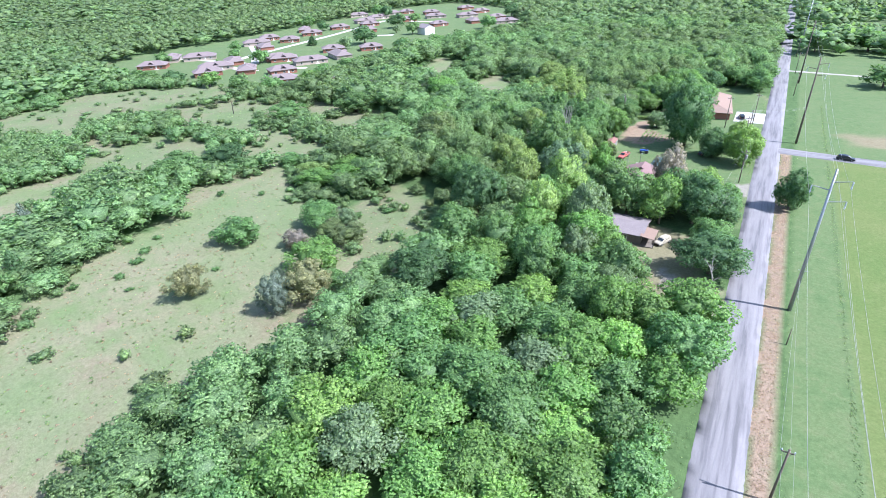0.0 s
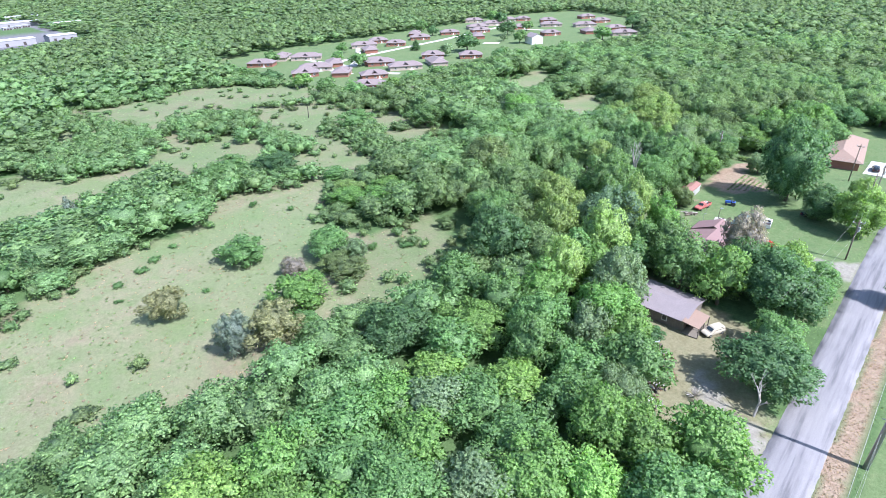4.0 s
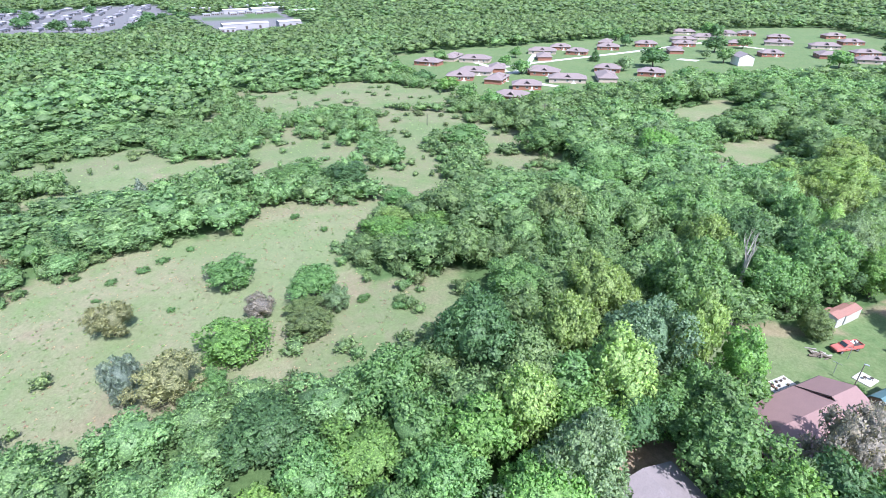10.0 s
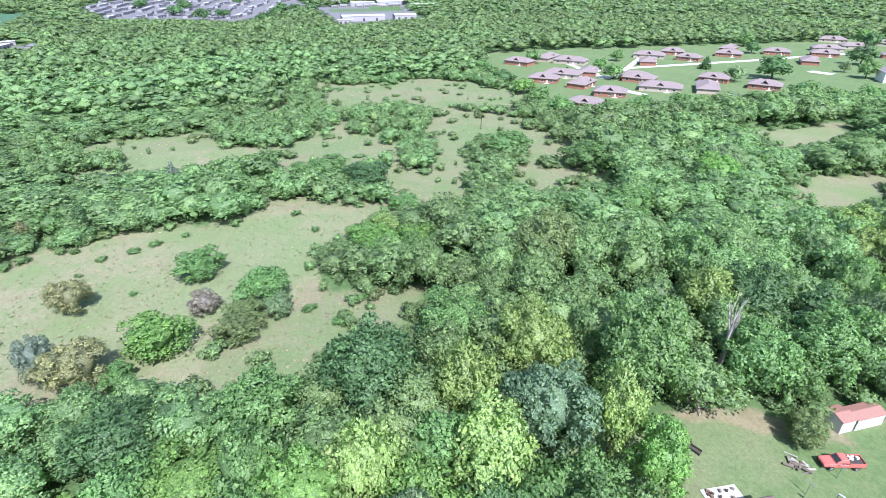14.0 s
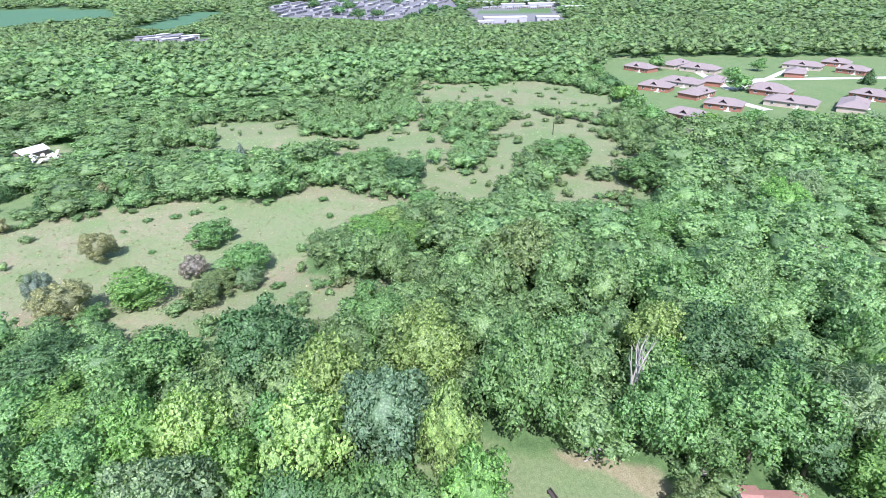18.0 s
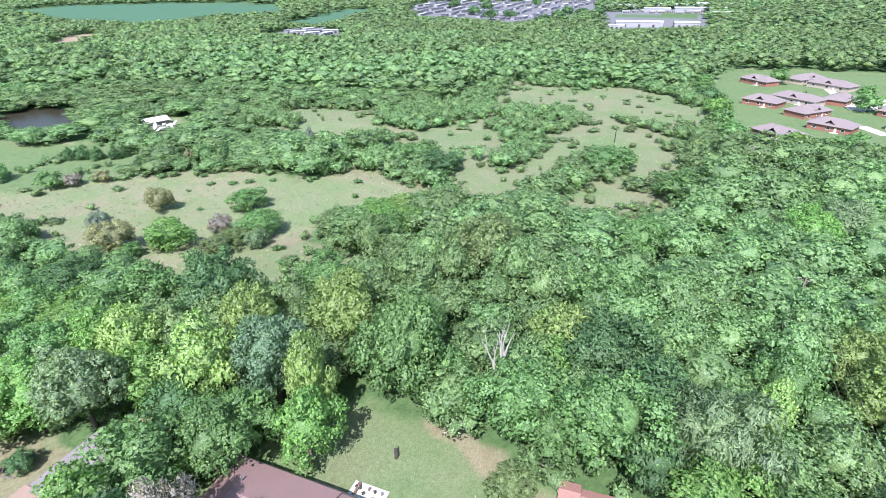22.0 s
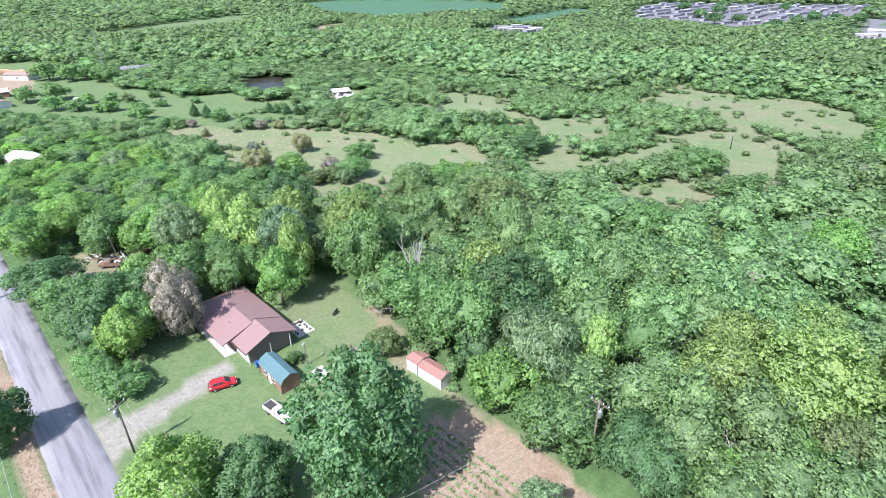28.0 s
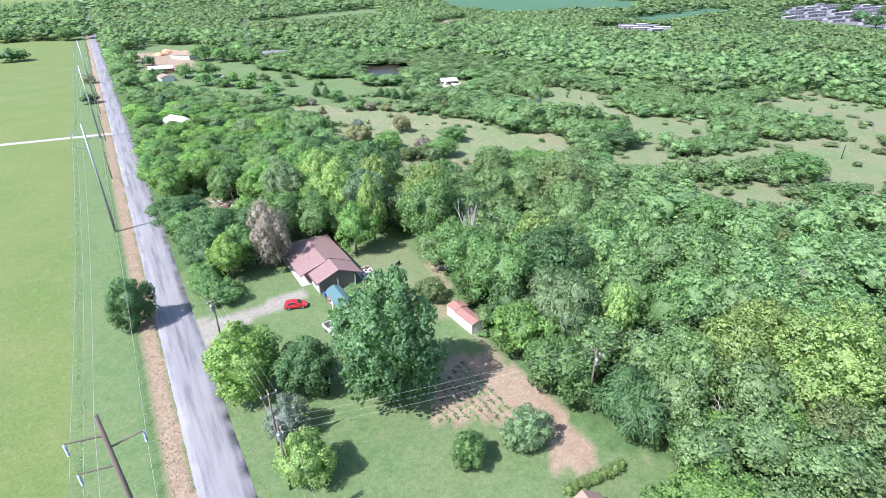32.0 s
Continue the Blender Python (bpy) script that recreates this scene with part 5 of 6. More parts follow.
def gable_wall(x0, x1, y, z0, eave, ridge, thick=0.15):
    bm = fresh()
    xm = (x0 + x1) / 2
    pts = [(x0, z0), (x1, z0), (x1, eave), (xm, ridge), (x0, eave)]
    a = [bm.verts.new((px_, y - thick / 2, pz_)) for px_, pz_ in pts]
    b = [bm.verts.new((px_, y + thick / 2, pz_)) for px_, pz_ in pts]
    bm.faces.new(a)
    bm.faces.new(list(reversed(b)))
    for i in range(5):
        bm.faces.new([a[i - 1], a[i], b[i], b[i - 1]])
    bmesh.ops.recalc_face_normals(bm, faces=bm.faces)
    return bm


def window(parent, at, size, along="x", name="window"):
    """A window set a little proud of the wall: frame, pane and sill."""
    w, h = size
    d = (w, 0.1, h) if along == "x" else (0.1, w, h)
    inner = (w - 0.16, 0.13, h - 0.16) if along == "x" else (0.13, w - 0.16, h - 0.16)
    f = part(name, box(fresh(), d, at), white_paint, parent)
    part("pane", box(fresh(), inner, at), glass_mat, f)
    sill = (w + 0.15, 0.2, 0.06) if along == "x" else (0.2, w + 0.15, 0.06)
    part("sill", box(fresh(), sill, (at[0], at[1], at[2] - h / 2 - 0.03)), concrete, f)
    return f


# house with the rose shingle roof
E0 = gz(-25)
house = thing("house", pose(0, 0, E0), "single storey house with a rose brown shingle roof", "house")
part("wall", box(fresh(), (7.6, 14.0, 2.9), (-25.6, 142.2, 1.15)), brick_mat, house, "brick walls under deep eaves")
part("wall", box(fresh(), (7.8, 4.6, 2.9), (-25.7, 151.6, 1.15)), white_paint, house, "white painted garage wall")
part("roof", roof_mesh(-31.0, -19.4, 133.6, 149.6, 2.65, 4.55, 4.2, 0.0), red_roof, house, "rose brown shingle roof, hipped at one end")
part("roof", roof_mesh(-30.8, -21.1, 149.2, 154.7, 2.75, 4.75, 0.0, 0.0), red_roof, house, "slightly raised gable roof")
part("gable", gable_wall(-29.6, -21.9, 153.95, 0.0, 2.7, 4.45), board_mat, house, "weathered grey brown gable end")
for x in (-30.85, -21.05):
    part("fascia", box(fresh(), (0.12, 5.6, 0.16), (x, 151.95, 2.68)), dark_trim, house)
part("fascia", box(fresh(), (0.12, 15.6, 0.16), (-31.02, 141.6, 2.6)), dark_trim, house)
for x0_, x1_ in ((-25.95, -30.8), (-25.95, -21.1)):
    part("flashing", tube(fresh(), (x0_, 149.15, 4.8), (x1_, 149.15, 2.78), 0.06), dark_trim, house)
for y in (136.0, 141.0, 145.5, 149.2):
    part("porch_post", box(fresh(), (0.12, 0.12, 2.5), (-19.8, y, 1.2), bevel=0.01), white_paint, house)
part("garage_door", box(fresh(), (0.1, 3.0, 2.2), (-21.75, 151.8, 1.05)), white_paint, house, "white panelled garage door")
part("porch_floor", box(fresh(), (2.2, 15.2, 0.15), (-20.6, 141.9, 0.02)), concrete, house)
window(house, (-21.76, 138.5, 1.5), (1.4, 1.2), "y")
window(house, (-21.76, 144.0, 1.5), (1.4, 1.2), "y")
door = part("door", box(fresh(), (0.09, 0.95, 2.05), (-21.77, 141.2, 0.95)), wood_siding, house)
part("door_handle", box(fresh(), (0.16, 0.05, 0.14), (-21.74, 141.55, 0.95)), steel_mat, door)
for x in (-29.3, -25.6, -21.6):
    part("porch_post", box(fresh(), (0.14, 0.14, 2.7), (x, 154.5, 1.25), bevel=0.01), white_paint, house)
for x, y, z in ((-23.0, 140.0, 3.6), (-22.8, 145.5, 3.55), (-27.2, 137.5, 4.2)):
    part("vent_pipe", tube(fresh(), (x, y, z - 0.2), (x, y, z + 0.45), 0.1, sides=10), steel_mat, house)
dish = thing("satellite_dish", pose(-29.4, 134.0, E0 + 3.0), "pale round satellite dish on the roof edge", "satellite dish")
part("mast", tube(fresh(), (0, 0, -0.5), (0, 0, 0.6), 0.04), steel_mat, dish)
bm = fresh()
bmesh.ops.create_uvsphere(bm, u_segments=16, v_segments=10, radius=0.6)
bmesh.ops.delete(bm, geom=[v for v in bm.verts if v.co.z > -0.36], context="VERTS")
bmesh.ops.transform(bm, matrix=Matrix.Translation((0, 0, 0.9)) @ pose(0, 0, 0, 40, 0, 200) @ Matrix.Translation((0, 0, 0.75)), verts=bm.verts)
part("reflector", bm, white_paint, dish)
part("feed_arm", tube(fresh(), (0, 0, 0.7), (0.3, -0.5, 1.1), 0.025), steel_mat, dish)

# green barn-roofed shed
shed = thing("garden_shed", pose(-23.6, 161.0, gz(-23.6)), "brown wooden shed with a green gambrel roof", "shed")
bm = fresh()
prof = [(-1.75, 2.0), (-1.25, 2.75), (0.0, 3.3), (1.25, 2.75), (1.75, 2.0)]
rows_ = []
for y in (-3.75, 3.75):
    rows_.append([bm.verts.new((a, y, b)) for a, b in prof] + [bm.verts.new((a * 0.96, y, b - 0.08)) for a, b in reversed(prof)])
n_ = len(rows_[0])
for i in range(n_):
    bm.faces.new([rows_[0][i], rows_[0][(i + 1) % n_], rows_[1][(i + 1) % n_], rows_[1][i]])
bm.faces.new(list(reversed(rows_[0])))
bm.faces.new(rows_[1])
bmesh.ops.recalc_face_normals(bm, faces=bm.faces)
part("roof", bm, green_metal, shed, "blue green metal gambrel roof")
part("wall", box(fresh(), (3.3, 7.1, 2.2), (0, 0, 0.95)), wood_siding, shed)
for y in (-3.55, 3.55):
    bm = fresh()
    v = [bm.verts.new((a * 0.94, y, b - 0.1)) for a, b in prof] + []
    w = [bm.verts.new((a * 0.94, y + (0.08 if y > 0 else -0.08), b - 0.1)) for a, b in prof]
    bm.faces.new(v)
    bm.faces.new(list(reversed(w)))
    for i in range(5):
        bm.faces.new([v[i - 1], v[i], w[i], w[i - 1]])
    bmesh.ops.recalc_face_normals(bm, faces=bm.faces)
    part("gable", bm, wood_siding, shed)
window(shed, (1.68, 1.2, 1.3), (0.8, 0.7), "y")
window(shed, (1.68, -1.6, 1.3), (0.8, 0.7), "y")
part("door", box(fresh(), (0.08, 0.9, 1.9), (1.69, -0.2, 0.9)), white_paint, shed)
for y in (-3.5, -1.2, 1.2, 3.5):
    part("corner_board", box(fresh(), (0.06, 0.12, 2.1), (1.68, y, 0.95)), dark_trim, shed)

# two white sheet-metal sheds with faded red roofs
for cx, cy, sx, sy, h in ((-41.4, 178.6, 2.6, 5.0, 2.1), (-41.4, 174.6, 3.0, 2.4, 2.2)):
    s_ = thing("metal_shed", pose(cx, cy, gz(cx), 0, 0, 4), "white sheet metal shed with a faded red roof", "shed", "white metal sheds")
    part("wall", box(fresh(), (sx, sy, h + 0.25), (0, 0, h / 2 - 0.1)), white_metal, s_)
    part("roof", roof_mesh(-sx / 2 - 0.12, sx / 2 + 0.12, -sy / 2 - 0.12, sy / 2 + 0.12, h + 0.08, h + 0.5, 0, 0, 0.06), red_metal, s_)
    for y in (-sy / 2 - 0.01, sy / 2 + 0.01):
        part("gable", gable_wall(-sx / 2, sx / 2, y, h - 0.2, h, h + 0.38, 0.05), white_metal, s_)
    part("door", box(fresh(), (0.9, 0.06, 1.8), (0.2, sy / 2 + 0.03, 0.9)), white_paint, s_)
    for k in range(int(sy / 0.5)):
        part("rib", box(fresh(), (0.05, 0.06, h), (sx / 2 + 0.02, -sy / 2 + 0.25 + k * 0.5, h / 2)), white_metal, s_)

# the old board house
A0 = gz(-22)
old = thing("board_house", pose(0, 0, A0), "old house of weathered grey boards with a low roof", "house")
part("wall", box(fresh(), (10.2, 8.6, 2.6), (-22.6, 117.2, 1.1)), board_mat, old, "unpainted weathered board walls")
m90 = Matrix.Rotation(radians(90), 4, "Z")
bm = roof_mesh(-4.9, 4.9, -5.5, 5.5, 2.4, 3.5, 0, 0)
bmesh.ops.transform(bm, matrix=Matrix.Translation((-22.6, 117.2, 0)) @ m90, verts=bm.verts)
part("roof", bm, grey_roof, old, "grey brown patched shingle roof")
for x in (-17.55, -27.65):
    bm = gable_wall(-4.3, 4.3, 0, 1.9, 2.35, 3.35)
    bmesh.ops.transform(bm, matrix=Matrix.Translation((x, 117.2, 0)) @ m90, verts=bm.verts)
    part("gable", bm, board_mat, old)
for k in range(24):
    part("board", box(fresh(), (0.3, 0.05, 2.3), (-27.5 + k * 0.42, 112.87, 1.1)), board_mat, old)
bm = box(fresh(), (3.0, 5.2, 0.1), (0, 0, 0), Matrix.Rotation(radians(7), 4, "Y"))
bmesh.ops.translate(bm, verts=bm.verts, vec=(-16.2, 114.6, 2.45))
part("porch_roof", bm, tan_roof, old, "flat pinkish tan porch roof")
for y in (112.2, 114.6, 117.0):
    part("porch_post", box(fresh(), (0.12, 0.12, 2.3), (-14.7, y, 1.1)), board_mat, old)
part("porch_floor", box(fresh(), (2.8, 5.0, 0.25), (-16.2, 114.6, 0.1)), board_mat, old)
part("railing", box(fresh(), (0.08, 2.2, 0.08), (-14.7, 115.8, 1.0)), board_mat, old)
window(old, (-21.0, 112.83, 1.4), (0.9, 1.1))
window(old, (-25.0, 112.83, 1.4), (0.9, 1.1))
d_ = part("door", box(fresh(), (0.1, 0.9, 2.0), (-17.46, 115.0, 1.1)), dark_trim, old)
part("door_handle", box(fresh(), (0.14, 0.05, 0.1), (-17.42, 115.35, 1.1)), steel_mat, d_)

# long house with a tan roof near the junction
rb = thing("ranch_house", pose(-16.8, 238.5, gz(-16.8), 0, 0, 6), "long low house with a pinkish tan hip roof", "house")
part("wall", box(fresh(), (10.4, 28.0, 2.9), (0, 0, 1.3)), brick_mat, rb)
part("roof", roof_mesh(-6.0, 6.0, -15.0, 15.0, 2.7, 5.0, 5.0, 5.0), tan_roof, rb)
for k in range(4):
    window(rb, (5.22, -10 + k * 6.4, 1.5), (1.5, 1.2), "y")
part("door", box(fresh(), (0.1, 1.0, 2.05), (5.22, -0.4, 1.05)), white_paint, rb)
out_house = thing("outbuilding", pose(-30.2, 221.6, gz(-30.2), 0, 0, -8), "small outbuilding with a gabled tan roof beside a hedge", "shed")
part("wall", box(fresh(), (4.6, 7.6, 2.9), (0, 0, 1.25)), white_paint, out_house)
part("roof", roof_mesh(-2.8, 2.8, -4.2, 4.2, 2.7, 4.6, 0, 0, 0.14), tan_roof, out_house)
for y in (-3.76, 3.76):
    part("gable", gable_wall(-2.3, 2.3, y, 2.4, 2.75, 4.3, 0.1), red_metal, out_house)
part("door", box(fresh(), (0.9, 0.08, 2.0), (0.4, -3.86, 1.0)), dark_trim, out_house)

road_strip("concrete_drive", (-8.6, 231.0), (ROAD_W + 0.2, 231.0), 15.0, 0.8, "pale concrete drive beside the long house", 0.2, 0.05, concrete)

# small red-roofed pump house under the trees
pump = thing("pump_house", pose(-36.6, 115.0, gz(-36.6)), "small shed with a red and white roof under trees", "shed")
part("wall", box(fresh(), (2.0, 2.6, 1.9), (0, 0, 0.85)), white_paint, pump)
part("roof", roof_mesh(-1.25, 1.25, -1.6, 1.6, 1.8, 2.4, 0, 0, 0.08), red_metal, pump)


# ---- housing estate ----
def estate_house(name, length, width, brick, roof):
    t = thing(name, pose(0, 0, 0), "brick bungalow with a brown hip roof", "house", "houses of the estate")
    part("wall", box(fresh(), (width, length, 3.2), (0, 0, 1.2)), brick, t)
    part("roof", roof_mesh(-width / 2 - 0.7, width / 2 + 0.7, -length / 2 - 0.7, length / 2 + 0.7, 2.85, 5.4, width / 2, width / 2, 0.2), roof, t)
    bm = roof_mesh(-1.8, 1.8, -2.6, 2.6, 3.7, 5.2, 0, 0)
    bmesh.ops.transform(bm, matrix=Matrix.Translation((width / 4, 0, 0)) @ m90, verts=bm.verts)
    part("dormer", bm, roof, t)
    for k in range(3):
        for s in (-1, 1):
            window(t, (s * (width / 2 + 0.02), -length / 3 + k * length / 3, 1.5), (1.5, 1.2), "y")
    part("door", box(fresh(), (0.1, 1.0, 2.1), (width / 2 + 0.02, length / 6, 1.05)), white_paint, t)
    part("porch", box(fresh(), (1.6, 3.0, 0.2), (width / 2 + 0.8, length / 6, 0.05)), concrete, t)
    return t


pale_brick = worn("pale_brick", (0.4, 0.33, 0.28), (0.32, 0.26, 0.22), 1.0, 0.9, 0.2)
ESTATE_ROWS = [(-372, 231), (-370, 268), (-308, 226), (-290, 242), (-321, 243), (-264, 247), (-241, 224), (-385, 337), (-357, 320), (-298, 282), (-271, 280), (-368, 359), (-380, 400), (-266, 305), (-290, 326), (-382, 443), (-392, 497), (-265, 340), (-338, 433), (-399, 531), (-400, 590), (-367, 472), (-333, 548), (-266, 509), (-258, 544), (-232, 511), (-348, 515), (-306, 604), (-388, 257), (-305, 283), (-345, 640), (-300, 560), (-398, 364), (-408, 420), (-411, 572), (-290, 482), (-362, 586), (-442, 549), (-326, 262)]
models = [estate_house("bungalow", 19.0, 11.0, brick_mat, mauve_roof), estate_house("bungalow", 23.0, 11.5, pale_brick, mauve_roof), estate_house("bungalow", 17.0, 11.0, brick_mat, mauve_roof)]
for i, (x, y) in enumerate(ESTATE_ROWS):
    m = pose(x, y, gz(x) + 0.1, 0, 0, -38 + (i * 37 % 11) * 2 - 10 + (90 if i % 5 == 3 else 0))
    m = m @ Matrix.Scale(0.97, 4)
    if i < 3:
        models[i].matrix_basis = m
    else:
        copy_thing(models[(i * 7) % 3], m)
hall = thing("white_hall", pose(-270, 427, gz(-270), 0, 0, 60), "tall white gabled building in the estate", "building")
part("wall", box(fresh(), (10, 14, 6.0), (0, 0, 2.8)), white_paint, hall)
part("roof", roof_mesh(-5.4, 5.4, -7.4, 7.4, 5.7, 8.2, 0, 0), grey_roof, hall)
for y in (-7.0, 7.0):
    part("gable", gable_wall(-5.0, 5.0, y, 5.0, 5.7, 7.9), white_paint, hall)
for a, b, w in [((-344, 298), (-358, 403), 6.5), ((-358, 403), (-379, 515), 6.5), ((-366, 266), (-310, 266), 5.0), ((-344, 298), (-310, 266), 5.5), ((-275, 260), (-261, 266), 6.0), ((-310, 409), (-297, 415), 9.0), ((-393, 336), (-344, 298), 4.0), ((-334, 257), (-344, 298), 6.5), ((-379, 515), (-316, 514), 6.0), ((-283, 240), (-334, 257), 5.0)]:
    road_strip("estate_road", a, b, w, 4.0, "pale concrete street of the housing estate", 0.1, 0.06, concrete)

# ---- far buildings ----
far_roof = worn("far_grey_roof", (0.2, 0.188, 0.22), (0.15, 0.142, 0.165), 0.2, 0.8, 0.2)
far_wall = worn("far_pale_wall", (0.3, 0.29, 0.31), (0.22, 0.21, 0.23), 0.2, 0.8, 0.1)
far_white = worn("far_white_roof", (0.46, 0.46, 0.48), (0.34, 0.34, 0.36), 0.2, 0.6, 0.1)


def block(name, x, y, sx, sy, h, turn, roof, label, group):
    t = thing(name, pose(x, y, gz(x), 0, 0, turn), label, "building", group)
    part("wall", box(fresh(), (sx, sy, h), (0, 0, h / 2 - 0.2)), far_wall, t)
    part("roof", roof_mesh(-sx / 2 - 0.4, sx / 2 + 0.4, -sy / 2 - 0.4, sy / 2 + 0.4, h, h + sx * 0.1, 0, 0, 0.2), roof, t)
    for k in range(3):
        part("door", box(fresh(), (0.2, 2.6, h * 0.55), (sx / 2 + 0.05, (k - 1) * sy * 0.3, h * 0.28)), dark_trim, t)


r_ = random.Random(11)
for i in range(18):
    for k in range(11):
        x, y = -785 - i * 30 + r_.uniform(-5, 5), -310 + k * 32 + r_.uniform(-6, 6)
        if inside(x - 12, y, TOWN[0]) and inside(x + 12, y, TOWN[0]):
            block("mobile_home", x, y, 6, r_.uniform(16, 24), 3.4, r_.uniform(-12, 12) + 78, far_roof if (i + k) % 5 else far_white, "grey roofed mobile home in a distant park", "distant mobile homes")
for x, y in MOBILE_HOMES:
    block("mobile_home", x, y, 6, 17, 3.6, r_.uniform(-30, 30) + 70, far_white if r_.random() < 0.6 else far_roof, "pale mobile home among trees", "mobile homes among trees")
for x, y, sx, sy, h in ((-730, 139, 14, 54, 6), (-736, 192, 14, 28, 6), (-1010, 215, 16, 80, 6), (-990, 150, 14, 40, 6), (-1040, 90, 14, 60, 7), (-1090, 170, 18, 70, 6), (-700, 116, 8, 18, 4), (-930, 245, 12, 40, 6), (-1140, 240, 18, 60, 6)):
    block("warehouse", x, y, sx, sy, h, 8, far_white, "white metal warehouse at a distant yard", "distant warehouses")
for i in range(9):
    block("truck_trailer", -960 - (i % 3) * 12, 105 + i * 13, 2.6, 12, 3.6, 20, far_white, "white trailer parked in a distant yard", "parked trailers")
for x, y in ((-1106, -936), (-1107, -758), (-935, -1080), (-1130, -820), (-855, 780), (-780, 784), (-900, 860), (-820, 740)):
    block("warehouse", x, y, 16, 36, 6, 30, far_roof, "grey roofed building far off", "distant buildings")
for x, y in ((-770, -60), (-800, -40), (-860, 30), (-900, 45), (-850, -110), (-940, -120), (-1060, -60), (-1010, 62), (-700, 240), (-1040, 290), (-1130, -180), (-900, 70), (-790, 30), (-740, 20), (-1000, -200)):
    tree(x, y, r_.uniform(10, 15), r_.uniform(9, 14), "dark", "far_round", group="trees about the distant town")

# farm to the south
for x, y, sx, sy, h, turn, rf, lab in (
        (-17.0, 1.5, 8.5, 15, 3.0, 12, white_metal, "building with a white metal roof among trees"), (-28.0, -153, 9, 14, 2.8, 80, white_metal, "red walled house with a white roof"),
        (-26.5, -120, 7, 8, 2.5, 10, tan_roof, "small house with a tan roof"), (-50.5, -212, 10, 17, 3.2, 40, tan_roof, "long building with a tan roof beside bare earth"),
        (-112, -191, 9, 18, 3.0, 75, far_roof, "low grey roofed barn"), (-58, -105, 3, 5, 2.0, 30, white_metal, "small white shed on the grass"),
        (-85, -200, 4, 7, 2.4, 70, white_metal, "white shed below the radio mast"), (-92, -203, 4, 8, 2.4, 75, white_metal, "white shed below the radio mast"), (-47.5, -223, 4, 9, 2.2, 60, white_metal, "open shed with a white roof beside earth heaps")):
    t = thing("farm_building", pose(x, y, gz(x), 0, 0, turn), lab, "building")
    part("wall", box(fresh(), (sx, sy, h), (0, 0, h / 2 - 0.1)), brick_mat if "red" in lab else white_paint, t)
    part("roof", roof_mesh(-sx / 2 - 0.4, sx / 2 + 0.4, -sy / 2 - 0.4, sy / 2 + 0.4, h, h + sx * 0.16, 0, 0, 0.12), rf, t)
    for y_ in (-sy / 2 + 0.02, sy / 2 - 0.02):
        part("gable", gable_wall(-sx / 2, sx / 2, y_, h - 0.3, h, h + sx * 0.15 - 0.1), white_paint, t)
    window(t, (sx / 2 + 0.02, 1.0, 1.5), (1.2, 1.0), "y")
mast = thing("radio_mast", pose(-97.6, -212, gz(-97.6)), "slender grey lattice radio mast", "mast")
for a in range(3):
    c_, s_ = math.cos(a * 2.094), math.sin(a * 2.094)
    part("leg", tube(fresh(), (0.6 * c_, 0.6 * s_, -0.3), (0.3 * c_, 0.3 * s_, 27), 0.07), steel_mat, mast)
for k in range(13):
    bm = fresh()
    for a in range(3):
        tube(bm, (0.55 * math.cos(a * 2.094), 0.55 * math.sin(a * 2.094), k * 2), (0.5 * math.cos(a * 2.094 + 2.094), 0.5 * math.sin(a * 2.094 + 2.094), k * 2 + 2), 0.04, sides=5)
    part("brace", bm, steel_mat, mast)

# ruined white building by the thicket
ruin = thing("collapsed_barn", pose(-166, -26, gz(-166), 0, 0, 70), "collapsed barn of broken white roof sheets", "ruin")
r_ = random.Random(4)
part("wall", box(fresh(), (6, 9, 2.0), (-3, 0, 0.8)), board_mat, ruin)
part("roof", roof_mesh(-6.6, 0.6, -5, 5, 2.0, 3.4, 0, 0), white_metal, ruin, "pale roof still standing")
for k in range(16):
    m = pose(r_.uniform(1, 11), r_.uniform(-5, 5), r_.uniform(0.3, 1.7), r_.uniform(-35, 35), r_.uniform(-35, 35), r_.uniform(0, 180))
    part("roof_sheet", box(fresh(), (1.3, 3.2, 0.06), (0, 0, 0), m), white_metal, ruin)
water_mat, wn, wl, wb = material("pond_water")
wb.inputs["Base Color"].default_value, wb.inputs["Roughness"].default_value = (0.03, 0.026, 0.018, 1), 0.3
wb.inputs["Specular IOR Level"].default_value = 0.08
bm = fresh()
bm.faces.new([bm.verts.new((x, y, gz(-150) - 0.3)) for x, y in reversed([(x + (x + 165) * 0.15, y + (y + 95) * 0.15) for x, y in POND])])
bmesh.ops.recalc_face_normals(bm, faces=bm.faces)
tagged(part("water", bm, water_mat), "dark still pond among trees", "water", kind="structure")

# mounds of orange earth beside the farm
orange_earth = worn("orange_earth", (0.5, 0.3, 0.17), (0.4, 0.24, 0.14), 0.4, 0.95, 0.25)
for x, y, wide, high in ((-44, -246, 7, 3.4), (-36, -238, 5, 2.2), (-52, -238, 6, 2.6)):
    bm = fresh()
    bmesh.ops.create_icosphere(bm, subdivisions=3, radius=1.0)
    for v in bm.verts:
        k_ = 1 + 0.12 * math.sin(v.co.x * 5 + x) + 0.1 * math.sin(v.co.y * 6 + y)
        v.co = Vector((v.co.x * wide * k_, v.co.y * wide * 0.8 * k_, max(v.co.z, -0.1) ** 1 * high * k_))
    mound = part("earth_mound", bm, orange_earth, None, smooth=True)
    mound.matrix_basis = pose(x, y, gz(x))
    tagged(mound, "heap of loose orange earth on bare ground", "earth mound", "earth mounds by the farm")

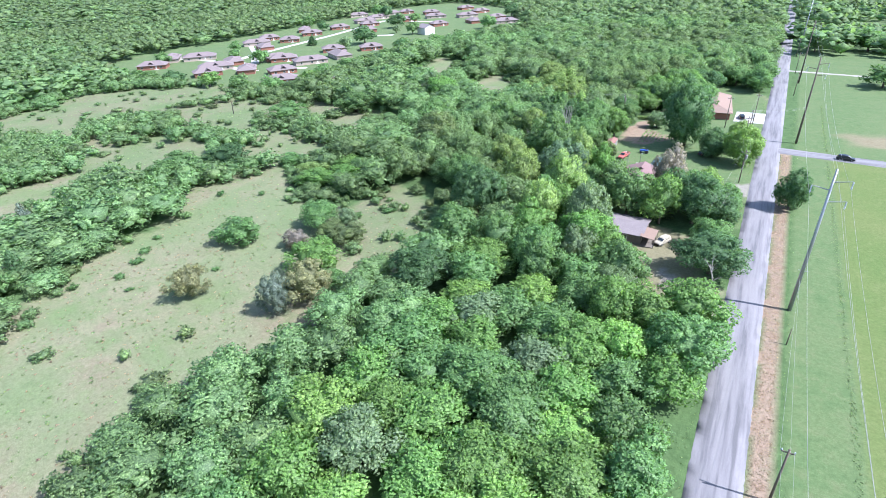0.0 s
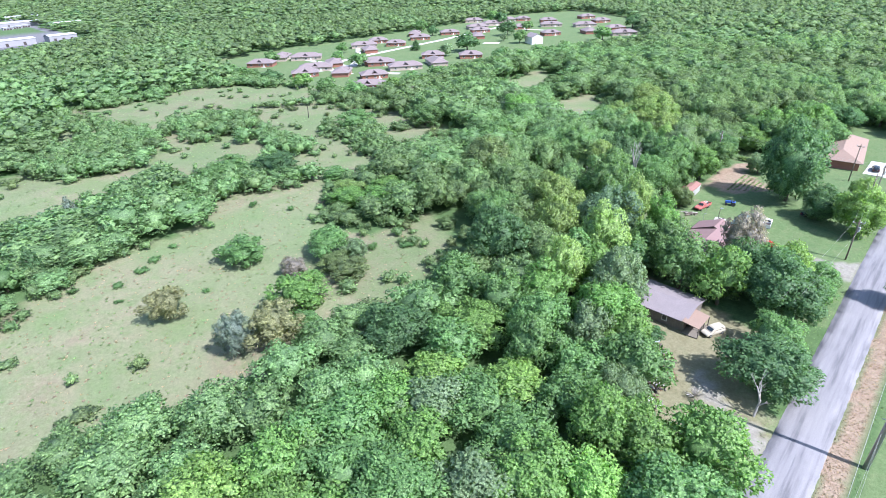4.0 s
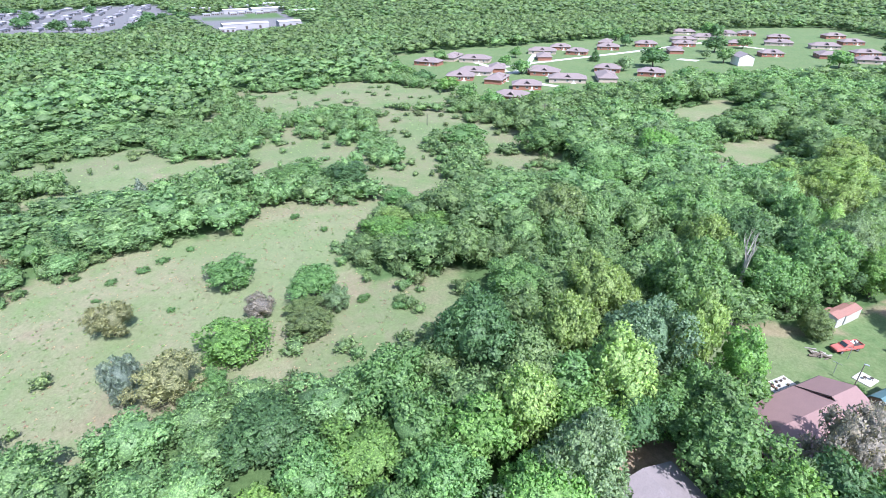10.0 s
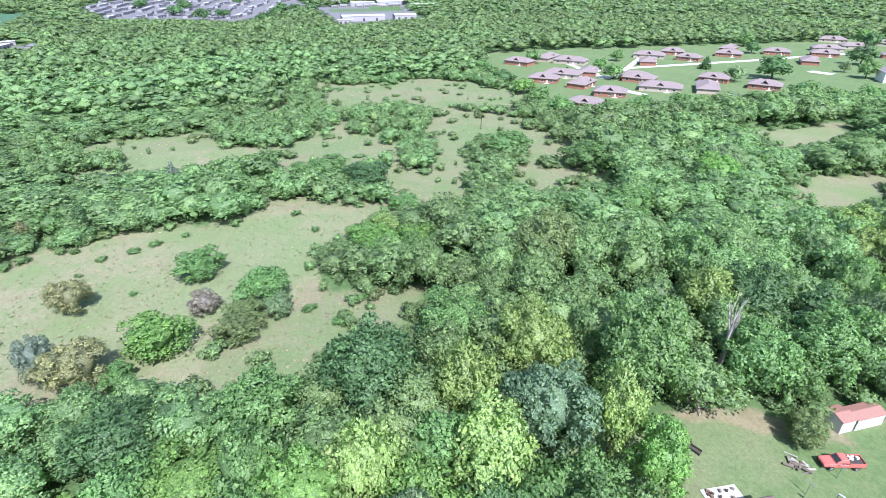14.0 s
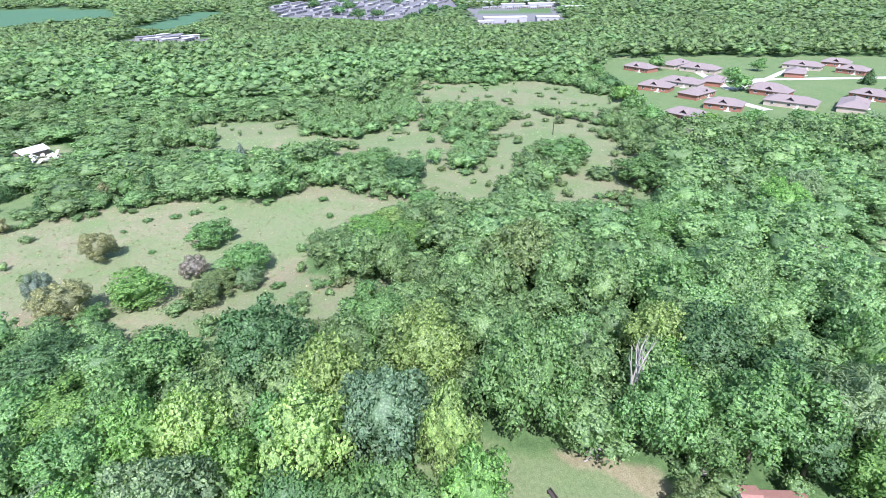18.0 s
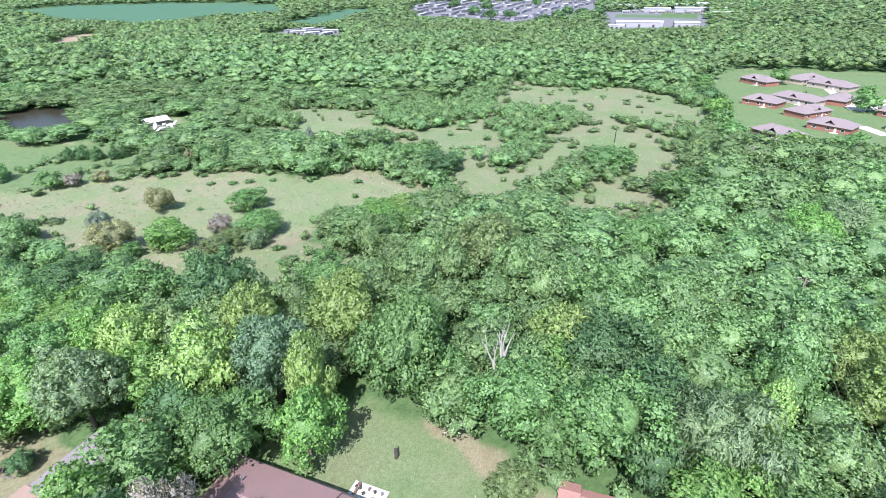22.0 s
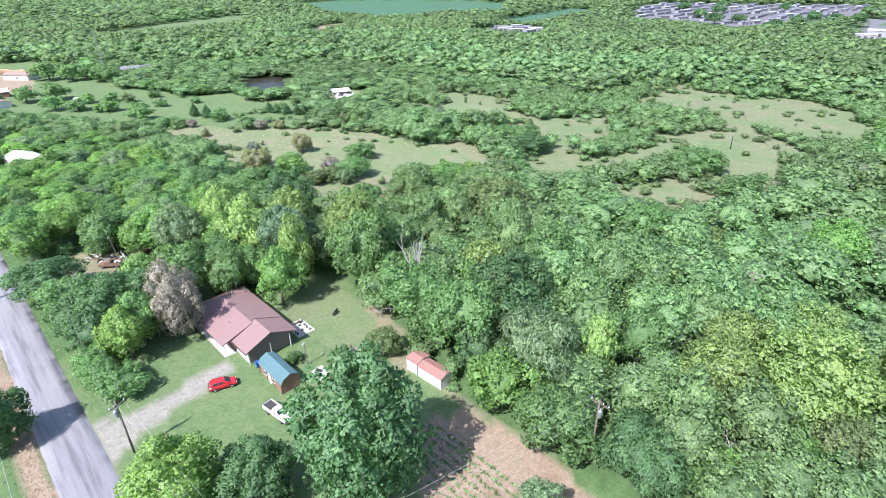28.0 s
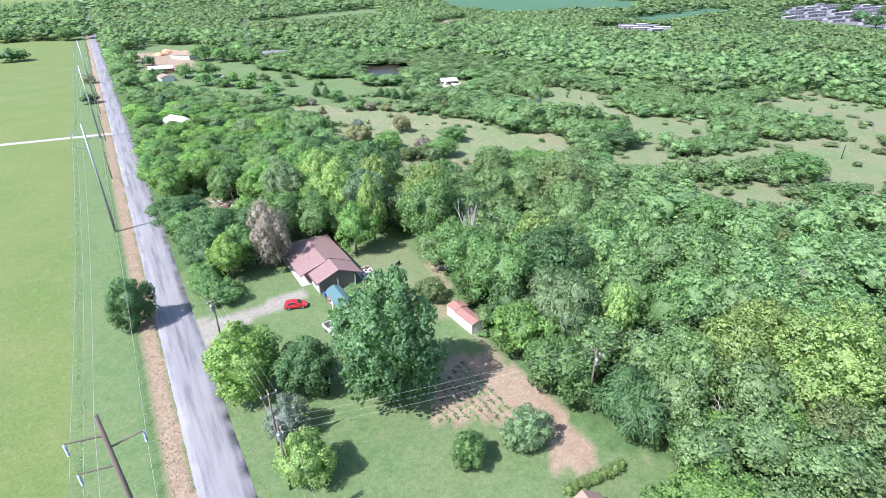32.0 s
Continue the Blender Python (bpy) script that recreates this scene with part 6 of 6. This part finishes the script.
# ---- vehicles ----
tyre_mat = plain("tyre_rubber", (0.025, 0.025, 0.025), 0.85)
PAINT = {"red": plain("red_car_paint", (0.45, 0.025, 0.035), 0.25), "white": plain("white_car_paint", (0.62, 0.62, 0.6), 0.3), "faded": plain("faded_red_paint", (0.44, 0.125, 0.11), 0.55),
         "rust": rust_mat, "blue": plain("blue_paint", (0.03, 0.09, 0.38), 0.4), "black": plain("black_car_paint", (0.02, 0.02, 0.025), 0.2), "cream": worn("cream_paint", (0.5, 0.46, 0.38), (0.4, 0.34, 0.26), 1.0, 0.5)}


def loft(sections):
    """A body from cross sections along x: x, half width, floor, top, top half width."""
    bm = fresh()
    rings = []
    for x, w, z0, z1, tw in sections:
        rings.append([bm.verts.new(p) for p in ((x, -w * 0.94, z0), (x, -w, (z0 + z1) / 2), (x, -tw, z1), (x, tw, z1), (x, w, (z0 + z1) / 2), (x, w * 0.94, z0))])
    for a, b in zip(rings[:-1], rings[1:]):
        for i in range(6):
            bm.faces.new([a[i], a[(i + 1) % 6], b[(i + 1) % 6], b[i]])
    bm.faces.new(list(reversed(rings[0])))
    bm.faces.new(rings[-1])
    bmesh.ops.recalc_face_normals(bm, faces=bm.faces)
    bmesh.ops.bevel(bm, geom=bm.edges[:], offset=0.045, segments=1, affect="EDGES")
    return bm


def car(name, x, y, turn, kind, paint, label, length=4.4, cargo=False):
    """A vehicle whose nose points along its own +x."""
    t = thing(name, pose(x, y, gz(x) + 0.02, 0, 0, turn), label, "car" if kind != "pickup" else "pickup truck")
    k = length / 4.4
    p = PAINT[paint]
    wide = 0.88
    if kind == "pickup":
        part("body", loft([(-2.2 * k, wide, 0.5, 1.0, wide * 0.95), (-0.35 * k, wide, 0.45, 1.02, wide * 0.95), (0.9 * k, wide, 0.45, 1.05, wide * 0.93), (2.0 * k, wide * 0.97, 0.5, 0.98, wide * 0.85), (2.2 * k, wide * 0.9, 0.55, 0.85, wide * 0.8)]), p, t)
        cab = [(-0.4 * k, wide * 0.92, 0.98, 1.1, wide * 0.9), (-0.3 * k, wide * 0.88, 0.98, 1.72, wide * 0.74), (0.45 * k, wide * 0.88, 0.98, 1.74, wide * 0.74), (1.0 * k, wide * 0.9, 0.98, 1.08, wide * 0.88)]
        part("cab", loft(cab), p, t)
        bm = box(fresh(), (1.62 * k, 1.45, 0.04), (-1.3 * k, 0, 1.035))
        part("bed", bm, dark_trim, t, "open load bed")
        for s in (-1, 1):
            part("bed_side", box(fresh(), (1.8 * k, 0.09, 0.32), (-1.28 * k, s * 0.8, 1.12), bevel=0.02), p, t)
        part("tailgate", box(fresh(), (0.08, 1.6, 0.34), (-2.16 * k, 0, 1.1), bevel=0.02), p, t)
        glass = [(0.72 * k, 0.0, 1.42, 0.06, 1.2, 0.62, -48), (-0.37 * k, 0.0, 1.45, 0.05, 1.15, 0.42, 8)]
        sides = (0.1 * k, 0.75 * k)
    else:
        tail = -2.15
        part("body", loft([(tail * k, wide * 0.93, 0.4, 0.85, wide * 0.88), (-1.7 * k, wide, 0.3, 0.98, wide * 0.93), (0.9 * k, wide, 0.3, 0.98, wide * 0.93), (1.9 * k, wide * 0.97, 0.3, 0.86, wide * 0.82), (2.2 * k, wide * 0.85, 0.36, 0.7, wide * 0.72)]), p, t)
        top = 1.62 if kind == "suv" else 1.5
        part("cab", loft([(-2.05 * k, wide * 0.9, 0.92, 1.05, wide * 0.85), (-1.75 * k, wide * 0.9, 0.92, top - 0.06, wide * 0.7), (-0.6 * k, wide * 0.9, 0.92, top, wide * 0.73), (0.35 * k, wide * 0.9, 0.92, top - 0.04, wide * 0.72), (1.25 * k, wide * 0.9, 0.92, 0.98, wide * 0.85)]), p, t)
        glass = [(0.8 * k, 0.0, 1.26, 0.05, 1.22, 0.78, -58), (-1.93 * k, 0.0, 1.25, 0.05, 1.15, 0.46, 24)]
        sides = (-0.65 * k, 2.0 * k)
    for gx_, gy_, gz_, a, b, c, tilt in glass:
        part("windscreen" if gx_ > 0 else "rear_window", box(fresh(), (a, b, c), (gx_, gy_, gz_), Matrix.Rotation(radians(tilt), 4, "Y")), glass_mat, t)
    for s in (-1, 1):
        part("side_window", box(fresh(), (sides[1] * 0.8, 0.05, 0.36), (sides[0], s * 0.725, 1.3), Matrix.Rotation(radians(s * 16), 4, "X"), bevel=0.01), glass_mat, t)
        part("headlight", box(fresh(), (0.08, 0.3, 0.14), (2.12 * k, s * 0.58, 0.7), bevel=0.02), porcelain, t)
        part("tail_light", box(fresh(), (0.06, 0.16, 0.24), (-2.14 * k, s * 0.66, 0.82), bevel=0.01), PAINT["red"], t)
        part("mirror", box(fresh(), (0.1, 0.16, 0.12), (0.75 * k, s * 0.95, 1.05), bevel=0.02), p, t)
        for fx in (-1.32, 1.35):
            w = part("wheel", tube(fresh(), (fx * k, s * 0.68, 0.33), (fx * k, s * 0.9, 0.33), 0.33, sides=18), tyre_mat, t)
            part("rim", tube(fresh(), (fx * k, s * 0.89, 0.33), (fx * k, s * 0.915, 0.33), 0.2, sides=14), steel_mat, w)
    part("front_bumper", box(fresh(), (0.14, 1.6, 0.16), (2.18 * k, 0, 0.45), bevel=0.03), dark_trim if paint != "white" else steel_mat, t)
    part("rear_bumper", box(fresh(), (0.12, 1.6, 0.16), (-2.2 * k, 0, 0.45), bevel=0.03), dark_trim if paint != "white" else steel_mat, t)
    if cargo:
        r = random.Random(9)
        for _ in range(7):
            part("load", box(fresh(), (r.uniform(0.2, 0.5), r.uniform(0.2, 0.5), r.uniform(0.1, 0.3)), (r.uniform(-1.9, -0.7) * k, r.uniform(-0.5, 0.5), 1.2), pose(0, 0, 0, 0, 0, r.uniform(0, 90))), white_paint, t)
    return t


car("red_wagon", -16.1, 156.3, 162, "wagon", "red", "bright red compact wagon parked on the gravel drive", 4.2)
car("white_pickup", -19.2, 168.2, 98, "pickup", "white", "white pickup truck parked on the lawn", 5.2)
car("red_pickup", -35.1, 169.2, 258, "pickup", "faded", "faded red old pickup with a loaded bed", 5.4, True)
car("old_truck", -15.4, 100.5, -40, "pickup", "rust", "rusty brown derelict pickup among scrap", 5.0, True)
car("old_wagon", -13.3, 115.6, 245, "suv", "cream", "old cream and white off-road car beside the porch", 4.4)
car("red_sedan", -36.4, 116.6, 120, "wagon", "faded", "faded red old car parked under the trees", 4.5)
car("black_suv", 24.4, 192.2, -4, "suv", "black", "black SUV driving on the side road", 4.7)
car("dark_car", -6.3, 228.6, 100, "suv", "black", "dark car on a pale concrete drive", 4.6)
car("red_farm_car", -27.0, -143.5, 20, "suv", "red", "red car parked before a white roofed house", 4.6)
car("parked_car", -13.0, 180.6, 60, "wagon", "black", "dark car half hidden under a tree", 4.3)

tractor = thing("tractor", pose(-30.2, 175.8, gz(-30), 0, 0, 200), "small blue tractor on the lawn", "tractor")
part("hood", box(fresh(), (1.4, 0.6, 0.6), (0.7, 0, 0.95), bevel=0.08), PAINT["blue"], tractor)
part("seat", box(fresh(), (0.5, 0.5, 0.4), (-0.6, 0, 1.15), bevel=0.06), dark_trim, tractor)
part("fender", box(fresh(), (0.9, 1.4, 0.12), (-0.6, 0, 1.05), bevel=0.04), PAINT["blue"], tractor)
part("steering_wheel", tube(fresh(), (-0.15, 0, 1.35), (-0.12, 0, 1.4), 0.22, sides=14), dark_trim, tractor)
for s in (-1, 1):
    part("wheel", tube(fresh(), (-0.6, s * 0.5, 0.55), (-0.6, s * 0.82, 0.55), 0.55, sides=18), tyre_mat, tractor)
    part("wheel", tube(fresh(), (1.1, s * 0.42, 0.32), (1.1, s * 0.62, 0.32), 0.32, sides=16), tyre_mat, tractor)

# ---- yard things ----
for name, x, y, sx, sy, turn, lab in (("patio_slab", -33.2, 150.9, 3.5, 4.9, 0, "square pale concrete patio behind the house"), ("concrete_slab", -28.9, 164.4, 2.7, 2.9, 6, "square white concrete slab on the lawn")):
    t = thing(name, pose(x, y, gz(x), 0, 0, turn), lab, "slab")
    part("slab", box(fresh(), (sx, sy, 0.3), (0, 0, -0.03), bevel=0.03), concrete, t)
r_ = random.Random(21)
for i in range(14):
    x, y = -33.2 + r_.uniform(-1.4, 1.4), 150.9 + r_.uniform(-2, 2)
    t = thing("clutter_box", pose(x, y, gz(x) + 0.12, 0, 0, r_.uniform(0, 90)), "small dark odds and ends on the patio", "clutter", "patio clutter")
    bm = box(fresh(), (r_.uniform(0.2, 0.5), r_.uniform(0.2, 0.4), r_.uniform(0.15, 0.5)), (0, 0, 0.15), bevel=0.03)
    part("box", bm, [dark_trim, rust_mat, board_mat][i % 3], t)
for i, (x, y) in enumerate(((-29.0, 164.2), (-28.4, 165.0))):
    t = thing("garden_stool", pose(x, y, gz(x) + 0.12), "dark low stool standing on the slab", "stool", "stools on the slab")
    part("seat", tube(fresh(), (0, 0, 0.35), (0, 0, 0.42), 0.28, sides=12), dark_trim, t)
    for a in range(3):
        part("leg", tube(fresh(), (0.2 * math.cos(a * 2.1), 0.2 * math.sin(a * 2.1), 0), (0.12 * math.cos(a * 2.1), 0.12 * math.sin(a * 2.1), 0.36), 0.03), dark_trim, t)
for x, y, turn in ((-32.0, 161.3, 15), (-33.4, 167.2, 15)):
    t = thing("clothes_post", pose(x, y, gz(x), 0, 0, turn), "T-shaped metal clothes line post", "clothes post", "clothes posts")
    part("post", tube(fresh(), (0, 0, -0.3), (0, 0, 2.2), 0.05), steel_mat, t)
    part("arm", tube(fresh(), (-0.7, 0, 2.15), (0.7, 0, 2.15), 0.04), steel_mat, t)
t = thing("lamp_post", pose(-28.6, 161.0, gz(-28.6), 0, 0, 30), "pale wooden yard light post", "lamp post")
part("post", tube(fresh(), (0, 0, -0.3), (0.1, 0, 4.6), 0.09, 0.07), board_mat, t)
part("lamp_head", box(fresh(), (0.7, 0.16, 0.14), (0.35, 0, 4.6), bevel=0.03), porcelain, t)
t = thing("lamp_post", pose(-17.6, 98.8, gz(-17.6), 6, 0, 60), "leaning pale yard light post", "lamp post")
part("post", tube(fresh(), (0, 0, -0.3), (0, 0, 6.3), 0.09, 0.07), board_mat, t)
part("lamp_head", box(fresh(), (0.8, 0.18, 0.16), (0.4, 0, 6.3), bevel=0.03), porcelain, t)
t = thing("waste_bin", pose(-22.4, 155.6, gz(-22)), "blue plastic wheeled bin by the garage", "bin")
part("body", box(fresh(), (0.6, 0.6, 1.0), (0, 0, 0.5), bevel=0.05), PAINT["blue"], t)
part("lid", box(fresh(), (0.66, 0.66, 0.08), (0, 0, 1.04), bevel=0.03), PAINT["blue"], t)
t = thing("picnic_bench", pose(-40.6, 151.4, gz(-40.6), 0, 0, 30), "dark garden bench on the lawn", "bench")
part("seat", box(fresh(), (1.6, 0.4, 0.08), (0, 0, 0.45)), dark_trim, t)
part("backrest", box(fresh(), (1.6, 0.06, 0.4), (0, 0.22, 0.75)), dark_trim, t)
for s in (-0.7, 0.7):
    part("leg", box(fresh(), (0.08, 0.4, 0.45), (s, 0, 0.22)), dark_trim, t)


def heap(name, x, y, size, n, mats, seed, label):
    """A pile of broken pieces."""
    r = random.Random(seed)
    t = thing(name, pose(x, y, gz(x)), label, "scrap heap", "heaps of scrap and brush")
    for i in range(n):
        m = pose(r.gauss(0, size * 0.4), r.gauss(0, size * 0.4), r.uniform(0.05, 0.35), r.uniform(-15, 15), r.uniform(-15, 15), r.uniform(0, 180))
        part("piece", box(fresh(), (r.uniform(0.5, 1.8), r.uniform(0.08, 0.4), r.uniform(0.05, 0.25)), (0, 0, 0), m, 0.01), mats[i % len(mats)], t)


heap("brush_pile", -35.9, 163.8, 1.6, 26, [dead_mat, board_mat, bark_mat], 1, "low pile of brown sticks on the lawn")
heap("brush_pile", -48.9, 157.1, 2.0, 30, [dead_mat, bark_mat, board_mat], 2, "pile of brush and logs at the wood's edge")
heap("scrap_pile", -15.8, 97.3, 2.6, 44, [rust_mat, board_mat, white_paint, dark_trim], 3, "scrap metal and timber beside the old truck")
heap("scrap_pile", -17.9, 103.8, 2.4, 36, [white_paint, board_mat, dark_trim, rust_mat], 4, "row of junk and white boards along the fence")
heap("scrap_pile", -14.3, 92.4, 1.6, 22, [white_paint, rust_mat, board_mat], 5, "stack of pale and rusty boards on grass")
heap("brush_pile", -6.5, 88.5, 2.2, 30, [dead_mat, bark_mat], 6, "grey pile of cut brush near the road")
heap("scrap_pile", -15.5, 95.9, 1.5, 26, [white_paint, concrete, rust_mat], 8, "bleached heap of broken white boards on the grass")
heap("scrap_pile", -23.6, 98.1, 1.6, 24, [dark_trim, board_mat, rust_mat], 9, "dark junk under the trees")
heap("scrap_pile", -17.6, 97.9, 2.0, 30, [rust_mat, board_mat, white_paint], 10, "rusty scrap and timber along the fence")
heap("log_pile", -46.0, 171.0, 1.4, 18, [dead_mat, board_mat, dark_trim], 7, "junk under the trees beside the shed")
fence = thing("board_fence", pose(-18.8, 96.1, gz(-18), 0, 0, 89), "leaning fence of broken white boards beside junk", "fence")
r_ = random.Random(17)
length = 6.6
for k in range(int(length / 0.34)):
    m = pose(k * 0.34, 0, 0.62, r_.uniform(-6, 6), r_.uniform(-7, 7), 0)
    part("board", box(fresh(), (0.27, 0.04, r_.uniform(1.1, 1.5)), (0, 0, 0), m), white_paint, fence)
for z in (0.35, 0.95):
    part("rail", box(fresh(), (length, 0.05, 0.09), (length / 2, 0.06, z)), board_mat, fence)
for k in range(4):
    part("post", box(fresh(), (0.1, 0.1, 1.5), (k * length / 3, 0.14, 0.65)), board_mat, fence)
bm = fresh()
bmesh.ops.create_icosphere(bm, subdivisions=3, radius=1.0)
for v in bm.verts:
    v.co = Vector((v.co.x * 1.2, v.co.y * 0.9, max(v.co.z, -0.2) * 0.9)) * (1 + 0.2 * noise.noise(v.co * 2.5))
t = thing("tarpaulin", pose(-21.2, 105.1, gz(-21)), "crumpled bright blue tarpaulin over junk", "tarpaulin")
part("sheet", bm, plain("blue_tarp", (0.02, 0.13, 0.5), 0.4), t)
yucca = thing("yucca", pose(-9.5, 97.8, gz(-9.5)), "spiky dry grey yucca clump", "plant")
bm = fresh()
r_ = random.Random(3)
for i in range(60):
    a, e = r_.uniform(0, 6.28), r_.uniform(0.2, 1.4)
    tube(bm, (0, 0, 0.2), (1.5 * math.cos(a) * math.cos(e), 1.5 * math.sin(a) * math.cos(e), 0.2 + 1.6 * math.sin(e)), 0.05, 0.01, 4)
part("leaves", bm, dead_mat, yucca)
# garden rows and hedge
xs, ys = [], []
for row in range(9):
    for k in range(26):
        xs.append(-24.5 - row * 1.25 + rng.uniform(-0.15, 0.15))
        ys.append(191.5 + row * 0.2 + k * 0.6 - row * 0.8 + rng.uniform(-0.15, 0.15))
xs, ys = np.array(xs), np.array(ys)
keep = inside(xs, ys, GARDEN)
tufts("vegetable_rows", xs[keep], ys[keep], 0.6, scrub_mat, "rows of young vegetable plants in bare soil")
for k in range(9):
    tree(-32.0 - k * 1.05, 214.6 + 0.1 * k, 1.5, 0.95, "yellow", "shrub", "hedge_shrub", "clipped yellow green hedge shrub", "hedge shrubs")
tree(-27.4, 158.9, 2.2, 1.7, "mid", "bush", "shrub", "rounded green shrub beside the shed")
